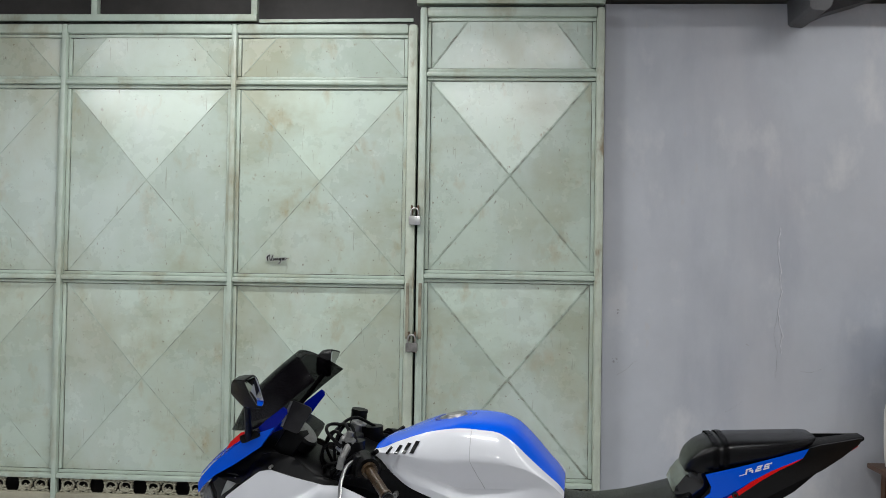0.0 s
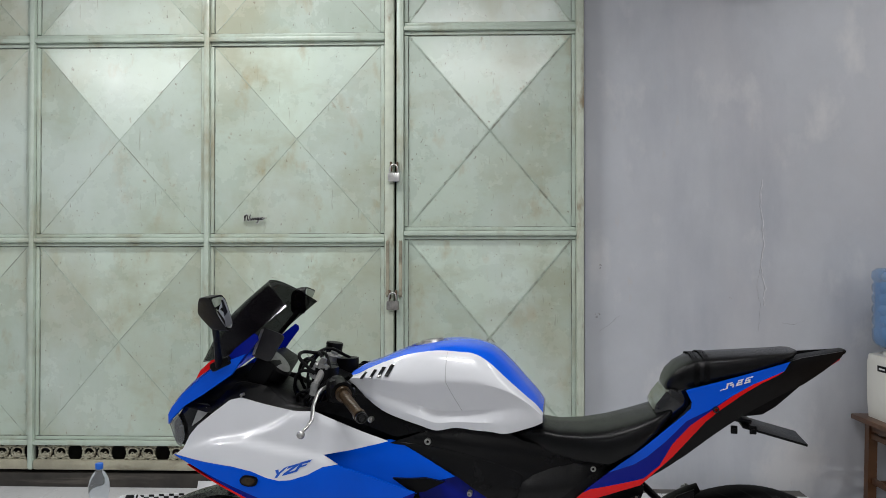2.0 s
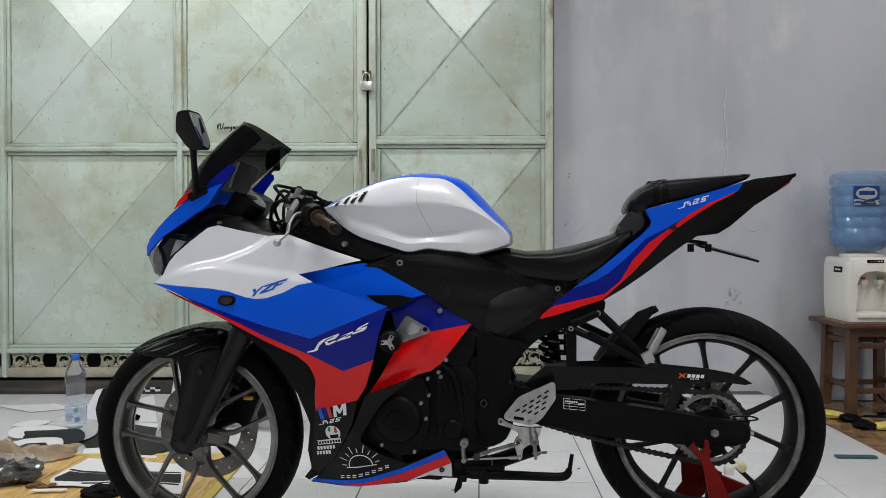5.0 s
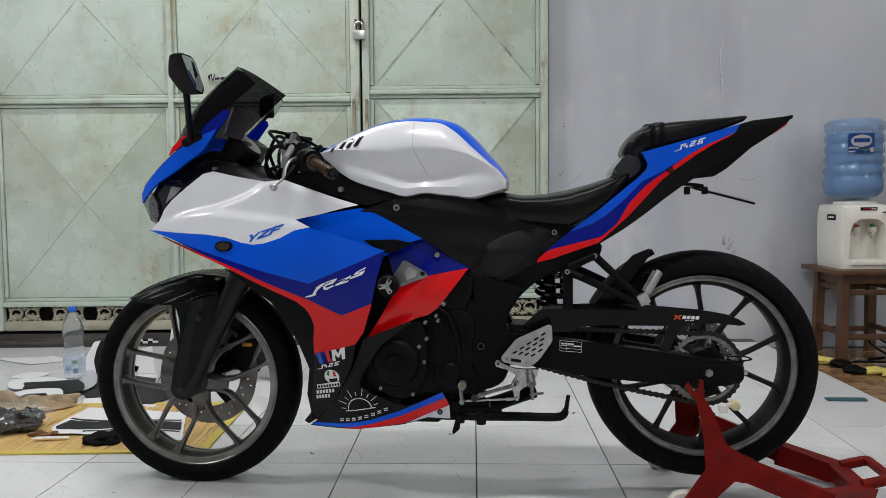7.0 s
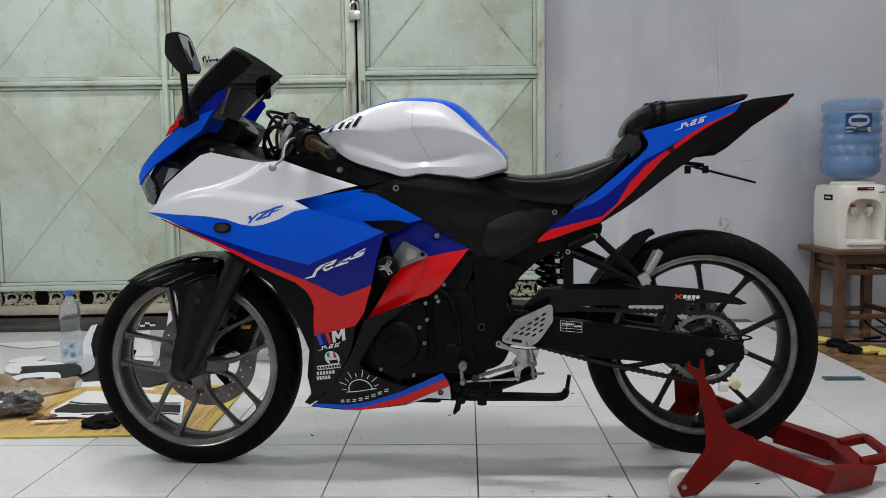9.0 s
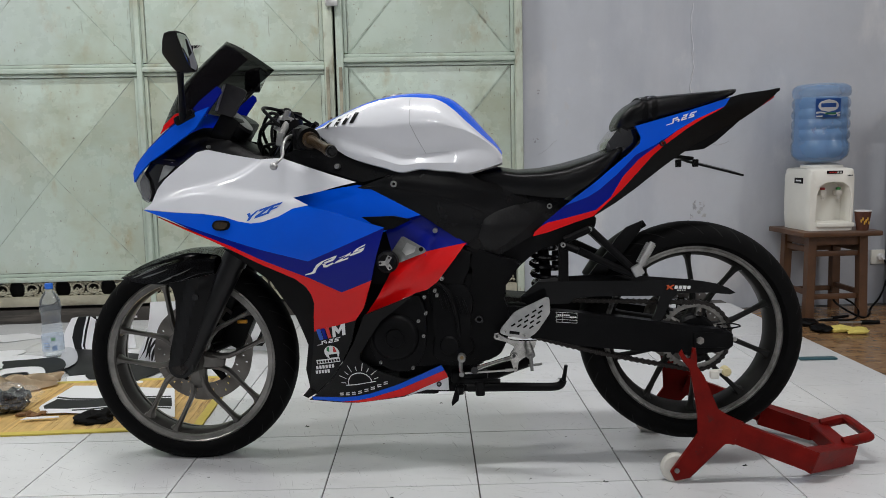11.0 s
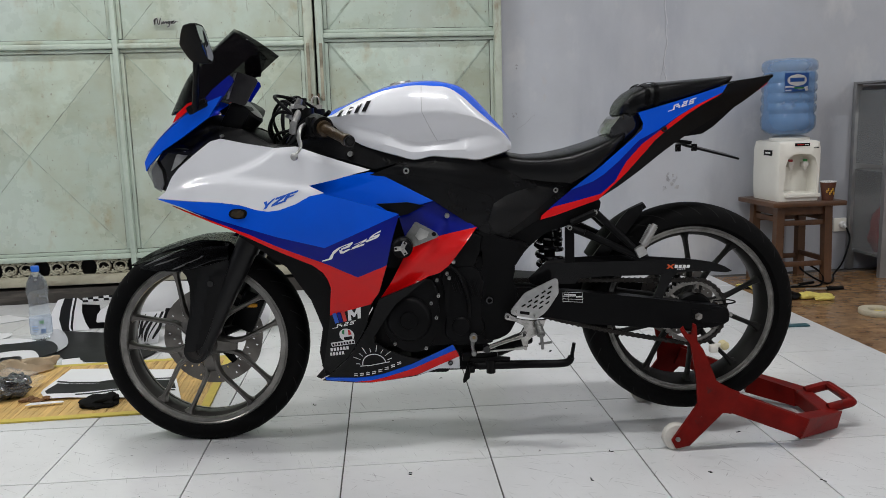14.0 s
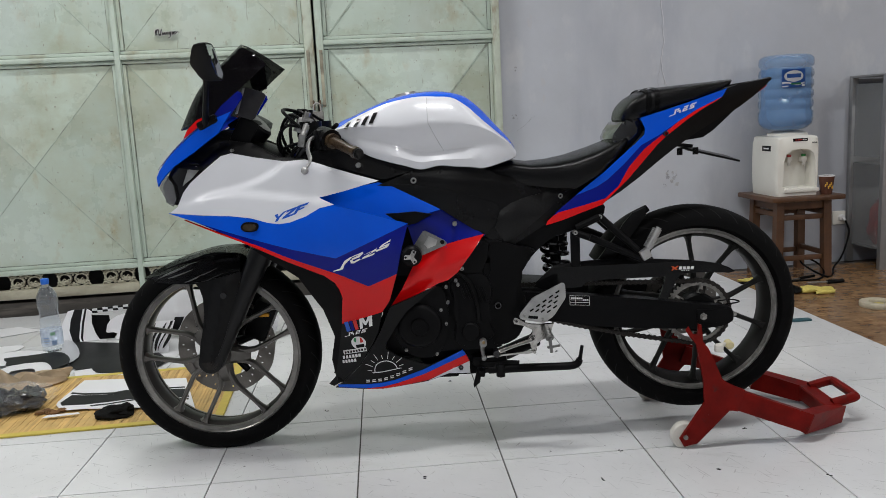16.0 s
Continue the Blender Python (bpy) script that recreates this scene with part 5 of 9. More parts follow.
for s in (-1, 1):
    at = Matrix.Identity(4) if s < 0 else pose(-0.016, 0.296, 1.064, -8, 0, 0) @ pose(0, -0.296, -1.064)
    rim_loop = round_loop([Vector((x, s * y, z)) for x, y, z in MIRROR_RIM])
    back_loop = round_loop([Vector((x, s * y, z)) for x, y, z in MIRROR_BACK])
    mid_r, mid_b = sum(rim_loop, Vector()) / len(rim_loop), sum(back_loop, Vector()) / len(back_loop)
    bm = bmesh.new()
    add_tube(bm, [(0.058, s * 0.165, 0.962), (0.066, s * 0.190, 0.985), (0.088, s * 0.248, 1.030), (0.108, s * 0.300, 1.072)], (0.0125, 0.0105, 0.0085, 0.0095), 12, flat=0.8)
    add_box(bm, (0.062, s * 0.158, 0.966), (0.060, 0.034, 0.024), Matrix.Rotation(radians(-24), 4, "Y"), bevel=0.009)
    add_rod(bm, (0.082, s * 0.170, 0.978), (0.082, s * 0.180, 0.978), 0.006, seg=10)
    arm = part("mirror", bm, M_BLACK, bike, "black mirror on a slim stem")
    rings = [[mid_r + (p - mid_r) * 0.93 + Vector((0.001, 0, 0)) for p in rim_loop], [mid_r + (p - mid_r) * 0.985 + Vector((0.002, 0, 0)) for p in rim_loop], rim_loop, [p.lerp(q, 0.5) + (p - mid_r) * 0.03 for p, q in zip(rim_loop, back_loop)], back_loop]
    for sc, dx in ((0.80, -0.007), (0.45, -0.011)):
        rings.append([mid_b + (p - mid_b) * sc + Vector((dx, 0, 0)) for p in back_loop])
    bm = bmesh.new()
    add_loft(bm, rings)
    bmesh.ops.transform(bm, matrix=at, verts=bm.verts[:])
    part("mirror_shell", bm, M_BLACK, arm, "", 40)
    bm = bmesh.new()
    bm.faces.new([bm.verts.new(mid_r + (p - mid_r) * 0.90 + Vector((0.0022, 0, 0))) for p in rim_loop])
    bmesh.ops.transform(bm, matrix=at, verts=bm.verts[:])
    part("mirror_glass", bm, M_MIRRORGLASS, arm, "", 0)

# handlebars
for s in (-1, 1):
    a, b = Vector((0.335, s * 0.10, 0.925)), Vector((0.474, s * 0.318, 0.868))
    d = (b - a).normalized()
    bm = bmesh.new()
    add_rod(bm, a, b, 0.011, seg=12)
    add_rod(bm, a + Vector((-0.012, 0, -0.02)), a + Vector((-0.012, 0, 0.03)), 0.032, seg=16)
    bar = part("clip_on_bar", bm, M_BLACK, bike, "black clip-on handlebar")
    bm = bmesh.new()
    g0, g1 = a.lerp(b, 0.42), a.lerp(b, 0.93)
    add_rod(bm, g0, g1, 0.0128, 0.0122, 18)
    for k in range(14):
        p = g0.lerp(g1, (k + 0.5) / 14)
        add_rod(bm, p - d * 0.0026, p + d * 0.0026, 0.0133 - 0.00005 * k, seg=18)
    add_rod(bm, g0 - d * 0.006, g0 + d * 0.006, 0.020, seg=18)
    add_rod(bm, g1 - d * 0.006, g1 + d * 0.006, 0.0155, seg=18)
    part("grip", bm, M_BRASSGRIP, bar, "worn translucent brown grip")
    bm = bmesh.new()
    add_rod(bm, a.lerp(b, 0.94), b, 0.0128, 0.0105, 14)
    add_rod(bm, a.lerp(b, 0.965), a.lerp(b, 0.985), 0.0145, seg=14)
    part("bar_end", bm, M_BLACKGLOSS, bar)
    bm = bmesh.new()
    sw = a.lerp(b, 0.28)
    add_rod(bm, sw - d * 0.026, sw + d * 0.030, 0.027, 0.029, 16)
    add_box(bm, sw + Vector((-0.012, 0, -0.004)), (0.040, 0.044, 0.058), Matrix.Rotation(radians(-30 * s), 4, "Z"), bevel=0.014)
    add_box(bm, sw + Vector((0.025, 0, -0.012)), (0.03, 0.03, 0.03), bevel=0.008)
    add_rod(bm, sw + Vector((0.01, -0.02 * s, 0.02)), sw + Vector((0.03, 0.0, 0.034)), 0.006, seg=8)
    part("switch_box", bm, M_BLACK, bar, "black switch box")
    bm = bmesh.new()
    lp = a.lerp(b, 0.2)
    add_tube(bm, [lp + Vector((-0.02, 0, 0.0)), lp + Vector((-0.030, s * 0.05, -0.008)), lp + Vector((-0.026, s * 0.11, -0.032)), lp + Vector((-0.012, s * 0.17, -0.055)), lp + Vector((-0.018, s * 0.225, -0.075))], (0.0085, 0.0055), 8, flat=0.55)
    bmesh.ops.create_uvsphere(bm, u_segments=10, v_segments=8, radius=0.0095, matrix=Matrix.Translation(lp + Vector((-0.018, s * 0.226, -0.076))))
    part("lever", bm, M_ALU, bar, "polished alloy lever")
bm = bmesh.new()
add_box(bm, (0.335, 0, 0.905), (0.07, 0.22, 0.022), Matrix.Rotation(radians(25), 4, "Y"), bevel=0.008)
clamp = part("top_clamp", bm, M_BLACK, bike, "black triple clamp")
for x, y in ((0.311, -0.098), (0.283, 0.098)):
    bm = bmesh.new()
    add_rod(bm, (x - 0.014, y, 0.925), (x, y, 0.960), 0.024, 0.021, 20)
    add_rod(bm, (x, y, 0.960), (x + 0.001, y, 0.964), 0.023, 0.021, 20)
    add_rod(bm, (x + 0.001, y, 0.964), (x + 0.003, y, 0.971), 0.011, seg=6)
    part("fork_cap", bm, M_ALU, clamp, "bare alloy fork cap")
bm = bmesh.new()
add_rod(bm, (0.264, 0.15, 0.94), (0.270, 0.15, 0.985), 0.024, seg=18)
add_rod(bm, (0.270, 0.15, 0.985), (0.271, 0.15, 0.992), 0.0255, 0.024, seg=18)
part("brake_reservoir", bm, M_BLACK, clamp, "black brake fluid pot")
bm = bmesh.new()
add_box(bm, (0.322, -0.118, 0.956), (0.028, 0.026, 0.016), Matrix.Rotation(radians(20), 4, "Y"), bevel=0.006)
add_rod(bm, (0.312, -0.118, 0.955), (0.322, -0.118, 0.980), 0.010, 0.008, 12)
add_box(bm, (0.306, -0.15, 0.905), (0.020, 0.018, 0.036), Matrix.Rotation(radians(12), 4, "Y"), bevel=0.006)
add_rod(bm, (0.32, -0.12, 0.95), (0.308, -0.15, 0.915), 0.010, 0.009, 10)
part("clutch_perch", bm, M_CAST, clamp, "bare alloy clutch perch")
bm = bmesh.new()
add_box(bm, (0.30, -0.02, 0.93), (0.05, 0.06, 0.05), bevel=0.01)
part("ignition_switch", bm, M_BLACK, clamp)
cable_paths = [
    [(0.30, -0.13, 0.94), (0.26, -0.13, 0.98), (0.255, -0.08, 0.99), (0.30, -0.04, 0.98)],
    [(0.34, -0.12, 0.95), (0.31, -0.07, 0.985), (0.275, -0.03, 0.975), (0.26, -0.06, 0.93), (0.275, -0.09, 0.86)],
    [(0.345, -0.14, 0.93), (0.31, -0.15, 0.90), (0.275, -0.13, 0.875), (0.27, -0.10, 0.84)],
    [(0.31, -0.11, 0.955), (0.27, -0.10, 0.975), (0.235, -0.06, 0.93), (0.25, -0.02, 0.86)],
    [(0.315, -0.12, 0.94), (0.26, -0.12, 0.945), (0.235, -0.09, 0.90), (0.26, -0.04, 0.84)],
    [(0.32, -0.10, 0.965), (0.285, -0.05, 0.985), (0.25, 0.02, 0.96), (0.24, 0.04, 0.88)],
    [(0.33, 0.10, 0.955), (0.28, 0.05, 0.985), (0.245, -0.03, 0.955), (0.225, -0.07, 0.90), (0.25, -0.08, 0.85)],
    [(0.36, -0.14, 0.92), (0.30, -0.12, 0.90), (0.25, -0.11, 0.885), (0.24, -0.07, 0.84)]]
for p in cable_paths:
    bm = bmesh.new()
    add_tube(bm, p, 0.0046, 7, 8)
    part("cable", bm, M_BLACK, bike, "black control cable")

# seat, tail
def seat_loft(name, rows, label, mat=None):
    """Rows of (x, top, bottom, half width)."""
    bm = bmesh.new()
    rings = []
    for x, top, bot, hw in rows:
        half = [(0, top), (hw * 0.62, top - 0.06 * (top - bot)), (hw * 0.90, top - 0.17 * (top - bot)), (hw * 0.985, top - 0.36 * (top - bot)), (hw, bot + 0.25 * (top - bot)), (hw * 0.95, bot)]
        prof = catmull([Vector((x, -v, z)) for v, z in half], 3)
        rings.append(prof[::-1] + [Vector((p.x, -p.y, p.z)) for p in prof[1:]])
    add_loft(bm, rings)
    return part(name, bm, mat or M_SEAT, bike, label, 55)


seat_loft("rider_seat", [(0.80, 0.812, 0.772, 0.085), (0.83, 0.818, 0.765, 0.098), (0.87, 0.821, 0.758, 0.106), (0.92, 0.812, 0.750, 0.115), (0.98, 0.815, 0.742, 0.13), (1.04, 0.826, 0.738, 0.138), (1.10, 0.842, 0.768, 0.135), (1.15, 0.858, 0.808, 0.12), (1.185, 0.872, 0.842, 0.10), (1.20, 0.872, 0.860, 0.08)], "black vinyl rider seat")
pillion = seat_loft("pillion_seat", [(1.178, 0.926, 0.916, 0.050), (1.183, 0.940, 0.913, 0.068), (1.193, 0.957, 0.912, 0.082), (1.212, 0.976, 0.916, 0.092), (1.243, 0.993, 0.925, 0.099), (1.30, 1.001, 0.941, 0.10), (1.38, 1.006, 0.960, 0.094), (1.45, 1.010, 0.984, 0.082), (1.48, 1.013, 0.996, 0.07), (1.493, 1.013, 1.005, 0.05)], "black vinyl pillion seat with a strap")
for dx in (0.0, 0.024):
    bm = bmesh.new()
    high, low = 0.9955 + 0.15 * dx, 0.927 + 0.3 * dx
    half = [(0.0, high + 0.002), (0.062, high - 0.002), (0.0915, high - 0.010), (0.1000, high - 0.024), (0.1022, low + 0.018), (0.1000, low)]
    band = catmull([Vector((1.250 + dx, -v, z)) for v, z in half[::-1]] + [Vector((1.250 + dx, v, z)) for v, z in half[1:]], 4)
    add_loft(bm, [[p + Vector((-0.007, 0, 0.000)), p + Vector((0.007, 0, 0.001))] for p in band], False)
    bmesh.ops.solidify(bm, geom=bm.faces[:], thickness=0.002)
    part("seat_strap", bm, M_SEAT, pillion)
bm = bmesh.new()
add_plate(bm, smooth_outline([(1.150, 0.860), (1.150, 0.872), (1.166, 0.893), (1.178, 0.909), (1.190, 0.916), (1.224, 0.921), (1.236, 0.89), (1.222, 0.855), (1.19, 0.835), (1.160, 0.848)], 2), -0.088, 0.088, 0.014)
part("seat_hump", bm, M_FILM, bike, "seat hump wrapped in crumpled clear film", 20)

def tail_h(x, z):
    return ease(x, (0.95, 1.06, 1.2, 1.35, 1.5, 1.62), (0.118, 0.128, 0.118, 0.102, 0.075, 0.03)) - 0.10 * max(0.0, (0.62 + 0.42 * (x - 0.95) - z))
tail_l = both("tail_fairing", [(1.039, 0.718), (1.062, 0.736), (1.121, 0.78), (1.173, 0.823), (1.209, 0.852), (1.234, 0.875), (1.236, 0.89), (1.222, 0.919), (1.286, 0.936), (1.359, 0.956), (1.469, 0.988), (1.455, 0.966), (1.38, 0.934), (1.326, 0.904), (1.276, 0.872), (1.224, 0.846), (1.173, 0.795), (1.129, 0.758), (1.099, 0.74)], tail_h, M_BLUE, "bright blue tail fairing")
both("tail_fairing", [(0.979, 0.665), (0.986, 0.674), (1.039, 0.718), (1.099, 0.74), (1.129, 0.758), (1.173, 0.795), (1.224, 0.846), (1.276, 0.872), (1.326, 0.904), (1.330, 0.905), (1.278, 0.868), (1.232, 0.835), (1.190, 0.790), (1.159, 0.738), (1.121, 0.706), (1.062, 0.691), (0.994, 0.674)], tail_h, M_NAVY, "dark blue tail stripe")
both("tail_fairing", [(0.958, 0.639), (0.962, 0.650), (0.979, 0.665), (0.994, 0.674), (1.062, 0.691), (1.121, 0.706), (1.159, 0.738), (1.190, 0.790), (1.232, 0.835), (1.278, 0.868), (1.330, 0.905), (1.38, 0.934), (1.455, 0.966), (1.44, 0.956), (1.399, 0.936), (1.356, 0.910), (1.298, 0.869), (1.269, 0.845), (1.225, 0.797), (1.188, 0.757), (1.151, 0.724), (1.114, 0.69), (1.062, 0.673), (1.001, 0.651)], tail_h, M_RED, "red tail stripe")
both("tail_fairing", [(1.455, 0.966), (1.469, 0.988), (1.50, 0.997), (1.609, 1.011), (1.60, 0.995), (1.555, 0.962), (1.505, 0.931), (1.46, 0.911), (1.38, 0.867), (1.325, 0.831), (1.287, 0.803), (1.228, 0.756), (1.176, 0.719), (1.112, 0.680), (1.114, 0.69), (1.151, 0.724), (1.188, 0.757), (1.225, 0.797), (1.269, 0.845), (1.298, 0.869), (1.356, 0.910), (1.399, 0.936), (1.44, 0.956)], lambda x, z: tail_h(x, z) - 0.003 + 0.30 * min(0.0, z - 0.972 - 0.36 * (x - 1.5)), M_GUARD, "satin black rear tail panel", thick=0.008)
both("tail_tray", [(1.270, 0.800), (1.30, 0.830), (1.38, 0.880), (1.46, 0.920), (1.500, 0.931), (1.505, 0.929), (1.441, 0.876), (1.409, 0.857), (1.353, 0.851), (1.287, 0.803)], lambda x, z: tail_h(x, z) - 0.030, M_BLACK, "matte black tail tray", thick=0.006)
both("subframe_rail", smooth_outline([(0.835, 0.58), (0.88, 0.60), (0.958, 0.650), (1.063, 0.680), (1.117, 0.692), (1.122, 0.668), (1.108, 0.648), (1.063, 0.630), (1.02, 0.615), (0.985, 0.606), (0.946, 0.580), (0.911, 0.546), (0.889, 0.512), (0.86, 0.50)], 2), lambda x, z: 0.108, M_FRAME, "black subframe rail", thick=0.02)
bolt(1.292, -0.112, 0.874, 0.012, M_BLACKGLOSS)
bm = bmesh.new()
rings = []
for x, lo, hi, hw in ((1.02, 0.66, 0.70, 0.09), (1.14, 0.72, 0.79, 0.095), (1.24, 0.79, 0.90, 0.09), (1.36, 0.86, 0.955, 0.082), (1.46, 0.92, 0.985, 0.065), (1.54, 0.965, 1.0, 0.05), (1.612, 1.004, 1.014, 0.03)):
    rings.append([Vector((x, hw * math.copysign(abs(math.cos(a)) ** 0.5, math.cos(a)), (lo + hi) / 2 + (hi - lo) / 2 * math.copysign(abs(math.sin(a)) ** 0.5, math.sin(a)))) for a in [2 * math.pi * k / 16 for k in range(16)]])
add_loft(bm, rings)
part("tail_core", bm, M_BLACK, bike, "", 60)
bm = bmesh.new()
add_box(bm, (1.575, 0, 0.984), (0.05, 0.06, 0.02), Matrix.Rotation(radians(-35), 4, "Y"), bevel=0.005)
part("tail_lamp", bm, M_REDLENS, bike, "small red tail lamp")
# plate holder, empty
bm = bmesh.new()
m = Matrix.Rotation(radians(15), 4, "Y") @ Matrix.Rotation(radians(4), 4, "X")
add_box(bm, (1.438, -0.01, 0.810), (0.155, 0.12, 0.006), m, bevel=0.002)
add_box(bm, (1.365, -0.01, 0.836), (0.05, 0.06, 0.010), Matrix.Rotation(radians(8), 4, "Y"), bevel=0.003)
holder = part("plate_holder", bm, M_GUARD, bike, "thin black plate holder without a plate")
for x in (1.340, 1.384):
    bm = bmesh.new()
    add_box(bm, (x, -0.078, 0.821), (0.016, 0.003, 0.020), bevel=0.002)
    add_rod(bm, (x, -0.084, 0.819), (x, -0.078, 0.819), 0.006, seg=10)
    part("lamp_bracket", bm, M_BLACK, holder)

# swingarm, chain drive, guards
for s in (-1, 1):
    bm = bmesh.new()
    add_plate(bm, smooth_outline([(0.80, 0.455), (0.88, 0.455), (0.978, 0.447), (1.214, 0.420), (1.366, 0.398), (1.46, 0.385), (1.476, 0.365), (1.466, 0.335), (1.359, 0.326), (1.10, 0.345), (0.977, 0.368), (0.82, 0.385)], 3), s * 0.098, s * 0.130, 0.008)
    arm = part("swingarm", bm, M_FRAME, bike, "long black box-section swingarm")
    bm = bmesh.new()
    add_rod(bm, (1.389, s * 0.13, 0.361), (1.389, s * 0.139, 0.361), 0.0105, seg=6)
    add_rod(bm, (1.389, s * 0.13, 0.361), (1.389, s * 0.147, 0.361), 0.006, seg=14)
    add_rod(bm, (1.389, s * 0.128, 0.361), (1.389, s * 0.134, 0.361), 0.0145, seg=24)
    part("axle_nut", bm, M_SPROCKET, arm, "dull worn axle nut")
bm = bmesh.new()
add_box(bm, (0.93, 0, 0.42), (0.10, 0.22, 0.07), bevel=0.012)
part("swingarm_bridge", bm, M_FRAME, bike)
bm = bmesh.new()
n = 43
SP_Y = -0.078
teeth = []
for k in range(n * 4):
    a = 2 * math.pi * k / (n * 4)
    teeth.append(REAR_AXLE.xz + Vector((math.cos(a), math.sin(a))) * (0.094 if k % 4 in (0, 1) else 0.088))
inner = [REAR_AXLE.xz + Vector((math.cos(2 * math.pi * k / (n * 4)), math.sin(2 * math.pi * k / (n * 4)))) * 0.078 for k in range(n * 4)]
y0, y1 = SP_Y - 0.003, SP_Y + 0.003
va = [[bm.verts.new((p.x, y, p.y)) for p in ring] for ring, y in ((inner, y0), (teeth, y0), (teeth, y1), (inner, y1), (inner, y0))]
for a, b in zip(va, va[1:]):
    for k in range(n * 4):
        bm.faces.new((a[k], a[(k + 1) % (n * 4)], b[(k + 1) % (n * 4)], b[k]))
bmesh.ops.remove_doubles(bm, verts=bm.verts[:], dist=1e-5)
sprocket = part("rear_sprocket", bm, M_SPROCKET, rear_wheel, "worn steel rear sprocket", 20)
bm = bmesh.new()
add_turn(bm, [(0.03, SP_Y - 0.012), (0.050, SP_Y - 0.010), (0.057, SP_Y - 0.003), (0.057, SP_Y + 0.02), (0.03, SP_Y + 0.02), (0.03, SP_Y - 0.012)], REAR_AXLE, 40)
part("sprocket_carrier", bm, M_BLACK, sprocket)
for k in range(6):
    a = 2 * math.pi * k / 6 + 0.4
    d = Vector((math.cos(a), 0, math.sin(a)))
    bm = bmesh.new()
    add_rod(bm, REAR_AXLE + d * 0.056 + Vector((0, SP_Y, 0)), REAR_AXLE + d * 0.080 + Vector((0, SP_Y, 0)), 0.010, 0.007, 8)
    part("sprocket_arm", bm, M_SPROCKET, sprocket)
    bm = bmesh.new()
    add_rod(bm, REAR_AXLE + d * 0.063 + Vector((0, SP_Y - 0.018, 0)), REAR_AXLE + d * 0.063 + Vector((0, SP_Y, 0)), 0.006, seg=6)
    part("sprocket_nut", bm, M_CHAIN, sprocket)

# chain: links round the rear sprocket and along both runs
bm = bmesh.new()
front_c, fr = Vector((0.85, 0.43)), 0.036
rr = 0.0925
rear_c = REAR_AXLE.xz
path = []
for k in range(60):
    a = radians(100 - 200 * k / 59)
    path.append(rear_c + Vector((math.cos(a), math.sin(a))) * rr)
low0 = path[-1]
low1 = front_c + Vector((0.0, -fr))
for k in range(1, 40):
    t = k / 40
    p = low0.lerp(low1, t)
    path.append(p + Vector((0, -0.010 * math.sin(math.pi * t))))
for k in range(30):
    a = radians(-95 - 170 * k / 29)
    path.append(front_c + Vector((math.cos(a), math.sin(a))) * fr)
up1 = path[0]
up0 = path[-1]
for k in range(1, 40):
    path.append(up0.lerp(up1, k / 40))
path.append(path[0])
dist, pts, pitch = 0.0, [], 0.0159
for a, b in zip(path, path[1:]):
    L = (b - a).length
    while dist <= L:
        pts.append(a.lerp(b, dist / L))
        dist += pitch
    dist -= L
def link_mesh():
    b = bmesh.new()
    for y in (-0.0075, 0.0055):
        add_plate(b, [(x - 0.0115, z) for x, z in ((0.0, 0.0045), (0.0035, 0.0068), (0.008, 0.0048), (0.0115, 0.0038), (0.015, 0.0048), (0.0195, 0.0068), (0.023, 0.0045), (0.023, -0.0045), (0.0195, -0.0068), (0.015, -0.0048), (0.0115, -0.0038), (0.008, -0.0048), (0.0035, -0.0068), (0.0, -0.0045))], y, y + 0.002)
    for x in (-0.008, 0.008):
        add_rod(b, (x, -0.0095, 0), (x, 0.0095, 0), 0.003, seg=6)
    bmesh.ops.recalc_face_normals(b, faces=b.faces)
    me = bpy.data.meshes.new("chain_link")
    b.to_mesh(me)
    b.free()
    me.materials.append(M_CHAIN)
    return me
LINK = link_mesh()
bm = bmesh.new()
add_rod(bm, (front_c.x, SP_Y - 0.003, front_c.y), (front_c.x, SP_Y + 0.003, front_c.y), fr - 0.002, seg=30)
chain = part("front_sprocket", bm, M_CHAIN, bike, "front sprocket and oily drive chain")
for i, p in enumerate(pts):
    q = pts[(i + 1) % len(pts)]
    ob = new("chain_link", LINK)
    ob.parent = chain
    m = (p + q) / 2
    ob.matrix_basis = pose(m.x, SP_Y, m.y, 0, -math.degrees(math.atan2((q - p).y, (q - p).x)), 0) @ (pose(0, 0.0, 0) if i % 2 else pose(0, 0.001, 0))

HUGGER = [(0.925, 0.48), (0.95, 0.503), (0.974, 0.524), (1.049, 0.531), (1.119, 0.534), (1.208, 0.532), (1.278, 0.527), (1.356, 0.521), (1.393, 0.516), (1.431, 0.509), (1.462, 0.497), (1.482, 0.484), (1.465, 0.48), (1.416, 0.485), (1.334, 0.485), (1.319, 0.47), (1.301, 0.432), (1.291, 0.411), (1.266, 0.414), (1.277, 0.44), (1.287, 0.478), (1.202, 0.478), (1.12, 0.478), (1.065, 0.474), (1.052, 0.46), (1.011, 0.459), (0.942, 0.458), (0.925, 0.467)]
bm = bmesh.new()
add_shell(bm, HUGGER, lambda x, z: 0.123 - 0.8 * max(0.0, z - 0.519), -1, 0.006, 0.012, folds=((1.1, 0.519, 0.0),))
guard = part("chain_guard", bm, M_CARBON, bike, "carbon-look chain guard with a small white mark", 15)
bm = bmesh.new()
rings = []
for k in range(9):
    a = radians(151 - 58 * k / 12)
    ring = []
    for i in range(9):
        q = -1 + i / 4
        r = 0.331 - 0.014 * abs(q) ** 2
        ring.append(REAR_AXLE + Vector((r * math.cos(a), 0.080 * q * (1 - 0.65 * max(0.0, (k - 3) / 5) ** 2), r * math.sin(a))))
    rings.append(ring)
add_loft(bm, rings, False)
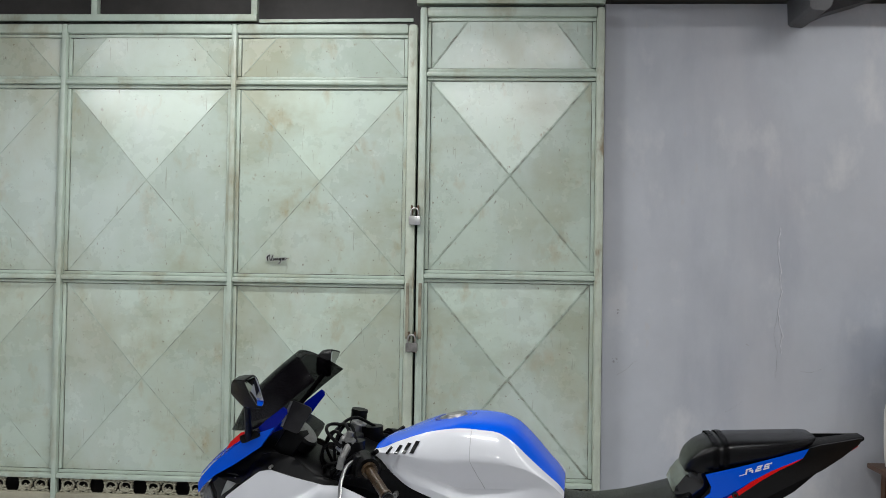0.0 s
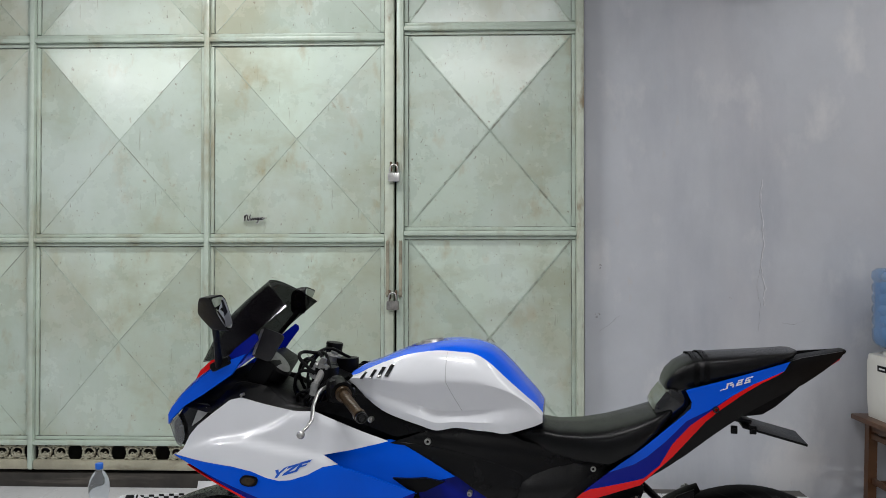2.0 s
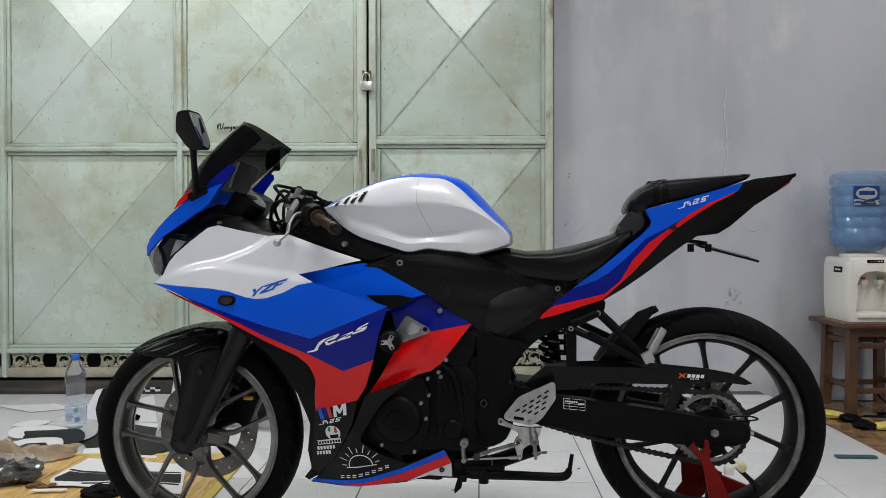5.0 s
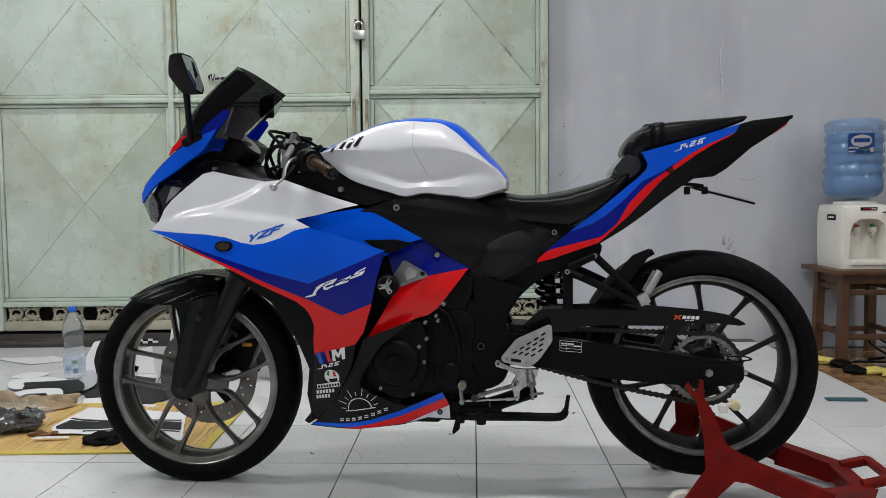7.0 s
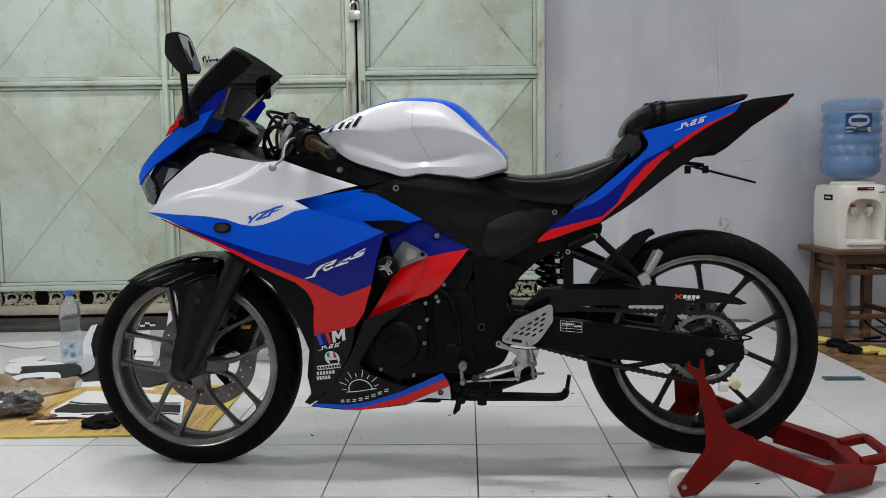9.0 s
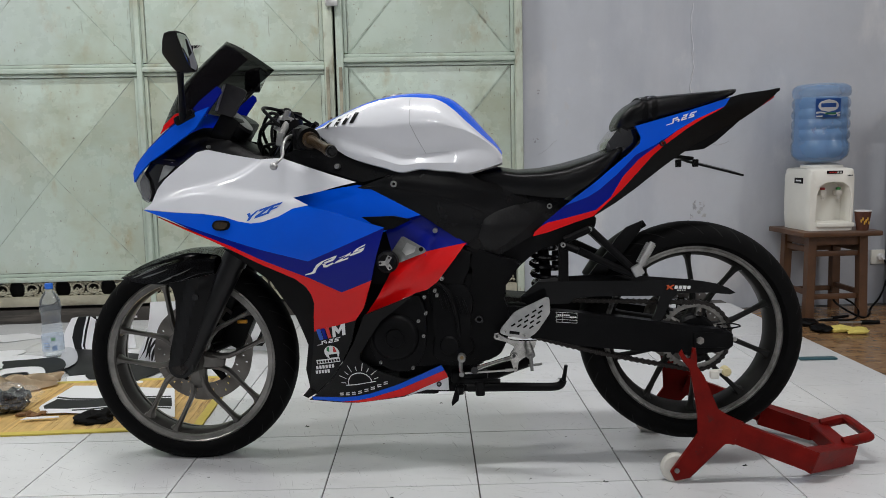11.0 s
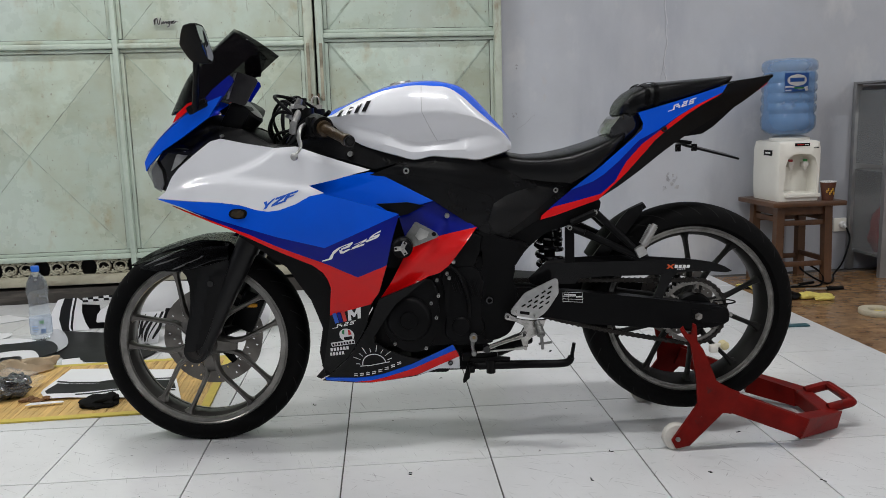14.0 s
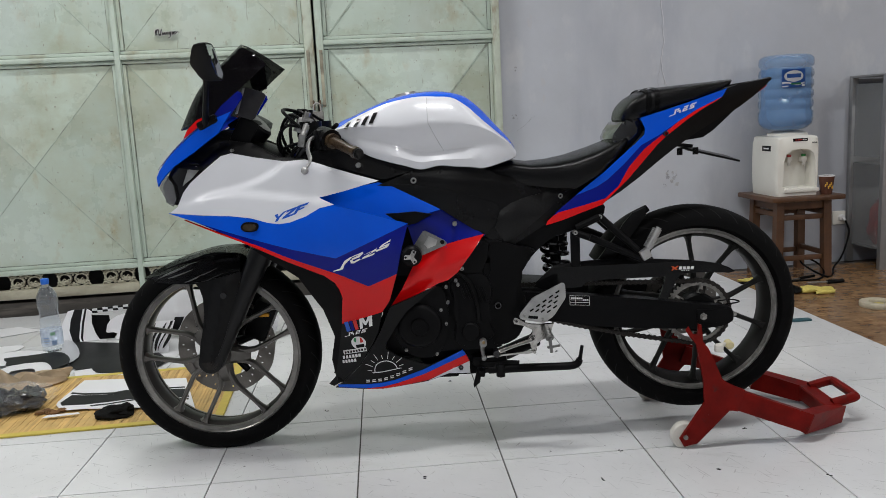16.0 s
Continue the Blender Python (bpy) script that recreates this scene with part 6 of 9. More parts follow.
bmesh.ops.solidify(bm, geom=bm.faces[:], thickness=0.003)
part("rear_mudguard", bm, M_BLACK, bike, "matte black rear mudguard")
bm = bmesh.new()
add_plate(bm, [(1.246, 0.673), (1.243, 0.648), (1.224, 0.622), (1.189, 0.576), (1.150, 0.529), (1.098, 0.518), (1.122, 0.549), (1.160, 0.597), (1.180, 0.628), (1.205, 0.656)], -0.085, -0.075, 0.003)
part("guard_flank", bm, M_GUARD, bike, "satin black mudguard flank")

# shock absorber
bm = bmesh.new()
top, low = Vector((0.985, 0.0, 0.64)), Vector((1.005, 0.0, 0.455))
add_rod(bm, top, low, 0.016, seg=14)
add_rod(bm, top, top.lerp(low, 0.12), 0.03, seg=18)
add_rod(bm, top.lerp(low, 0.85), low, 0.034, seg=18)
shock = part("shock_absorber", bm, M_BLACK, bike, "black rear shock absorber")
bm = bmesh.new()
coil = [top.lerp(low, 0.1 + 0.76 * k / 80) + Vector((0.036 * math.cos(2 * math.pi * 5 * k / 80), 0.036 * math.sin(2 * math.pi * 5 * k / 80), 0)) for k in range(81)]
add_tube(bm, coil, 0.0075, 8, 1)
part("coil_spring", bm, M_BLACKGLOSS, shock)

# foot controls
for s in (-1, 1):
    bm = bmesh.new()
    for a, b in (((1.103, 0.658), (1.218, 0.548)), ((1.035, 0.617), (1.075, 0.601)), ((1.075, 0.601), (1.214, 0.536)), ((1.040, 0.628), (1.103, 0.658))):
        add_rod(bm, (a[0], s * 0.125, a[1]), (b[0], s * 0.138, b[1]), 0.0105, 0.0095, 10)
    add_box(bm, (1.037, s * 0.118, 0.568), (0.026, 0.012, 0.10), bevel=0.003)
    hanger = part("footrest_hanger", bm, M_FRAME, bike, "black tubular footrest hanger")
    bolt(1.103, s * 0.136 if s < 0 else 0.12, 0.657, 0.010, M_STEEL, hanger)
    bolt(1.035, s * 0.136 if s < 0 else 0.12, 0.617, 0.010, M_STEEL, hanger)
    bm = bmesh.new()
    p, q = Vector((1.220, s * 0.150, 0.543)), Vector((1.262, s * 0.150, 0.622))
    d = (q - p).normalized()
    add_box(bm, p + d * 0.008, (0.027, 0.022, 0.028), Matrix.Rotation(radians(-28), 4, "Y"), bevel=0.004)
    add_rod(bm, p + d * 0.02, q, 0.007, 0.006, 8)
    add_rod(bm, p + d * 0.026, q, 0.0095, 0.0075, 10)
    part("pillion_footrest", bm, M_ALU, hanger, "ribbed alloy pillion footrest folded up")
    for k in range(12):
        bm = bmesh.new()
        add_rod(bm, p + d * (0.03 + k * 0.0048) + Vector((-0.013, -0.004 * s, 0.005)), p + d * (0.03 + k * 0.0048) + Vector((0.011, -0.004 * s, -0.004)), 0.0021, seg=6)
        part("rib", bm, M_ALU, hanger)
bm = bmesh.new()
plate_outline = [(0.869, 0.397), (0.868, 0.404), (0.872, 0.412), (0.903, 0.450), (0.910, 0.455), (0.985, 0.490), (0.992, 0.489), (0.995, 0.483), (0.996, 0.452), (0.993, 0.444), (0.966, 0.405), (0.958, 0.396), (0.940, 0.383), (0.933, 0.381), (0.890, 0.390), (0.876, 0.393)]
add_plate(bm, plate_outline, -0.195, -0.189, 0.0015)
heel = part("heel_plate", bm, M_ALU, bike, "satin alloy heel plate with slots")
for row, count, x, z in ((0, 5, 0.902, 0.419), (1, 4, 0.917, 0.417), (2, 3, 0.932, 0.415), (3, 2, 0.948, 0.413)):
    for c in range(count):
        bm = bmesh.new()
        add_box(bm, (x + 0.0178 * c, -0.1955, z + 0.0118 * c), (0.0125, 0.002, 0.0042), Matrix.Rotation(radians(-33), 4, "Y"), bevel=0.0009)
        part("slot", bm, M_BLACK, heel)
bm = bmesh.new()
add_box(bm, (0.905, -0.1955, 0.3985), (0.026, 0.002, 0.008), Matrix.Rotation(radians(8), 4, "Y"), bevel=0.001)
part("slot", bm, M_BLACK, heel)
bolt(0.882, -0.196, 0.403, 0.007, M_STEEL, heel)
bolt(0.931, -0.196, 0.391, 0.007, M_STEEL, heel)
bm = bmesh.new()
add_plate(bm, [(0.851, 0.387), (0.854, 0.396), (0.863, 0.396), (0.869, 0.39), (0.88, 0.38), (0.902, 0.376), (0.925, 0.374), (0.963, 0.376), (0.956, 0.355), (0.944, 0.335), (0.925, 0.33), (0.913, 0.32), (0.914, 0.301), (0.907, 0.292), (0.9, 0.299), (0.899, 0.317), (0.893, 0.327), (0.893, 0.339), (0.899, 0.348), (0.906, 0.354), (0.904, 0.362), (0.88, 0.375), (0.863, 0.377), (0.854, 0.379)], -0.184, -0.174, 0.002)
add_rod(bm, (0.860, -0.170, 0.386), (0.860, -0.190, 0.386), 0.0065, seg=16)
add_rod(bm, (0.903, -0.166, 0.335), (0.903, -0.194, 0.335), 0.0085, seg=16)
add_rod(bm, (0.907, -0.170, 0.298), (0.907, -0.190, 0.298), 0.0045, seg=16)
rearset = part("rearset", bm, M_POLISHED, bike, "cast alloy rear-set bracket")
bm = bmesh.new()
add_rod(bm, (0.860, -0.188, 0.388), (0.860, -0.192, 0.388), 0.0035, seg=16)
part("bolt", bm, M_BLACKGLOSS, rearset)
bm = bmesh.new()
add_rod(bm, (0.903, -0.192, 0.338), (0.903, -0.196, 0.338), 0.0045, seg=16)
part("bolt", bm, M_BLACKGLOSS, rearset)
bm = bmesh.new()
fa, fb, fc = Vector((0.939, -0.195, 0.372)), Vector((0.944, -0.235, 0.348)), Vector((0.947, -0.240, 0.310))
add_rod(bm, fa, fb, 0.007, 0.0105, 16)
for k in range(6):
    p = fa.lerp(fb, 0.3 + 0.13 * k)
    add_rod(bm, p - (fb - fa) * 0.03, p + (fb - fa) * 0.03, 0.0095 + 0.0004 * k, seg=16)
add_rod(bm, fb, fc, 0.005, 0.0042, 10)
part("footrest", bm, M_CAST, rearset, "knurled alloy footrest")
bm = bmesh.new()
add_rod(bm, (0.940, -0.210, 0.316), (0.973, -0.220, 0.323), 0.0035, seg=8)
part("heel_pin", bm, M_CAST, rearset)
bm = bmesh.new()
add_tube(bm, [(0.903, -0.190, 0.334), (0.854, -0.190, 0.320), (0.801, -0.188, 0.302)], (0.0075, 0.0055, 0.0075), 10, 5, flat=0.6)
lever = part("shift_lever", bm, M_POLISHED, rearset, "alloy shift lever")
bm = bmesh.new()
add_rod(bm, (0.801, -0.179, 0.304), (0.801, -0.211, 0.304), 0.0095, seg=16)
part("toe_peg", bm, M_BLACKGLOSS, lever)
bm = bmesh.new()
add_rod(bm, (0.906, -0.186, 0.299), (0.776, -0.182, 0.289), 0.0028, seg=8)
add_rod(bm, (0.899, -0.186, 0.299), (0.880, -0.185, 0.297), 0.0045, seg=8)
part("linkage_rod", bm, M_STEEL, lever)
bm = bmesh.new()
add_tube(bm, [(0.767, -0.172, 0.328), (0.764, -0.176, 0.307), (0.767, -0.180, 0.288)], (0.0085, 0.006, 0.006), 10, 4, flat=0.7)
add_rod(bm, (0.767, -0.160, 0.328), (0.767, -0.184, 0.328), 0.0105, seg=16)
add_rod(bm, (0.767, -0.170, 0.287), (0.767, -0.190, 0.287), 0.0065, seg=16)
part("shift_arm", bm, M_CAST, rearset, "worn cast shift arm")
bm = bmesh.new()
add_rod(bm, (0.768, -0.181, 0.331), (0.768, -0.187, 0.331), 0.0045, seg=16)
part("bolt", bm, material("dull_brass", (0.25, 0.17, 0.08), 0.45, metal=0.8, vary=0.2), rearset)
# side stand, folded
bm = bmesh.new()
add_tube(bm, [(0.782, -0.140, 0.239), (0.852, -0.155, 0.244), (0.930, -0.175, 0.250), (1.001, -0.192, 0.255), (1.022, -0.197, 0.262), (1.029, -0.200, 0.275)], (0.0125, 0.0125, 0.0115, 0.0110, 0.0110, 0.0100), 12, 6, flat=0.85)
add_rod(bm, (1.029, -0.200, 0.272), (1.035, -0.205, 0.315), 0.0058, 0.0048, 8)
add_rod(bm, (0.814, -0.150, 0.258), (0.814, -0.150, 0.221), 0.0145, 0.0125, 12)
add_rod(bm, (0.762, -0.145, 0.240), (0.762, -0.145, 0.222), 0.010, 0.008, 10)
add_tube(bm, [(0.757, -0.135, 0.254), (0.792, -0.140, 0.252), (0.837, -0.150, 0.259), (0.867, -0.155, 0.258)], 0.008, 8, 4)
add_box(bm, (0.785, -0.11, 0.262), (0.10, 0.05, 0.03), bevel=0.01)
kick = part("side_stand", bm, M_BLACK, bike, "black side stand folded up")
bm = bmesh.new()
add_plate(bm, [(0.752, 0.25), (0.764, 0.245), (0.755, 0.20), (0.738, 0.185), (0.736, 0.195)], -0.135, -0.127, 0.002)
part("stand_tang", bm, M_BLACK, kick)

# chain adjusters and small fittings on the near side
for s in (-1, 1):
    bm = bmesh.new()
    add_box(bm, (1.415, s * 0.132, 0.361), (0.085, 0.006, 0.040), bevel=0.003)
    plate = part("adjuster_plate", bm, M_ENGINE, bike, "dark chain adjuster plate")
    bm = bmesh.new()
    add_rod(bm, (1.455, s * 0.122, 0.361), (1.485, s * 0.122, 0.361), 0.006, seg=8)
    part("adjuster_bolt", bm, M_STEEL, plate)
bm = bmesh.new()
add_tube(bm, [(0.70, -0.155, 0.53), (0.735, -0.158, 0.50), (0.755, -0.158, 0.44), (0.76, -0.15, 0.38)], 0.006, 8, 5)
part("breather_hose", bm, M_BLACK, engine, "black rubber hose")
bm = bmesh.new()
add_turn(bm, [(0, -0.158), (0.022, -0.158), (0.026, -0.154), (0.026, -0.14), (0, -0.14)], (0.735, 0, 0.355), 24)
part("output_cover", bm, M_ENGINE, engine)
for k in range(5):
    bm = bmesh.new()
    add_box(bm, (0.715 + 0.016 * k, -0.152, 0.475 - 0.004 * k), (0.006, 0.006, 0.05), Matrix.Rotation(radians(-18), 4, "Y"), bevel=0.002)
    part("cover_rib", bm, M_ENGINE, engine)
bm = bmesh.new()
add_tube(bm, [(0.60, -0.164, 0.478), (0.615, -0.168, 0.485), (0.632, -0.166, 0.488)], 0.003, 6, 4)
part("clip", bm, M_ALU, engine, "bent wire clip")
# sensor wire looped behind the sprocket
bm = bmesh.new()
add_tube(bm, [(1.44, -0.10, 0.395), (1.475, -0.11, 0.40), (1.50, -0.105, 0.392), (1.475, -0.10, 0.385), (1.44, -0.10, 0.383)], 0.0022, 6, 6)
part("loose_wire", bm, M_BLACK, bike, "thin black wire end")

# ---- paddock stand under the rear wheel ----
M_NYLON = material("white_nylon", (0.62, 0.6, 0.55), 0.45, vary=0.1, scale=20)
stand = thing("paddock_stand", BIKE, "red painted steel paddock stand with white nylon rollers", "motorcycle stand")


def box_arm(bm, a, b, w, h):
    """A square tube from a to b."""
    a, b = Vector(a), Vector(b)
    d = (b - a).normalized()
    side = d.cross(Vector((0, 0, 1))).normalized()
    up = side.cross(d)
    rings = []
    for p in (a, b):
        rings.append([p + side * sx * w / 2 + up * sz * h / 2 for sx, sz in ((-1, -0.86), (-0.86, -1), (0.86, -1), (1, -0.86), (1, 0.86), (0.86, 1), (-0.86, 1), (-1, 0.86))])
    add_loft(bm, rings)


for s in (-1, 1):
    y = s * 0.19
    bm = bmesh.new()
    add_plate(bm, [(1.300, 0.034), (1.372, 0.135), (1.365, 0.20), (1.352, 0.27), (1.349, 0.304), (1.330, 0.322), (1.317, 0.344), (1.325, 0.355), (1.338, 0.327), (1.349, 0.329), (1.351, 0.361), (1.360, 0.358), (1.362, 0.335), (1.360, 0.312), (1.380, 0.290), (1.392, 0.262), (1.415, 0.199), (1.430, 0.188), (1.482, 0.166), (1.46, 0.105), (1.436, 0.113), (1.350, 0.018), (1.312, 0.010)], y - (0.022 if s < 0 else -0.012), y + (-0.012 if s < 0 else 0.022), 0.003)
    side_plate = part("side_plate", bm, M_STAND, stand, "red Y-shaped side plate")
    bm = bmesh.new()
    box_arm(bm, (1.43, y + 0.009 * s, 0.150), (1.664, y + 0.009 * s, 0.058), 0.024, 0.056)
    part("arm", bm, M_STAND, stand, "red square-tube arm")
    bm = bmesh.new()
    add_turn(bm, [(0.008, y - 0.011), (0.034, y - 0.011), (0.0385, y - 0.007), (0.0385, y + 0.007), (0.034, y + 0.011), (0.008, y + 0.011), (0.008, y - 0.011)], (1.318, 0, 0.0385), 32)
    roller = part("roller", bm, M_NYLON, stand, "white nylon roller")
    bm = bmesh.new()
    add_rod(bm, (1.316, y - 0.026, 0.0385), (1.316, y + 0.026, 0.0385), 0.0065, seg=12)
    part("roller_bolt", bm, M_CAST, roller)
    bm = bmesh.new()
    add_turn(bm, [(0, y - 0.036), (0.009, y - 0.034), (0.012, y - 0.030), (0.007, y - 0.02), (0.012, y - 0.010), (0.009, y - 0.004), (0, y - 0.002)], (1.434, 0.0, 0.300), 20)
    part("bobbin", bm, material("yellowed_nylon", (0.55, 0.48, 0.27), 0.5, vary=0.15), stand, "yellowed nylon bobbin")
    bm = bmesh.new()
    add_box(bm, (1.405, y - 0.026 * 1, 0.292), (0.022, 0.016, 0.019), bevel=0.003)
    add_rod(bm, (1.40, y - 0.015, 0.296), (1.44, y - 0.015, 0.300), 0.006, seg=8)
    part("support_pad", bm, M_NYLON, stand, "white pad")
for s in (-1, 1):
    bm = bmesh.new()
    add_loft(bm, [[Vector((x, s * y, z)) for x, y, z in ring] for ring in (
        ((1.640, 0.168, 0.030), (1.650, 0.212, 0.030), (1.672, 0.212, 0.086), (1.658, 0.168, 0.086)),
        ((1.760, 0.080, 0.012), (1.806, 0.098, 0.012), (1.818, 0.098, 0.062), (1.770, 0.080, 0.062)))])
    part("corner_tube", bm, M_STAND, stand, "", 0)
bm = bmesh.new()
box_arm(bm, (1.785, -0.098, 0.040), (1.785, 0.098, 0.040), 0.048, 0.046)
part("cross_tube", bm, M_STAND, stand)
bm = bmesh.new()
add_tube(bm, [(1.79, -0.072, 0.062), (1.846, -0.072, 0.076), (1.856, -0.066, 0.078), (1.860, -0.056, 0.079), (1.860, 0.062, 0.079), (1.856, 0.072, 0.078), (1.846, 0.078, 0.076), (1.79, 0.078, 0.062)], 0.0145, 10, 2, flat=0.9)
part("handle", bm, M_STAND, stand, "red loop handle")

# ---- marks on the motorcycle: plain shapes ----
def mark(outline, h, mat, parent, lift=0.002, name="sticker", label="", step=0.03):
    bm = bmesh.new()
    add_shell(bm, outline, lambda x, z: h(x, z) + lift, -1, 0.0008, step)
    return part(name, bm, mat, parent, label, 0)


def slanted(x, z, w, hgt, lean, ux, uz):
    """A leaning block standing at (x, z) on the line along (ux, uz)."""
    vx, vz = -uz + lean * ux, ux + lean * uz
    return [(x, z), (x + w * ux, z + w * uz), (x + w * ux + hgt * vx, z + w * uz + hgt * vz), (x + hgt * vx, z + hgt * vz)]


def speed_mark(x, z, angle, s, h, mat, parent, tail=True):
    """A racing mark of slanted bars: one with a long tail, two stepped ones."""
    ux, uz = math.cos(radians(angle)), math.sin(radians(angle))
    def at(a, b):
        return x + a * s * ux - b * s * uz, z + a * s * uz + b * s * ux
    if tail:
        mark(slanted(*at(-0.55, 0.0), 0.9 * s, 0.09 * s, 0.8, ux, uz), h, mat, parent)
    for a, b, w, hh in ((0.2, 0.0, 0.22, 0.62), (0.42, 0.46, 0.75, 0.17), (0.75, 0.24, 0.50, 0.15), (1.0, 0.0, 0.20, 0.28),
                        (1.45, 0.0, 0.80, 0.15), (1.52, 0.09, 0.2, 0.2), (1.62, 0.24, 0.70, 0.14), (2.2, 0.36, 0.2, 0.18), (1.85, 0.48, 0.72, 0.15),
                        (2.5, 0.0, 0.78, 0.15), (3.1, 0.12, 0.2, 0.16), (2.68, 0.24, 0.68, 0.14), (2.75, 0.34, 0.18, 0.2), (2.92, 0.48, 0.85, 0.15)):
        mark(slanted(*at(a, b), w * s, hh * s, 0.55, ux, uz), h, mat, parent)


for stroke in (
        [(0.376, 0.56), (0.378, 0.563), (0.395, 0.568), (0.407, 0.587), (0.421, 0.596), (0.433, 0.6), (0.418, 0.587), (0.408, 0.578), (0.403, 0.566), (0.394, 0.563)],
        [(0.432, 0.6), (0.459, 0.61), (0.458, 0.605), (0.449, 0.596), (0.428, 0.589), (0.427, 0.593), (0.444, 0.6), (0.447, 0.603), (0.428, 0.596)],
        [(0.422, 0.589), (0.429, 0.589), (0.432, 0.585), (0.448, 0.592), (0.452, 0.59), (0.433, 0.58), (0.425, 0.58)],
        [(0.461, 0.602), (0.485, 0.612), (0.495, 0.617), (0.493, 0.611), (0.475, 0.602), (0.472, 0.599), (0.489, 0.605), (0.487, 0.6), (0.453, 0.589), (0.457, 0.595), (0.48, 0.606), (0.482, 0.609), (0.465, 0.603)],
        [(0.501, 0.618), (0.51, 0.626), (0.533, 0.638), (0.531, 0.633), (0.515, 0.626), (0.513, 0.623), (0.53, 0.629), (0.527, 0.622), (0.521, 0.617), (0.493, 0.607), (0.491, 0.611), (0.514, 0.619), (0.518, 0.622), (0.502, 0.616)],
):
    mark(stroke, flank, M_WHITEMARK, bike, 0.0009, step=0.0145)
speed_mark(1.312, 0.922, 16.5, 0.0195, tail_h, M_WHITEMARK, tail_l)
for stroke in (
        [(0.234, 0.718), (0.242, 0.721), (0.244, 0.714), (0.258, 0.726), (0.267, 0.729), (0.247, 0.711), (0.241, 0.702), (0.233, 0.7), (0.239, 0.709)],
        [(0.267, 0.729), (0.296, 0.738), (0.292, 0.732), (0.27, 0.716), (0.286, 0.721), (0.281, 0.715), (0.252, 0.706), (0.256, 0.712), (0.278, 0.728), (0.264, 0.723)],
        [(0.297, 0.739), (0.325, 0.747), (0.321, 0.741), (0.303, 0.736), (0.301, 0.732), (0.315, 0.737), (0.311, 0.732), (0.296, 0.727), (0.29, 0.718), (0.282, 0.716)],
):
    mark(stroke, white_flank, M_BLUEMARK, upper_l, 0.0006, step=0.007)
# turn lamp in the side fairing
bm = bmesh.new()
add_shell(bm, smooth_outline([(0.142, 0.69), (0.15, 0.701), (0.166, 0.703), (0.186, 0.70), (0.19, 0.69), (0.184, 0.680), (0.166, 0.677), (0.149, 0.68)], 2), lambda x, z: flank(x, z) + 0.004, -1, 0.01, 0.02)
ind = part("indicator_bezel", bm, M_BLACK, bike, "black flush indicator bezel")
bm = bmesh.new()
add_shell(bm, smooth_outline([(0.148, 0.69), (0.155, 0.698), (0.166, 0.6995), (0.181, 0.697), (0.184, 0.69), (0.179, 0.683), (0.166, 0.681), (0.154, 0.683)], 2), lambda x, z: flank(x, z) + 0.007, -1, 0.008, 0.02)
part("indicator_lens", bm, M_AMBER, ind, "smoked amber indicator lens")
# stickers down the lower fairing
mark(slanted(0.393, 0.377, 0.011, 0.032, 0.12, 0.97, 0.25), flank, M_BLUEMARK, lower_l)
mark(slanted(0.406, 0.380, 0.009, 0.032, 0.12, 0.97, 0.25), flank, M_NAVY, lower_l)
mark(slanted(0.417, 0.383, 0.010, 0.032, 0.12, 0.97, 0.25), flank, M_REDMARK, lower_l)
block = [(0.0, 0.0), (0.009, 0.0), (0.0105, 0.020), (0.0165, 0.008), (0.0205, 0.008), (0.029, 0.020), (0.0275, 0.0), (0.0365, 0.0), (0.0405, 0.033), (0.029, 0.033), (0.0205, 0.019), (0.0150, 0.033), (0.004, 0.033)]
mark([(0.430 + 0.97 * a - 0.06 * b, 0.386 + 0.25 * a + 0.97 * b) for a, b in block], flank, M_WHITEMARK, lower_l)
speed_mark(0.392, 0.362, 15, 0.0165, flank, M_WHITEMARK, lower_l)
def disc_outline(x, z, r, n=20, a0=0.0, a1=360.0):
    return [(x + r * math.cos(radians(a0 + (a1 - a0) * k / n)), z + r * math.sin(radians(a0 + (a1 - a0) * k / n))) for k in range(n + (0 if a1 - a0 >= 360 else 1))]
mark(disc_outline(0.421, 0.340, 0.021), flank, M_WHITEMARK, lower_l, 0.002, "round_sticker", "round green, white and red sticker")
mark([(0.407, 0.346), (0.414, 0.341), (0.416, 0.358), (0.409, 0.355)], flank, material("green_sticker", (0.02, 0.22, 0.08), 0.4), lower_l, 0.003)
mark([(0.426, 0.341), (0.435, 0.343), (0.431, 0.356), (0.426, 0.359)], flank, M_REDMARK, lower_l, 0.003)
mark(slanted(0.413, 0.323, 0.024, 0.010, 0.1, 0.97, 0.2), flank, M_BLACK, lower_l, 0.003)
mark(slanted(0.374, 0.300, 0.070, 0.013, 0.1, 0.97, 0.2), flank, M_WHITEMARK, lower_l)
for k in range(8):
    mark(slanted(0.377 + 0.0082 * k, 0.3030 + 0.0017 * k, 0.0056, 0.007, 0.1, 0.97, 0.2), flank, M_BLACK, lower_l, 0.003)
for row, (x, z, w, n) in enumerate(((0.369, 0.284, 0.056, 6), (0.366, 0.269, 0.044, 5))):
    for k in range(n):
        mark(slanted(x + w * k / n, z + 0.2 * w * k / n, w / n * 0.72, 0.010, 0.2, 0.97, 0.2), flank, M_WHITEMARK, lower_l)
# sun mark and a row of bars below it
arc = [(0.491 + r * math.cos(radians(a)), 0.249 + r * math.sin(radians(a))) for r, seq in ((0.034, range(8, 189, 15)), (0.0315, range(188, 7, -15))) for a in seq]
mark(arc, flank, M_WHITEMARK, belly_l, 0.002, "sun_sticker", "white half-sun line sticker")
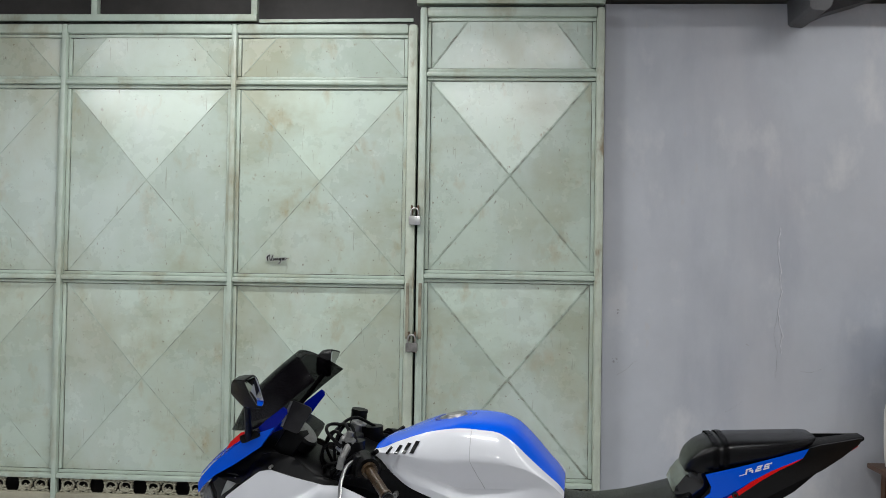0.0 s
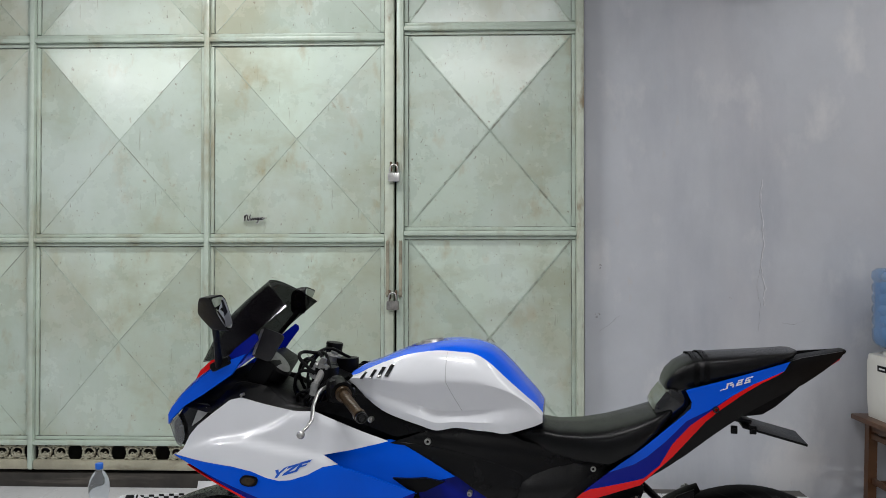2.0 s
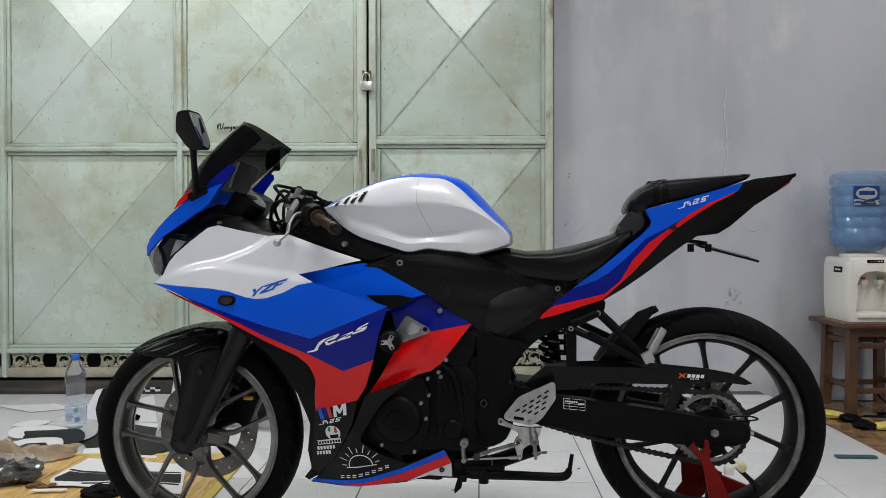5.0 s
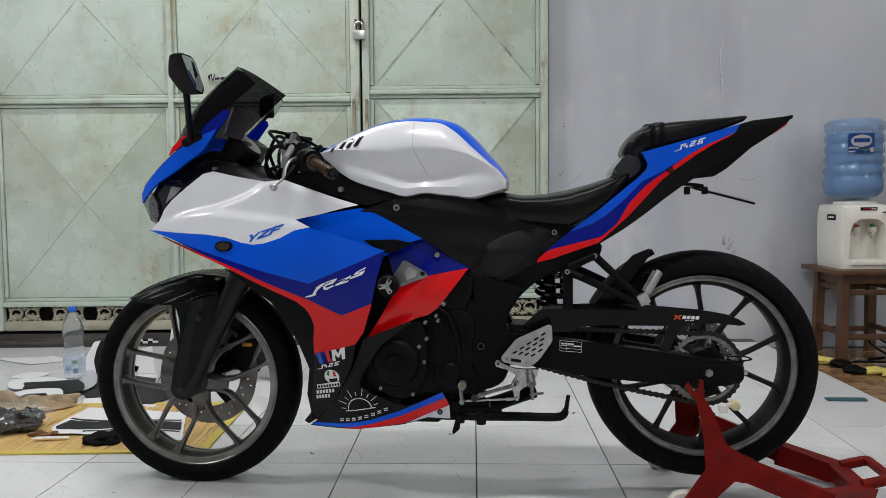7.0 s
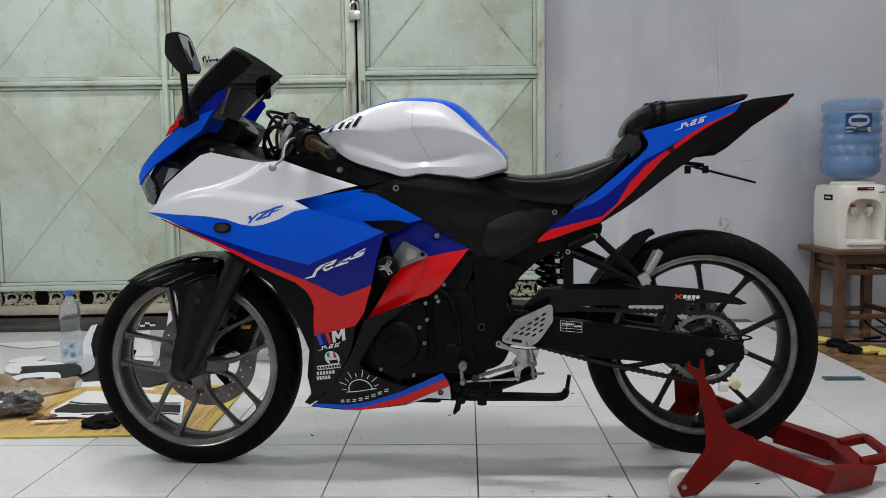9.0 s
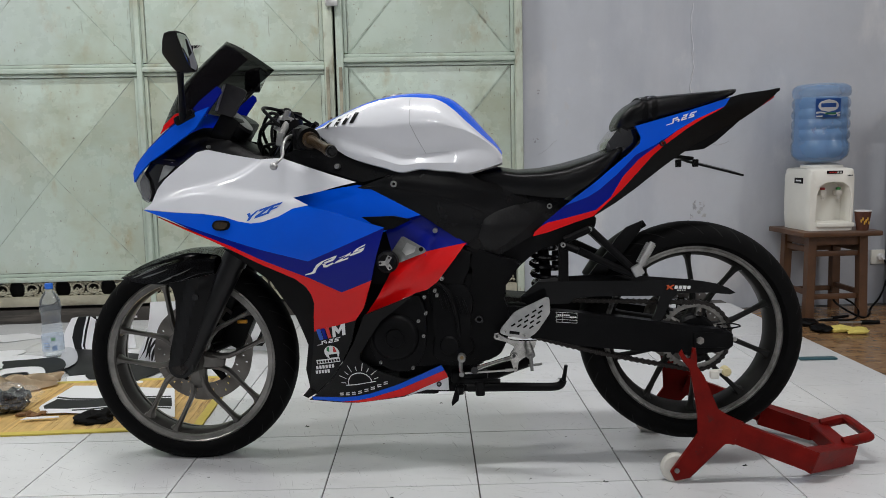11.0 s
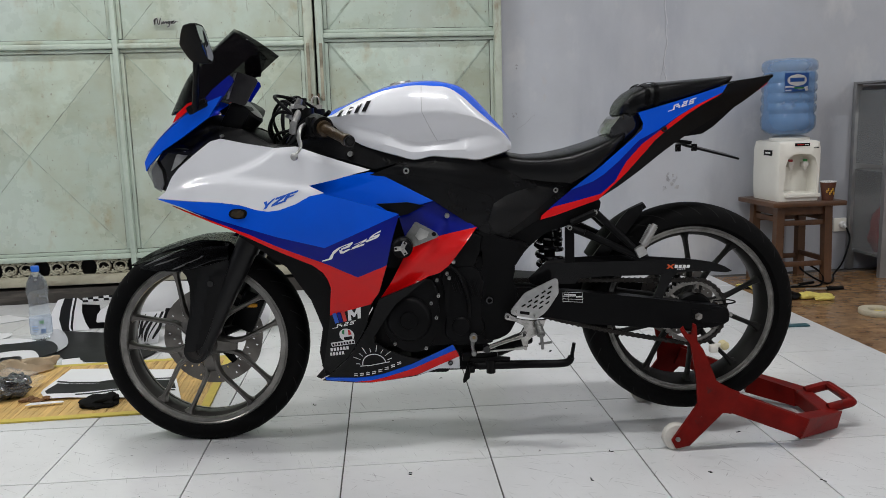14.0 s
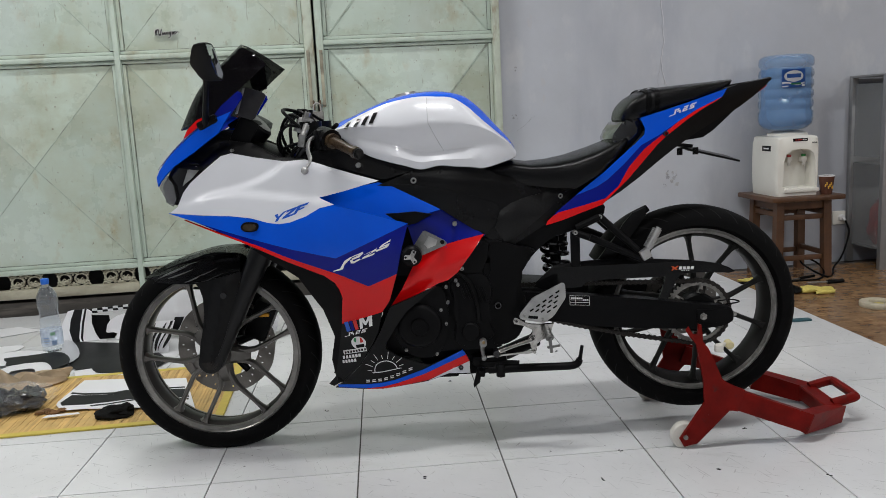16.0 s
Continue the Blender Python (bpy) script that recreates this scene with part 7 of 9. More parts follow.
for k in range(9):
    a = radians(20 + 160 * k / 8)
    c, d = math.cos(a), math.sin(a)
    r0, r1 = 0.040, 0.062 if k % 2 else 0.053
    mark([(0.491 + r0 * c - 0.0009 * d, 0.249 + r0 * d + 0.0009 * c), (0.491 + r0 * c + 0.0009 * d, 0.249 + r0 * d - 0.0009 * c), (0.491 + r1 * c + 0.0009 * d, 0.249 + r1 * d - 0.0009 * c), (0.491 + r1 * c - 0.0009 * d, 0.249 + r1 * d + 0.0009 * c)], flank, M_WHITEMARK, belly_l)
mark([(0.451, 0.2405), (0.534, 0.2545), (0.534, 0.257), (0.451, 0.243)], flank, M_WHITEMARK, belly_l)
for k in range(8):
    x, z = 0.430 + 0.0178 * k, 0.2075 + 0.0024 * k + 0.00042 * k * k
    mark(slanted(x, z, 0.0110, 0.0028, 0.05, 0.98, 0.2), flank, M_WHITEMARK, belly_l)
    mark(slanted(x + 0.0002, z + 0.0055, 0.0110, 0.0028, 0.05, 0.98, 0.2), flank, M_WHITEMARK, belly_l)
bolt(0.703, -0.121, 0.243, 0.011, M_BLACKGLOSS)
# chain guard mark and swingarm notice
mark([(1.303, 0.506), (1.308, 0.507), (1.312, 0.503), (1.319, 0.507), (1.324, 0.507), (1.316, 0.500), (1.322, 0.495), (1.316, 0.495), (1.311, 0.499), (1.306, 0.494), (1.302, 0.495), (1.307, 0.501)], lambda x, z: 0.1235, M_ORANGEMARK, guard, 0.001)
for k in range(4):
    mark(slanted(1.3235 + 0.0108 * k, 0.4965 - 0.0003 * k, 0.0082, 0.0085, 0.18, 1, -0.03), lambda x, z: 0.1235, M_WHITEMARK, guard, 0.001)
for k in range(4):
    mark(slanted(1.331 + 0.006 * k, 0.4915, 0.0036, 0.0026, 0, 1, 0), lambda x, z: 0.1235, M_WHITEMARK, guard, 0.001)
for z, hh in ((0.4385, 0.0008), (0.4265, 0.0008), (0.4195, 0.0008), (0.412, 0.0008)):
    mark(slanted(1.016, z, 0.055, hh, 0, 1, -0.07), lambda x, z: 0.1305, M_WHITEMARK, bike, 0.001)
for x in (1.016, 1.032, 1.0705):
    mark([(x, 0.4385 - (x - 1.016) * 0.07), (x + 0.0008, 0.4385 - (x - 1.016) * 0.07), (x + 0.0008, 0.412 - (x - 1.016) * 0.07), (x, 0.412 - (x - 1.016) * 0.07)], lambda x, z: 0.1305, M_WHITEMARK, bike, 0.001)
for k in range(9):
    mark(slanted(1.020 + 0.0055 * k, 0.4295 - 0.0004 * k if k < 6 else 0.4225, 0.004, 0.004, 0, 1, -0.07), lambda x, z: 0.1305, M_WHITEMARK, bike, 0.001)

# ---- gate fittings ----
M_LOCK = material("padlock_steel", (0.62, 0.62, 0.6), 0.3, metal=0.7, vary=0.12, scale=60)
M_RUST = material("rusty_iron", (0.12, 0.085, 0.055), 0.7, metal=0.3, vary=0.4, scale=60, bump=0.3, bump_scale=200)


def padlock(x, z, mat, label):
    lock = thing("padlock", pose(x, GATE_Y - 0.045, z), label, "padlock", "gate padlocks")
    bm = bmesh.new()
    add_box(bm, (0, 0, 0), (0.064, 0.026, 0.048), bevel=0.006)
    part("body", bm, mat, lock)
    bm = bmesh.new()
    add_tube(bm, [(-0.02, 0, 0.02), (-0.02, 0, 0.045), (-0.014, 0, 0.062), (0, 0, 0.068), (0.014, 0, 0.062), (0.02, 0, 0.045), (0.02, 0, 0.02)], 0.005, 8, 4)
    part("shackle", bm, M_STEEL, lock)
    bm = bmesh.new()
    for s in (-1, 1):
        add_box(bm, (s * 0.017, 0.012, 0.058), (0.01, 0.03, 0.05), bevel=0.002)
    part("hasp", bm, M_RUST, lock, "rusty hasp")


padlock(-0.030, 1.665, M_LOCK, "bright steel padlock on the gate's rusty hasp")
padlock(-0.036, 0.985, M_RIMEDGE, "dull grey padlock on the gate's rusty hasp")
bm = bmesh.new()
for x in (-0.064, 0.004):
    add_box(bm, (x, GATE_Y - 0.031, 1.18), (0.017, 0.014, 0.30), bevel=0.003)
    add_rod(bm, (x, GATE_Y - 0.045, 1.05), (x, GATE_Y - 0.02, 1.05), 0.011, seg=8)
    add_rod(bm, (x, GATE_Y - 0.045, 1.32), (x, GATE_Y - 0.02, 1.32), 0.009, seg=8)
tagged(done(bm, "trim_latch", M_DIRTYRAIL), "rusty latch bars at the gate's meeting edge", "latch", "", "structure")

# sticker on the gate: dark slanted strokes on a pale edge
def gate_sticker():
    st = thing("gate_sticker", pose(-0.783, GATE_Y - 0.0065, 1.447), "small black and white script sticker on the gate", "sticker")
    strokes = ([(-0.056, -0.010), (-0.050, 0.014), (-0.042, 0.022), (-0.040, 0.0), (-0.034, -0.010), (-0.028, 0.010), (-0.022, 0.024)],
               [(-0.052, 0.018), (-0.058, 0.008), (-0.050, -0.004)],
               [(-0.022, 0.006), (-0.020, -0.008), (-0.010, 0.006), (-0.008, -0.007), (0.002, 0.007), (0.004, -0.006)],
               [(0.018, 0.008), (0.010, 0.0), (0.016, -0.005), (0.021, 0.008), (0.016, -0.018), (0.006, -0.022)],
               [(0.030, 0.010), (0.028, -0.006), (0.044, 0.010), (0.034, 0.002), (0.040, -0.005), (0.056, 0.008)])
    for mat, y, r in ((M_WHITEMARK, 0.0, 0.0050), (M_BLACK, -0.0012, 0.0031)):
        for run in strokes:
            bm = bmesh.new()
            add_tube(bm, [(x, 0, z) for x, z in run], r, 6, 5)
            for v in bm.verts:
                v.co.y = y + 0.12 * v.co.y
            part("stroke", bm, mat, st, "", 0)


gate_sticker()

# transom frames over the gate, lintel and bracket
bm = bmesh.new()
add_box(bm, (-2.46, GATE_Y + 0.05, 2.787), (3.05, 0.05, 0.038), bevel=0.004)
tagged(done(bm, "trim_transom_rail", M_GATEFRAME), "pale transom rail above the gate", "transom", "", "structure")
for x in (-3.75, -2.80, -1.86, -0.95):
    bm = bmesh.new()
    add_box(bm, (x, GATE_Y + 0.05, 3.093), (0.034, 0.045, 0.574), bevel=0.004)
    tagged(done(bm, "trim_transom_post", M_GATEFRAME), "pale upright of the transom", "transom", "", "structure")
bm = bmesh.new()
add_box(bm, (-0.49, GATE_Y + 0.04, 2.770), (0.86, 0.03, 0.020), Matrix.Rotation(radians(-0.35), 4, "Y"), bevel=0.003)
tagged(done(bm, "trim_track", M_GATEFRAME), "thin pale track above the gate leaf", "track", "", "structure")
bm = bmesh.new()
add_box(bm, (0.47, GATE_Y + 0.01, 2.875), (1.02, 0.06, 0.05), bevel=0.006)
tagged(done(bm, "trim_head", M_GATEFRAME), "pale head rail over the narrow leaf", "gate rail", "", "structure")
bm = bmesh.new()
add_box(bm, (3.81, WALL_Y - 0.12, 2.93), (5.58, 0.5, 0.09), bevel=0.006)
tagged(done(bm, "beam", M_DARK), "dark concrete beam along the wall's top", "beam", "", "structure")
bm = bmesh.new()
add_plate(bm, [(1.968, 2.90), (1.972, 2.762), (1.985, 2.747), (2.045, 2.741), (2.075, 2.76), (2.125, 2.90)], WALL_Y - 0.30, WALL_Y + 0.01, 0.004)
add_plate(bm, [(2.05, 2.752), (2.15, 2.80), (2.30, 2.845), (2.42, 2.888), (2.12, 2.888)], WALL_Y - 0.10, WALL_Y + 0.01, 0.004)
tagged(done(bm, "trim_bracket", M_SHIELDGREY), "grey steel bracket under the beam", "bracket", "", "structure")


# a batten body for each of the added, unseen tubes
def lamp_fixture(x, y, z, turn):
    f = thing("ceiling_lamp", pose(x, y, z, 0, 0, turn), "white fluorescent batten lamp added on the unseen ceiling", "ceiling lamp", "ceiling lamps")
    bm = bmesh.new()
    add_box(bm, (0, 0, 0.03), (1.24, 0.06, 0.05), bevel=0.006)
    part("housing", bm, M_WHITEMARK, f)
    bm = bmesh.new()
    for s in (-1, 1):
        add_rod(bm, (s * 0.6, 0, 0.0), (s * 0.6, 0, 0.035), 0.012, seg=10)
    part("holder", bm, M_WHITEMARK, f)
    for h in (0.11,):
        bm = bmesh.new()
        for s in (-1, 1):
            add_rod(bm, (s * 0.4, 0, 0.05), (s * 0.4, 0, 3.4 - z), 0.006, seg=8)
        part("hanger_rod", bm, M_STEEL, f)


for x, y, turn in LAMPS:
    lamp_fixture(x, y, 3.20, turn)

# ---- corner with the water dispenser ----
M_WOOD = material("brown_varnished_wood", (0.10, 0.046, 0.021), 0.4, vary=0.3, scale=8, coat=0.12, bump=0.15, bump_scale=90)
stain(M_WOOD, (0.05, 0.02, 0.01), 20, 0.5, 0.7, (1, 1, 0.12), 0.6)
M_IVORY = material("ivory_plastic", (0.80, 0.785, 0.72), 0.35, vary=0.03, scale=8)
M_JUG = material("blue_tinted_bottle", (0.20, 0.36, 0.60), 0.08, vary=0.06, alpha=0.5, coat=0.6)
Z0 = BROWN_Z + 0.003
stool = thing("wooden_stool", pose(2.592, 4.23, Z0), "dark brown wooden stool on the brown floor", "stool")
bm = bmesh.new()
add_box(bm, (0, 0, 0.453), (0.425, 0.40, 0.028), bevel=0.008)
part("seat", bm, M_WOOD, stool)
for sx in (-1, 1):
    for sy in (-1, 1):
        bm = bmesh.new()
        m = Matrix.Identity(4)
        rings = []
        for z, k in ((0.0, 1.06), (0.44, 1.0)):
            cx, cy = sx * 0.138 * k, sy * 0.128 * k
            rings.append([Vector((cx + a * 0.022, cy + b * 0.022, z)) for a, b in ((-1, -1), (1, -1), (1, 1), (-1, 1))])
        add_loft(bm, rings)
        part("leg", bm, M_WOOD, stool, "", 0)
for z, h in ((0.415, 0.05), (0.345, 0.028), (0.115, 0.028)):
    for s in (-1, 1):
        bm = bmesh.new()
        add_box(bm, (0, s * 0.130, z), (0.236, 0.02, h), bevel=0.003)
        part("rail", bm, M_WOOD, stool)
        bm = bmesh.new()
        add_box(bm, (s * 0.140, 0, z + (0.02 if h < 0.04 else 0)), (0.02, 0.216, h), bevel=0.003)
        part("rail", bm, M_WOOD, stool)

DZ = Z0 + 0.467
disp = thing("water_dispenser", pose(2.565, 4.225, DZ), "ivory table-top water dispenser with two taps", "water dispenser")
bm = bmesh.new()
body = smooth_outline([(-0.130, 0.0), (0.110, 0.0), (0.116, 0.10), (0.116, 0.27), (0.110, 0.308), (0.088, 0.328), (-0.108, 0.328), (-0.130, 0.308), (-0.137, 0.27), (-0.137, 0.10)], 3, (0, 1))
alcove = [(-0.098, 0.045), (0.092, 0.045), (0.092, 0.19), (0.080, 0.232), (0.05, 0.252), (0.0, 0.257), (-0.045, 0.252), (-0.078, 0.232), (-0.09, 0.19)]
# rounded box whose front has the alcove left open
n_a, n_b = len(alcove), len(body)
cx, cz = -0.012, 0.16
rings = []
for y, sc in ((0.135, 0.96), (0.12, 1.0), (-0.095, 1.0), (-0.118, 0.985), (-0.130, 0.955), (-0.135, 0.91)):
    rings.append([bm.verts.new((cx + (x - cx) * sc, y, max(0.0, cz + (z - cz) * (sc if z > cz else 1.0)))) for x, z in body])
bm.faces.new(rings[0])
for a, b in zip(rings, rings[1:]):
    for i in range(n_b):
        bm.faces.new((a[i], a[(i + 1) % n_b], b[(i + 1) % n_b], b[i]))
vi = [bm.verts.new((x, -0.135, z)) for x, z in alcove]
eo = [bm.edges.get((rings[-1][i], rings[-1][(i + 1) % n_b])) for i in range(n_b)]
ei = [bm.edges.new((vi[i], vi[(i + 1) % n_a])) for i in range(n_a)]
bmesh.ops.triangle_fill(bm, use_beauty=True, edges=eo + ei)
vm = [bm.verts.new((x * 0.975, -0.125, z * 0.99 + 0.001)) for x, z in alcove]
vd = [bm.verts.new((x * 0.91, -0.05, z * 0.965 + 0.005)) for x, z in alcove]
for a, b in ((vi, vm), (vm, vd)):
    for i in range(n_a):
        bm.faces.new((a[i], a[(i + 1) % n_a], b[(i + 1) % n_a], b[i]))
bm.faces.new(vd)
part("body", bm, M_IVORY, disp, "", 40)
bm = bmesh.new()
add_turn(bm, [(0.0, 0.326), (0.108, 0.326), (0.104, 0.342), (0.07, 0.352), (0.0, 0.352)], (0, 0, 0), 36, "Z")
part("collar", bm, M_IVORY, disp)
bm = bmesh.new()
add_box(bm, (0.01, -0.125, 0.03), (0.20, 0.05, 0.022), bevel=0.006)
part("drip_tray", bm, M_IVORY, disp)
for x, c in ((-0.040, (0.35, 0.03, 0.03)), (0.045, (0.03, 0.22, 0.05))):
    bm = bmesh.new()
    add_box(bm, (x, -0.085, 0.197), (0.03, 0.04, 0.03), bevel=0.006)
    add_rod(bm, (x, -0.095, 0.185), (x, -0.095, 0.165), 0.009, seg=12)
    tap = part("tap", bm, M_NYLON, disp, "white tap")
    bm = bmesh.new()
    add_box(bm, (x, -0.092, 0.219), (0.02, 0.018, 0.014), bevel=0.004)
    part("tap_lever", bm, material("tap_lever_paint", c, 0.4), tap)
for x, z, w, h, side in ((0.0, 0.306, 0.085, 0.016, 0),):
    bm = bmesh.new()
    add_box(bm, (x, -0.1365, z), (w, 0.003, h), bevel=0.001)
    badge = part("badge", bm, M_BLACK, disp, "black badge")
    for k in range(5):
        bm = bmesh.new()
        add_box(bm, (x - 0.025 + 0.014 * k, -0.1385, z), (0.009, 0.001, 0.005))
        part("badge_bar", bm, M_REDMARK if k < 3 else M_WHITEMARK, badge)
bm = bmesh.new()
add_box(bm, (-0.1375, -0.03, 0.262), (0.003, 0.09, 0.03), bevel=0.001)
badge = part("badge", bm, M_BLACK, disp, "black side badge")
bm = bmesh.new()
add_box(bm, (-0.1395, -0.03, 0.262), (0.001, 0.055, 0.008))
part("badge_bar", bm, M_WHITEMARK, badge)
for k in range(4):
    bm = bmesh.new()
    add_box(bm, (0.072 + 0.007 * k, -0.1362, 0.288), (0.005, 0.001, 0.006))
    part("badge_bar", bm, M_BLACK, disp)

JZ = DZ + 0.352
jug = thing("water_jug", pose(2.552, 4.225, JZ) @ Matrix.Diagonal((0.95, 0.95, 0.99, 1)), "blue plastic water jug standing upside down on the dispenser", "water bottle")
prof = [(0.0, 0.0), (0.06, 0.0), (0.115, 0.012), (0.146, 0.040), (0.152, 0.065), (0.152, 0.105), (0.143, 0.118), (0.143, 0.125)]
for z in (0.125, 0.180, 0.235, 0.290):
    prof += [(0.143, z), (0.151, z + 0.012), (0.153, z + 0.027), (0.151, z + 0.042), (0.143, z + 0.054)]
prof += [(0.141, 0.350), (0.151, 0.360), (0.154, 0.378), (0.150, 0.402), (0.128, 0.418), (0.06, 0.422), (0.0, 0.420)]
bm = bmesh.new()
add_turn(bm, prof, (0, 0, 0), 48, "Z")
part("shell", bm, M_JUG, jug, "", 60)
bm = bmesh.new()
add_turn(bm, [(0.0, 0.004), (0.11, 0.016), (0.14, 0.042), (0.146, 0.10), (0.137, 0.12), (0.137, 0.345), (0.0, 0.345)], (0, 0, 0), 32, "Z")
part("water", bm, material("blue_seen_water", (0.16, 0.30, 0.58), 0.1, vary=0.08, alpha=0.75), jug, "", 60)


def jug_label(a0, a1, z0, z1, r, mat, name, parent, label=""):
    bm = bmesh.new()
    rows = [[Vector((r * math.sin(radians(a0 + (a1 - a0) * k / 10)), -r * math.cos(radians(a0 + (a1 - a0) * k / 10)), z)) for k in range(11)] for z in (z0, z1)]
    add_loft(bm, rows, False)
    bmesh.ops.solidify(bm, geom=bm.faces[:], thickness=0.0005)
    return part(name, bm, mat, parent, label)


M_LABELBLUE = material("label_blue", (0.015, 0.09, 0.36), 0.4, vary=0.1, scale=30)
lab = jug_label(-38, 10, 0.240, 0.338, 0.1565, M_LABELBLUE, "label", jug, "blue and white label with a green hill")
bm = bmesh.new()
rows = []
for k in range(17):
    a = radians(-37 + 46 * k / 16)
    low, high = 0.256 + 0.006 * math.sin(k * 0.42 + 0.4), 0.266 + 0.005 * math.sin(k * 0.36 + 1.0)
    rows.append([Vector((0.1573 * math.sin(a), -0.1573 * math.cos(a), z)) for z in (low, high)])
add_loft(bm, rows, False)
bmesh.ops.solidify(bm, geom=bm.faces[:], thickness=0.0004)
part("label_wave", bm, M_WHITEMARK, lab, "white wave")
bm = bmesh.new()
rows = []
for q in range(9):
    t = -1 + q / 4
    w = 19 * math.sqrt(max(0.0, 1 - t * t)) + 0.3
    rows.append([Vector((0.1575 * math.sin(radians(-14 + w * (k / 4 - 1))), -0.1575 * math.cos(radians(-14 + w * (k / 4 - 1))), 0.300 + 0.032 * t)) for k in range(9)])
add_loft(bm, rows, False)
bmesh.ops.solidify(bm, geom=bm.faces[:], thickness=0.0004)
part("label_oval", bm, M_WHITEMARK, lab, "white oval")
jug_label(-28, 0, 0.2915, 0.3125, 0.1583, M_LABELBLUE, "label_bar", lab)
jug_label(-37, -25, 0.243, 0.250, 0.1578, M_WHITEMARK, "label_bar", lab)
jug_label(2, 9, 0.243, 0.256, 0.1578, M_WHITEMARK, "label_bar", lab)
jug_label(-20, 0, 0.254, 0.264, 0.1583, material("label_green", (0.03, 0.2, 0.08), 0.4), "label_bar", lab)

cup = thing("paper_cup", pose(2.722, 4.085, DZ), "brown paper coffee cup on the stool", "cup")
bm = bmesh.new()
add_turn(bm, [(0.0, 0.002), (0.029, 0.0), (0.041, 0.098), (0.0385, 0.098), (0.028, 0.005), (0.0, 0.006)], (0, 0, 0), 28, "Z")
part("wall", bm, material("brown_printed_paper", (0.10, 0.035, 0.02), 0.5, vary=0.3, scale=40), cup)
bm = bmesh.new()
add_turn(bm, [(0.0405, 0.097), (0.0425, 0.099), (0.0425, 0.103), (0.040, 0.104), (0.0385, 0.099), (0.0405, 0.097)], (0, 0, 0), 28, "Z")
part("rim", bm, M_WHITEMARK, cup, "white rolled rim")
bm = bmesh.new()
for k in range(6):
    a = radians(-130 + 12 * k)
    add_box(bm, (0.0366 * math.cos(a), 0.0366 * math.sin(a), 0.05 + 0.012 * math.sin(k * 2.1)), (0.007, 0.007, 0.016), Matrix.Rotation(a, 4, "Z"), bevel=0.002)
part("print", bm, material("yellow_print", (0.6, 0.35, 0.05), 0.5), cup)

# wall socket, plug, cable
sock = thing("wall_socket", pose(3.045, WALL_Y - 0.004, 0.222), "cream wall socket with a plug in it", "socket")
bm = bmesh.new()
add_box(bm, (0, -0.006, 0), (0.082, 0.016, 0.082), bevel=0.005)
part("plate", bm, M_IVORY, sock)
bm = bmesh.new()
add_turn(bm, [(0.0, -0.030), (0.017, -0.030), (0.02, -0.026), (0.022, -0.012), (0, -0.012)], (0.012, 0, 0.0), 20)
add_rod(bm, (0.012, -0.03, 0), (0.018, -0.05, -0.012), 0.008, 0.006, 10)
part("plug", bm, M_WHITEMARK, sock)
cord = thing("power_cord", pose(0, 0, 0), "black power cord lying on the brown floor", "cable")
bm = bmesh.new()
add_tube(bm, [(3.063, 4.42, 0.21), (3.075, 4.40, 0.15), (3.05, 4.38, 0.08), (2.98, 4.32, 0.01), (2.88, 4.24, Z0 + 0.012), (2.80, 4.12, Z0 + 0.006), (2.72, 4.05, Z0 + 0.006), (2.63, 4.06, Z0 + 0.05), (2.60, 4.12, Z0 + 0.09), (2.66, 4.16, Z0 + 0.10), (2.72, 4.10, Z0 + 0.05), (2.66, 4.02, Z0 + 0.006), (2.52, 4.01, Z0 + 0.006), (2.36, 4.03, Z0 + 0.006), (2.2, 4.06, Z0 + 0.006)], 0.0055, 8, 8)
part("cord", bm, M_BLACK, cord)

# glass-fronted cabinet
M_ALUFRAME = material("grey_aluminium_frame", (0.33, 0.335, 0.34), 0.4, metal=0.5, vary=0.12, scale=12)
M_PANE = material("cabinet_pane", (0.30, 0.32, 0.33), 0.1, vary=0.1, alpha=0.35)
cab = thing("display_cabinet", pose(3.09, 4.13, Z0), "grey aluminium display cabinet with glass doors", "cabinet")
W, D, H = 0.95, 0.33, 1.10
for x in (0.0, W):
    for y in (0.0, D):
        bm = bmesh.new()
        add_box(bm, (x + (0.02 if x == 0 else -0.02), y + (0.015 if y == 0 else -0.015), H / 2), (0.04, 0.03, H), bevel=0.003)
        part("post", bm, M_ALUFRAME, cab)
for z in (0.09, H - 0.018, 0.62):
    bm = bmesh.new()
    add_box(bm, (W / 2, 0.014, z), (W - 0.08, 0.026, 0.034), bevel=0.003)
    part("rail", bm, M_ALUFRAME, cab)
bm = bmesh.new()
add_box(bm, (W / 2, 0.0155, 0.036), (W - 0.08, 0.02, 0.072), bevel=0.003)
part("plinth", bm, M_ALUFRAME, cab)
for k in range(4):
    bm = bmesh.new()
    add_box(bm, (W / 2, 0.003, 0.014 + 0.017 * k), (W - 0.1, 0.008, 0.006), bevel=0.002)
    part("louvre", bm, M_ALUFRAME, cab)
bm = bmesh.new()
add_box(bm, (W / 2, D / 2, H + 0.004), (W, D, 0.012), bevel=0.003)
part("top", bm, M_ALUFRAME, cab)
bm = bmesh.new()
add_box(bm, (W / 2, D - 0.012, 0.58), (W - 0.08, 0.008, 0.96))
part("back", bm, M_CONCRETE, cab)
for z in (0.12, 0.60):
    bm = bmesh.new()
    add_box(bm, (W / 2, D / 2, z), (W - 0.05, D - 0.06, 0.008))
    part("shelf", bm, M_ALUFRAME, cab)
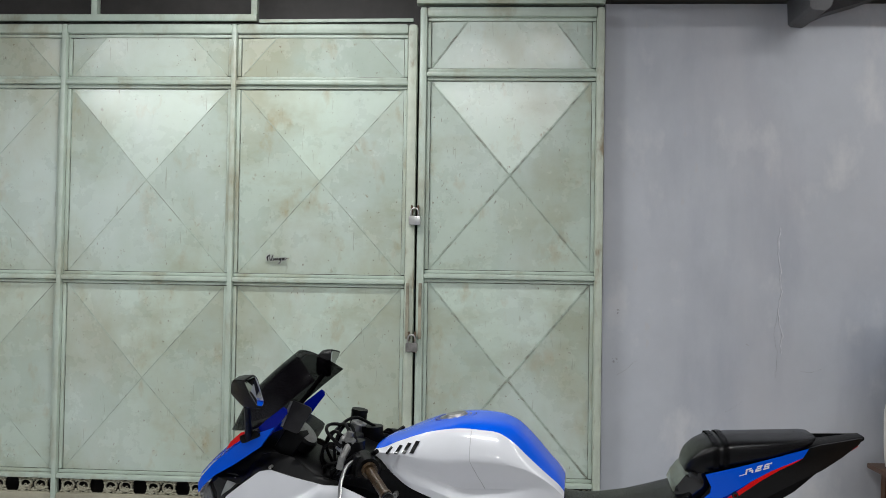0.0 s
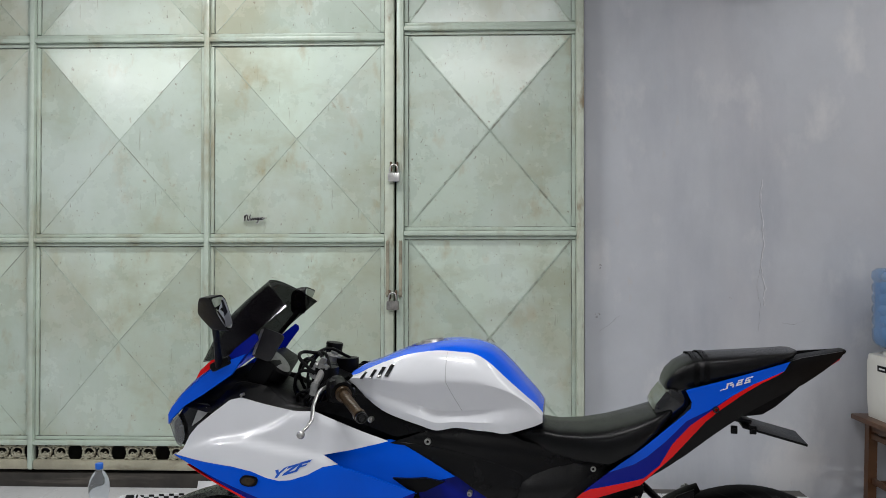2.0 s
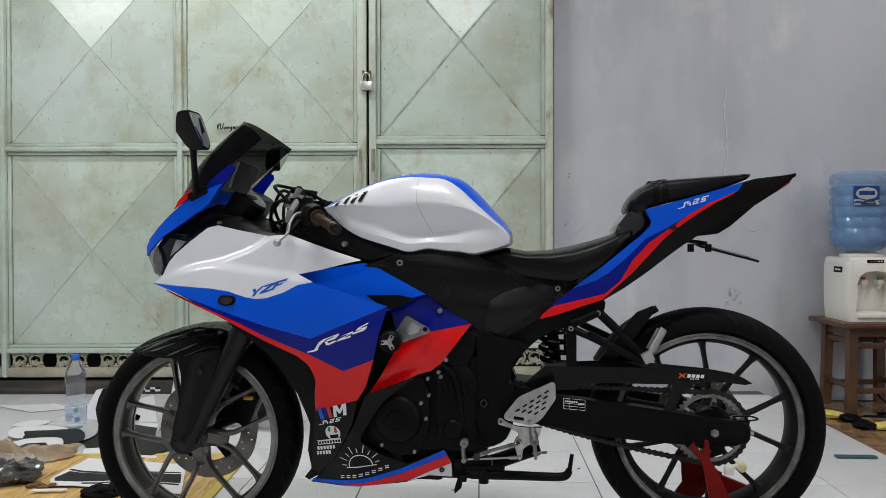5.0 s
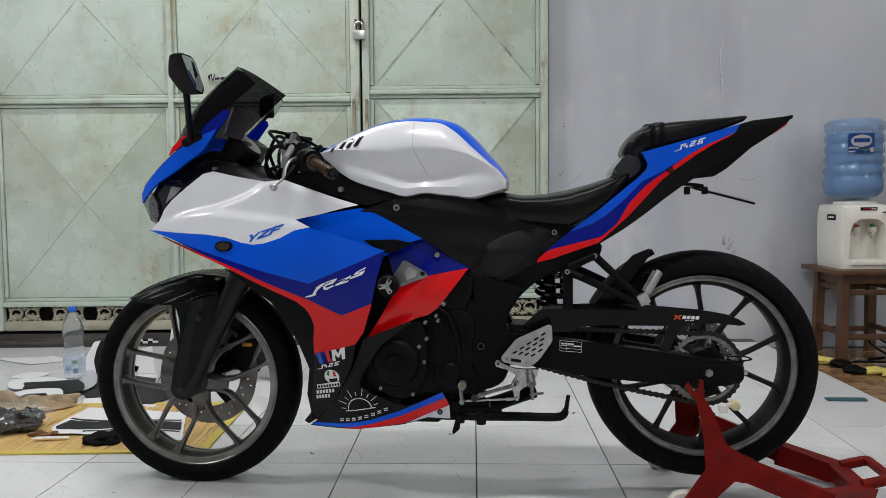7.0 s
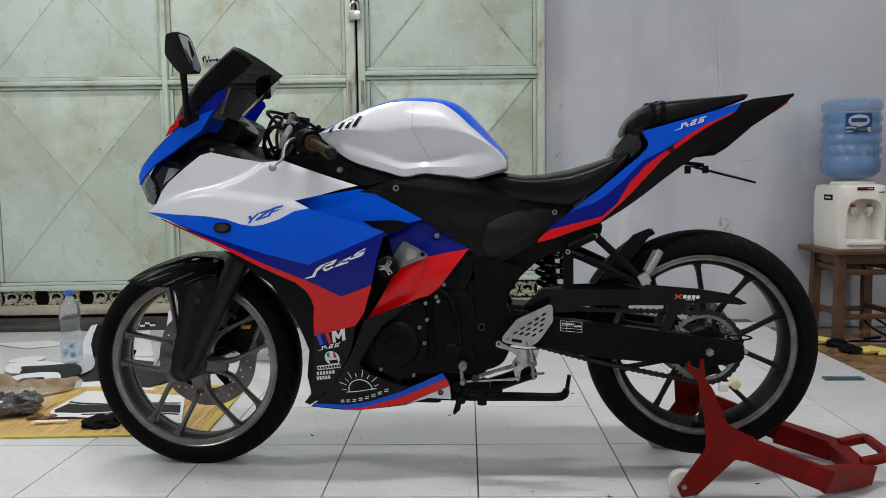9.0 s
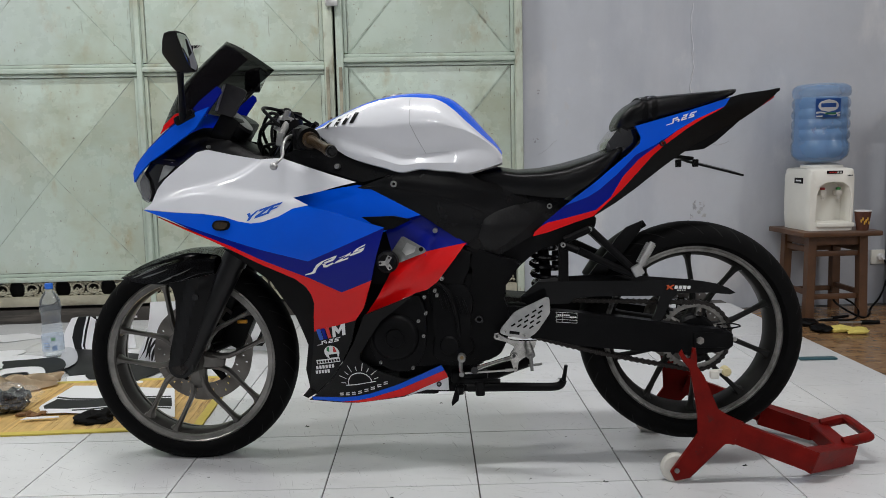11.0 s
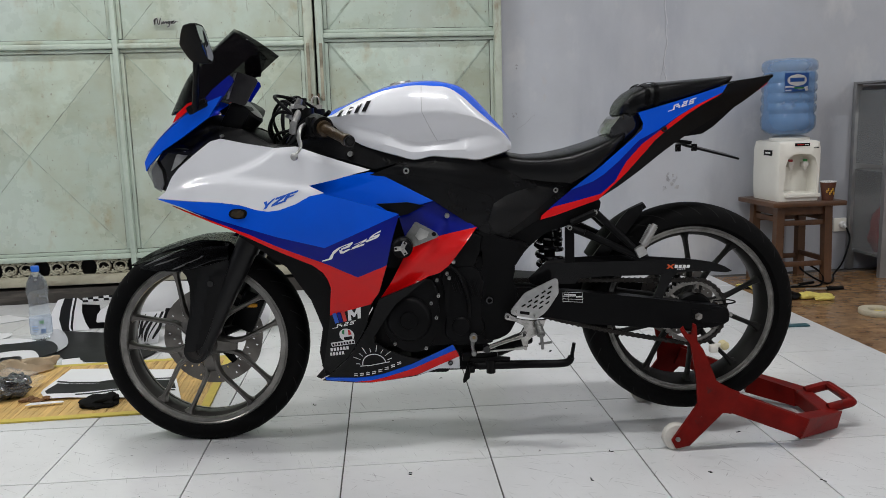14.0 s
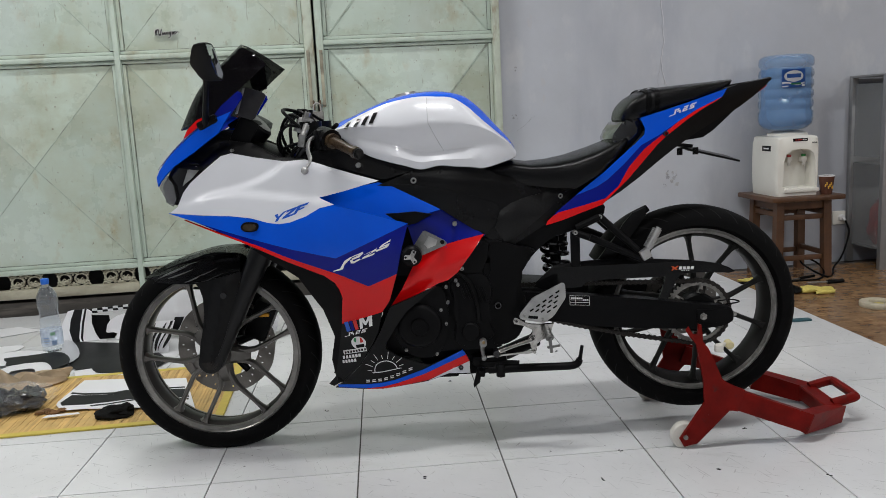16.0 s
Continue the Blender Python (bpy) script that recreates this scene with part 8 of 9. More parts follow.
for z0, z1 in ((0.11, 0.60), (0.64, 1.06)):
    bm = bmesh.new()
    add_box(bm, (W / 2, 0.012, (z0 + z1) / 2), (W - 0.085, 0.004, z1 - z0))
    ob = part("pane", bm, M_PANE, cab, "", 0)
    ob.visible_shadow = False
    bm = bmesh.new()
    add_box(bm, (0.018, D / 2, (z0 + z1) / 2), (0.004, D - 0.07, z1 - z0))
    ob = part("pane", bm, M_PANE, cab, "", 0)
    ob.visible_shadow = False
bag = thing("red_bag", pose(3.24, 4.28, Z0 + 0.125), "crumpled red bag on the cabinet's lower shelf", "bag")
bm = bmesh.new()
bmesh.ops.create_icosphere(bm, subdivisions=4, radius=1.0)
for v in bm.verts:
    n = noise.noise(v.co * 2.2) * 0.22
    v.co = Vector((v.co.x * 0.11 * (1 + n), v.co.y * 0.08 * (1 + n), max(-0.12, v.co.z * 0.17 * (1 + n) + 0.0) + 0.12))
part("sack", bm, material("red_cloth", (0.35, 0.012, 0.012), 0.6, vary=0.25, scale=20, bump=0.3, bump_scale=60), bag)

# ---- things on the brown floor ----
gloves = thing("work_glove", pose(2.385, 3.80, Z0), "yellow and black work glove lying on the floor", "glove")
M_YELLOW = material("pale_yellow_cloth", (0.62, 0.52, 0.13), 0.7, vary=0.25, scale=30, bump=0.4, bump_scale=200)


def lump(bm, c, size, seed, amp=0.3):
    r = bmesh.ops.create_icosphere(bm, subdivisions=3, radius=1.0)
    for v in r["verts"]:
        n = 1 + amp * noise.noise(v.co * 1.9 + Vector((seed * 3.7, seed, -seed)))
        v.co = Vector((c[0] + v.co.x * size[0] * n, c[1] + v.co.y * size[1] * n, max(c[2] + v.co.z * size[2] * n, 0.001)))


bm = bmesh.new()
lump(bm, (0.055, -0.03, 0.014), (0.06, 0.045, 0.018), 1)
for k in range(4):
    lump(bm, (0.105 + 0.012 * k, -0.10 + 0.026 * k, 0.010), (0.055, 0.013, 0.011), k + 2, 0.2)
part("palm", bm, M_YELLOW, gloves)
bm = bmesh.new()
lump(bm, (-0.03, -0.01, 0.016), (0.05, 0.05, 0.022), 7)
part("cuff", bm, M_BLACK, gloves, "black knitted cuff")
copy_thing(gloves, pose(2.33, 3.95, Z0, 0, 0, 130))
for (a, b, r0, name, label, mat) in (((2.52, 3.92, Z0 + 0.012), (2.72, 3.90, Z0 + 0.012), 0.012, "screwdriver", "black-handled screwdriver on the floor", M_BLACK), ((2.42, 4.0, Z0 + 0.010), (2.66, 4.08, Z0 + 0.010), 0.009, "hand_tool", "dark hand tool with a pale shaft on the floor", M_BLACK)):
    tl = thing(name, pose(0, 0, 0), label, "tool")
    a, b = Vector(a), Vector(b)
    bm = bmesh.new()
    add_rod(bm, a.lerp(b, 0.55), b, r0, r0 * 0.8, 12)
    part("grip", bm, mat, tl)
    bm = bmesh.new()
    add_rod(bm, a, a.lerp(b, 0.56), r0 * 0.5, seg=10)
    part("shaft", bm, M_STEEL, tl)
tape = thing("tape_roll", pose(2.57, 3.40, Z0), "flat roll of cream tape lying on the brown floor", "tape")
bm = bmesh.new()
add_turn(bm, [(0.045, 0.0), (0.083, 0.0), (0.085, 0.003), (0.085, 0.020), (0.083, 0.023), (0.045, 0.023), (0.043, 0.02), (0.043, 0.003), (0.045, 0.0)], (0, 0, 0), 48, "Z")
part("ring", bm, material("yellowed_tape", (0.50, 0.45, 0.34), 0.6, vary=0.2, scale=30), tape)
bm = bmesh.new()
lump(bm, (0.0, 0.0, 0.006), (0.038, 0.03, 0.008), 4)
part("scrap", bm, M_YELLOW, tape)
ruler = thing("plastic_scraper", pose(1.96, 3.10, 0.004, 0, 0, -4), "teal plastic scraper on the white tiles", "scraper")
bm = bmesh.new()
add_box(bm, (0, 0, 0.004), (0.15, 0.035, 0.007), bevel=0.002)
part("blade", bm, material("teal_plastic", (0.03, 0.09, 0.11), 0.4), ruler)

# ---- things on the floor beside the front wheel ----
F0 = 0.0035
M_MAT = material("straw_mat", (0.60, 0.395, 0.145), 0.6, vary=0.18, scale=10, per_island=0.13)
stain(M_MAT, (0.24, 0.12, 0.03), 40, 0.54, 0.64, (1.0, 0.10, 1), 0.8)
stain(M_MAT, (0.66, 0.47, 0.20), 30, 0.55, 0.7, (1.3, 0.08, 1), 0.6, offset=(2, 5, 0))
M_MATEDGE = material("yellow_mat_edging", (0.58, 0.46, 0.09), 0.6, vary=0.1, scale=30)
rug = thing("straw_mat", pose(0, 0, F0), "yellow woven straw floor mat with a yellow border", "mat")
bm = bmesh.new()
for k in range(156):
    x0 = -2.30 + 0.0122 * k + 0.0004 * math.sin(k * 2.7)
    add_box(bm, (x0 + 0.0055, 2.851, 0.0026 + 0.0003 * math.sin(k * 1.9)), (0.0113 + 0.0006 * math.sin(k * 5.1), 0.562, 0.0046))
part("weave", bm, M_MAT, rug)
for name, c, s in (("border", (-1.35, 2.556, 0.003), (1.96, 0.028, 0.0058)), ("border", (-1.35, 3.146, 0.003), (1.96, 0.028, 0.0058)), ("border", (-0.384, 2.851, 0.003), (0.03, 0.56, 0.0058))):
    bm = bmesh.new()
    add_box(bm, c, s, bevel=0.001)
    part(name, bm, M_MATEDGE, rug)

M_SHEETW = material("white_vinyl_sheet", (0.76, 0.76, 0.78), 0.35, vary=0.03)
M_SHEETB = material("dark_grey_vinyl", (0.011, 0.0113, 0.0125), 0.5, vary=0.15, spec=0.2)

# ---- cracks and flaked spots in the wall's plaster ----
M_CRACK = material("plaster_crack", (0.37, 0.375, 0.40), 0.8, vary=0.4, scale=40)
M_PUTTY = material("pale_filler", (0.62, 0.625, 0.66), 0.7, vary=0.2, scale=30, bump=0.4, bump_scale=90)
M_FLAKE = material("bare_plaster", (0.42, 0.42, 0.43), 0.85, vary=0.4, scale=30, bump=0.6, bump_scale=120)
rng = random.Random(7)
for run in [[(1.936, 1.66), (1.929, 1.56), (1.932, 1.446), (1.944, 1.315), (1.928, 1.195), (1.946, 1.074), (1.939, 0.983)], [(1.931, 1.198), (1.913, 1.077), (1.927, 0.971), (1.918, 0.85)], [(1.074, 0.848), (1.113, 0.869), (1.152, 0.906), (1.174, 0.924)], [(2.037, 0.894), (2.092, 0.88), (2.125, 0.889), (2.155, 0.901)], [(1.657, 0.659), (1.711, 0.696), (1.747, 0.721)]]:
    bm = bmesh.new()
    pts = catmull([Vector((x, WALL_Y - 0.0005, z)) for x, z in run], 5)
    pts = [p + Vector((rng.uniform(-0.005, 0.005), 0, rng.uniform(-0.003, 0.003))) for p in pts]
    add_tube(bm, pts, 0.0010, 5, 1)
    part("crack", bm, M_CRACK, wall_gate_side, "thin crack in the plaster")
    if run[0][0] > 1.9 and run[0][1] > 1.3:
        bm = bmesh.new()
        add_tube(bm, [p + Vector((0.006 + rng.uniform(-0.003, 0.003), 0.0012, 0)) for p in pts], tuple(rng.uniform(0.0016, 0.0036) for p in pts), 6, 1)
        part("filler_ridge", bm, M_PUTTY, wall_gate_side, "pale filler along the crack")
for x, z, r in [(1.992, 0.503, 0.03), (1.967, 0.56, 0.018), (2.008, 0.536, 0.02), (1.945, 0.479, 0.012), (1.063, 0.925, 0.016), (1.77, 1.027, 0.008), (1.084, 1.189, 0.012)]:
    for k in range(5):
        bm = bmesh.new()
        cx, cz = x + rng.uniform(-r, r), z + rng.uniform(-r, r)
        rr = r * rng.uniform(0.15, 0.5)
        add_plate(bm, [(cx + rr * rng.uniform(0.5, 1.2) * math.cos(a), cz + rr * rng.uniform(0.5, 1.2) * math.sin(a)) for a in [2 * math.pi * i / 9 for i in range(9)]], WALL_Y - 0.0012 - 0.0006 * k, WALL_Y + 0.001)
        part("flake", bm, M_FLAKE if k % 2 else M_CRACK, wall_gate_side, "flaked spot in the plaster", 0)


def flat_piece(name, layers, label, category, m=None, sharp=False, n=4):
    """Thin sheets lying on one another: (outline in x and y, height, material)."""
    ob = thing(name, m or pose(0, 0, F0), label, category)
    for outline, z, mat, part_name in layers:
        bm = bmesh.new()
        pts = outline if sharp else smooth_outline(outline, n)
        f = bm.faces.new([bm.verts.new((x, y, z)) for x, y in pts])
        xs, ys = [p[0] for p in pts], [p[1] for p in pts]
        for lo, hi, no in ((min(xs), max(xs), (1, 0, 0)), (min(ys), max(ys), (0, 1, 0))):
            k = math.ceil(lo / 0.03)
            while k * 0.03 < hi:
                bmesh.ops.bisect_plane(bm, geom=bm.verts[:] + bm.edges[:] + bm.faces[:], plane_co=(k * 0.03 + 0.0003,) * 2 + (0,), plane_no=no, dist=1e-5)
                k += 1
        bmesh.ops.triangulate(bm, faces=[q for q in bm.faces if len(q.verts) > 4])
        for v in bm.verts:
            v.co.z += 0.006 * (0.5 + 0.5 * noise.noise(Vector((v.co.x * 7, v.co.y * 7, 1.5))))
        faces = bm.faces[:]
        ret = bmesh.ops.extrude_face_region(bm, geom=faces)
        bmesh.ops.translate(bm, verts=[g for g in ret["geom"] if isinstance(g, bmesh.types.BMVert)], vec=(0, 0, -0.0012))
        part(part_name, bm, mat, ob)
    return ob


M_SHEETGREY = material("pale_grey_vinyl_back", (0.42, 0.43, 0.46), 0.4, vary=0.05)
M_CLOTH = material("black_rag", (0.008, 0.008, 0.008), 0.9, vary=0.4, scale=60, bump=0.6, bump_scale=300, spec=0.15)
M_LEATHER = material("beige_leather", (0.62, 0.50, 0.345), 0.65, vary=0.2, scale=8, bump=0.4, bump_scale=50)
M_BAGFILM = material("clear_plastic_film", (0.6, 0.62, 0.65), 0.06, vary=0.05, alpha=0.09, coat=1.0, bump=1.0, bump_scale=45)
M_BAGGED = material("shiny_bagged_parts", (0.014, 0.014, 0.015), 0.14, vary=0.5, scale=30, coat=0.8, bump=1.0, bump_scale=55)
M_PET = material("clear_bottle_plastic", (0.86, 0.92, 0.98), 0.02, vary=0.02, trans=0.93, ior=1.05, coat=1.0, bump=0.3, bump_scale=24, rough_vary=0)
M_PETLABEL = material("pale_blue_label", (0.55, 0.64, 0.78), 0.35, vary=0.2, scale=50, alpha=0.38)
M_CAPBLUE = material("blue_cap_plastic", (0.02, 0.14, 0.62), 0.4, vary=0.05)

flat_piece("vinyl_cutout", [
    ([(-0.978, 2.797), (-0.982, 2.833), (-0.964, 3.069), (-0.809, 3.039), (-0.567, 2.986), (-0.475, 2.643), (-0.663, 2.687), (-0.861, 2.727), (-0.921, 2.726), (-0.957, 2.758)], 0.010, M_SHEETW, "sheet"),
    ([(-0.969, 2.811), (-0.953, 2.89), (-0.904, 2.871), (-0.803, 2.862), (-0.758, 2.881), (-0.542, 2.853), (-0.514, 2.754), (-0.735, 2.79), (-0.8, 2.778), (-0.873, 2.769), (-0.952, 2.778)], 0.0108, M_SHEETB, "stripe"),
    ([(-0.964, 2.924), (-0.912, 2.897), (-0.808, 2.882), (-0.768, 2.896), (-0.551, 2.881), (-0.549, 2.868), (-0.764, 2.879), (-0.804, 2.865), (-0.906, 2.877), (-0.963, 2.908)], 0.0108, M_SHEETB, "stripe"),
    ([(-0.851, 2.757), (-0.795, 2.762), (-0.705, 2.785), (-0.514, 2.743), (-0.512, 2.73), (-0.702, 2.772), (-0.792, 2.75), (-0.847, 2.745)], 0.0108, M_SHEETB, "stripe")],
    "white vinyl cutout with dark grey stripes on the mat", "vinyl cutout", sharp=True)
flat_piece("vinyl_sheet", [
    ([(-1.287, 3.816), (-1.223, 3.718), (-1.015, 3.645), (-0.847, 3.566), (-0.69, 3.279), (-0.746, 3.128), (-0.865, 3.161), (-0.943, 3.176), (-0.976, 3.215), (-0.99, 3.249), (-1.05, 3.243), (-1.111, 3.345), (-1.161, 3.416)], 0.003, M_SHEETB, "sheet"),
    ([(-1.055, 3.236), (-0.987, 3.254), (-0.954, 3.178), (-0.851, 3.156), (-0.725, 3.128), (-0.716, 3.09), (-0.843, 3.125), (-1.027, 3.155)], 0.001, M_SHEETW, "backing")],
    "dark grey vinyl sheet with white backing on the tiles", "vinyl sheet", sharp=True)
flat_piece("vinyl_offcut", [
    ([(-1.408, 3.457), (-1.317, 3.472), (-1.243, 3.493), (-1.186, 3.484), (-1.137, 3.419), (-1.104, 3.344), (-1.097, 3.279), (-1.121, 3.232), (-1.103, 3.132), (-1.14, 3.238), (-1.181, 3.318), (-1.217, 3.353), (-1.286, 3.357), (-1.352, 3.336), (-1.376, 3.399)], 0.020, M_SHEETB, "band"),
    ([(-1.405, 3.267), (-1.361, 3.292), (-1.344, 3.333), (-1.289, 3.364), (-1.22, 3.36), (-1.184, 3.326), (-1.143, 3.245), (-1.105, 3.139), (-1.103, 3.083), (-1.17, 3.136), (-1.199, 3.223), (-1.229, 3.277), (-1.266, 3.272), (-1.303, 3.253), (-1.306, 3.195), (-1.36, 3.182)], 0.018, M_SHEETW, "inlay"),
    ([(-1.507, 3.541), (-1.441, 3.39), (-1.368, 3.354), (-1.382, 3.413), (-1.414, 3.472), (-1.323, 3.487), (-1.249, 3.508), (-1.285, 3.545), (-1.404, 3.58)], 0.016, M_SHEETW, "backing"),
    ([(-1.256, 3.723), (-1.199, 3.686), (-1.128, 3.536), (-1.093, 3.414), (-1.105, 3.329), (-1.117, 3.38), (-1.162, 3.477), (-1.195, 3.521)], 0.010, M_SHEETGREY, "flap")],
    "curled black and white vinyl offcut on the tiles", "vinyl offcut", n=2)
flat_piece("paper_scrap", [([(-1.62, 3.92), (-1.45, 4.02), (-1.60, 4.12), (-1.86, 4.06)], 0.0015, M_SHEETW, "sheet")], "white paper scrap on the tiles", "paper", sharp=True)
flat_piece("paper_scrap", [([(-0.98, 2.66), (-0.86, 2.675), (-0.87, 2.69), (-0.97, 2.685)], 0.012, M_SHEETW, "sheet")], "thin white paper strip on the mat", "paper", sharp=True)
flat_piece("paper_scrap", [([(-1.55, 3.62), (-1.44, 3.64), (-1.43, 3.72), (-1.54, 3.73)], 0.004, M_SHEETW, "sheet")], "crumpled white tissue on the tiles", "paper")

rag = thing("black_rag", pose(-0.735, 2.655, F0 + 0.006, 0, 0, 8), "crumpled black rag on the straw mat", "rag")
bm = bmesh.new()
r = bmesh.ops.create_icosphere(bm, subdivisions=4, radius=1.0)
for v in bm.verts:
    n = 1 + 0.35 * noise.noise(v.co * 1.7) + 0.12 * noise.noise(v.co * 6)
    v.co = Vector((v.co.x * 0.064 * n, v.co.y * 0.048 * n, max(0.0, v.co.z * 0.028 * n + 0.008)))
part("cloth", bm, M_CLOTH, rag)
hide = thing("leather_piece", pose(-1.17, 3.06, F0 + 0.008, 0, 0, 12), "crumpled beige leather piece on the floor", "leather")
bm = bmesh.new()
n_u, n_v = 56, 30
grid = []
for i in range(n_u):
    row = []
    for j in range(n_v):
        a, b = i / (n_u - 1), j / (n_v - 1)
        wide = ease(a, (0, 0.3, 0.7, 0.9, 1.0), (1.0, 0.9, 0.72, 0.42, 0.16))
        x, y = -0.36 + 0.50 * a, 0.03 * a + (b - 0.5) * 0.26 * wide
        edge = math.sin(math.pi * b) ** 0.6
        fold = abs(noise.noise(Vector((a * 5.0 + b * 2.0, b * 3.0, 2.3))))
        z = edge * (0.022 + 0.095 * fold + 0.012 * noise.noise(Vector((a * 13, b * 9, 5)))) * (0.5 + 0.5 * wide)
        x += 0.035 * noise.noise(Vector((a * 3, b * 4, 9)))
        y += 0.045 * noise.noise(Vector((a * 4, b * 2, 4)))
        row.append(bm.verts.new((x, y, max(0.003, z + 0.004))))
    grid.append(row)
for i in range(n_u - 1):
    for j in range(n_v - 1):
        bm.faces.new((grid[i][j], grid[i + 1][j], grid[i + 1][j + 1], grid[i][j + 1]))
bmesh.ops.solidify(bm, geom=bm.faces[:], thickness=0.003)
part("hide", bm, M_LEATHER, hide, "", 60)

sackp = thing("plastic_bag", pose(-1.17, 2.80, F0 + 0.006), "clear plastic bag of dark parts on the mat", "plastic bag")
bm = bmesh.new()
r = bmesh.ops.create_icosphere(bm, subdivisions=5, radius=1.0)
for v in bm.verts:
    n = 1 + 0.28 * noise.noise(v.co * 2.1) + 0.16 * noise.noise(v.co * 7) + 0.05 * noise.noise(v.co * 18)
    v.co = Vector((v.co.x * 0.17 * n, v.co.y * 0.10 * n, max(0.0, v.co.z * 0.055 * n + 0.04)))
part("film", bm, M_BAGFILM, sackp, "", 25)
bm = bmesh.new()
for k in range(14):
    lump(bm, (-0.12 + 0.018 * k, 0.045 * math.sin(k * 2.2), 0.036 + 0.008 * math.sin(k * 1.3)), (0.04, 0.036, 0.034), k + 11, 0.5)
part("contents", bm, M_BAGGED, sackp, "dark small parts inside", 20)
bits = thing("leather_scrap", pose(-0.98, 2.73, F0 + 0.006), "small brown torn scrap on the mat", "scrap")
bm = bmesh.new()
for k in range(5):
    lump(bm, (-0.03 + 0.018 * k, 0.012 * math.sin(k * 1.7), 0.005), (0.016, 0.010, 0.009), k + 31, 0.6)
part("scrap", bm, material("brown_scrap", (0.16, 0.08, 0.03), 0.7, vary=0.4, scale=60), bits)

M_FADEDBLUE = material("faded_label_print", (0.20, 0.29, 0.46), 0.45, vary=0.2, scale=60)
bottle = thing("water_bottle", pose(-1.262, 3.615, F0), "clear plastic water bottle with a blue cap, half full", "bottle")
prof = [(0.0, 0.002), (0.038, 0.0), (0.044, 0.006), (0.045, 0.10), (0.043, 0.125), (0.0385, 0.165), (0.041, 0.172), (0.0385, 0.178), (0.044, 0.205), (0.045, 0.225), (0.041, 0.255), (0.028, 0.282), (0.015, 0.296), (0.014, 0.306)]
bm = bmesh.new()
add_turn(bm, prof, (0, 0, 0), 32, "Z")
part("shell", bm, M_PET, bottle, "", 60).visible_shadow = False
bm = bmesh.new()
add_turn(bm, [(0.0, 0.304), (0.0165, 0.304), (0.017, 0.307), (0.017, 0.325), (0.0155, 0.328), (0.0, 0.328)], (0, 0, 0), 24, "Z")
part("cap", bm, M_CAPBLUE, bottle, "blue screw cap")
bm = bmesh.new()
add_turn(bm, [(0.0455, 0.03), (0.0458, 0.03), (0.0458, 0.10), (0.0455, 0.10)], (0, 0, 0), 32, "Z")
part("label", bm, M_PETLABEL, bottle, "pale blue printed label")
for k, (a, z, w, h) in enumerate(((-100, 0.055, 0.03, 0.006), (-100, 0.068, 0.025, 0.005), (-60, 0.045, 0.02, 0.02), (-100, 0.045, 0.018, 0.004), (-65, 0.085, 0.018, 0.014))):
    bm = bmesh.new()
    add_box(bm, (0.0461 * math.cos(radians(a)), 0.0461 * math.sin(radians(a)), z), (0.0015, w, h), Matrix.Rotation(radians(a), 4, "Z"))
    part("label_bar", bm, M_FADEDBLUE if k != 4 else material("label_leaf", (0.17, 0.34, 0.22), 0.5), bottle)

# a loose white fairing with dark stripes, lying behind the front wheel
loose = thing("loose_fairing", pose(0, 0, F0), "loose white motorcycle fairing with black stripes on the floor", "fairing")
def bowed(x, z):
    """The fairing leans back and curves round."""
    return -(3.728 + 0.25 * z - 0.35 * (x + 1.10) ** 2)


for name, mat, back, outline in (
        ("panel", M_SHEETW, 0.0, [(-1.278, 0.008), (-1.255, 0.092), (-1.231, 0.141), (-1.203, 0.147), (-1.219, 0.102), (-1.227, 0.055), (-1.213, 0.002)]),
        ("stripe", M_SHEETB, 0.0, [(-1.203, 0.145), (-1.166, 0.146), (-1.178, 0.086), (-1.186, 0.019), (-1.181, -0.001), (-1.213, 0.002), (-1.227, 0.055), (-1.219, 0.102)]),
        ("stripe", M_SHEETW, 0.0, [(-1.166, 0.146), (-1.157, 0.146), (-1.171, 0.085), (-1.179, 0.018), (-1.173, -0.001), (-1.181, -0.001), (-1.186, 0.019), (-1.178, 0.086)]),
        ("stripe", M_SHEETB, 0.0, [(-1.157, 0.146), (-1.148, 0.146), (-1.161, 0.084), (-1.169, 0.017), (-1.166, -0.002), (-1.173, -0.001), (-1.179, 0.018), (-1.171, 0.085)]),
        ("panel", M_SHEETW, 0.0, [(-1.148, 0.146), (-1.128, 0.132), (-1.129, 0.081), (-1.114, 0.034), (-1.096, -0.008), (-1.166, -0.002), (-1.169, 0.017), (-1.161, 0.084)]),
        ("inner_shell", M_BLACK, -0.02, [(-1.136, 0.112), (-1.056, 0.106), (-1.049, 0.056), (-1.07, 0.025), (-1.039, 0.028), (-1.022, 0.021), (-1.035, 0.0), (-1.102, -0.01), (-1.12, 0.03), (-1.135, 0.077)]),
        ("panel", M_SHEETW, 0.01, [(-1.063, 0.038), (-1.057, 0.07), (-1.042, 0.09), (-1.01, 0.107), (-0.958, 0.121), (-0.933, 0.0), (-0.972, -0.008), (-1.021, 0.002), (-1.013, 0.029), (-1.03, 0.035)])):
    bm = bmesh.new()
    add_shell(bm, [(x, max(0.002, z)) for x, z in outline], lambda x, z: bowed(x, z) + back, -1, 0.005, 0.025)
    part(name, bm, mat, loose)
for k in range(9):
    for row in range(2):
        bm = bmesh.new()
        x, z = -1.153 + (-0.941 - -1.153) * (k + 0.5) / 9, 0.14 - 0.004 + (0.153 - 0.14) * (k + 0.5) / 9 - 0.012 + 0.010 * row
        add_box(bm, (x, -bowed(x, z) + 0.02, z), (0.024, 0.005, 0.010), bevel=0.0005)
        part("checker", bm, M_SHEETB if (k + row) % 2 else M_SHEETW, loose)
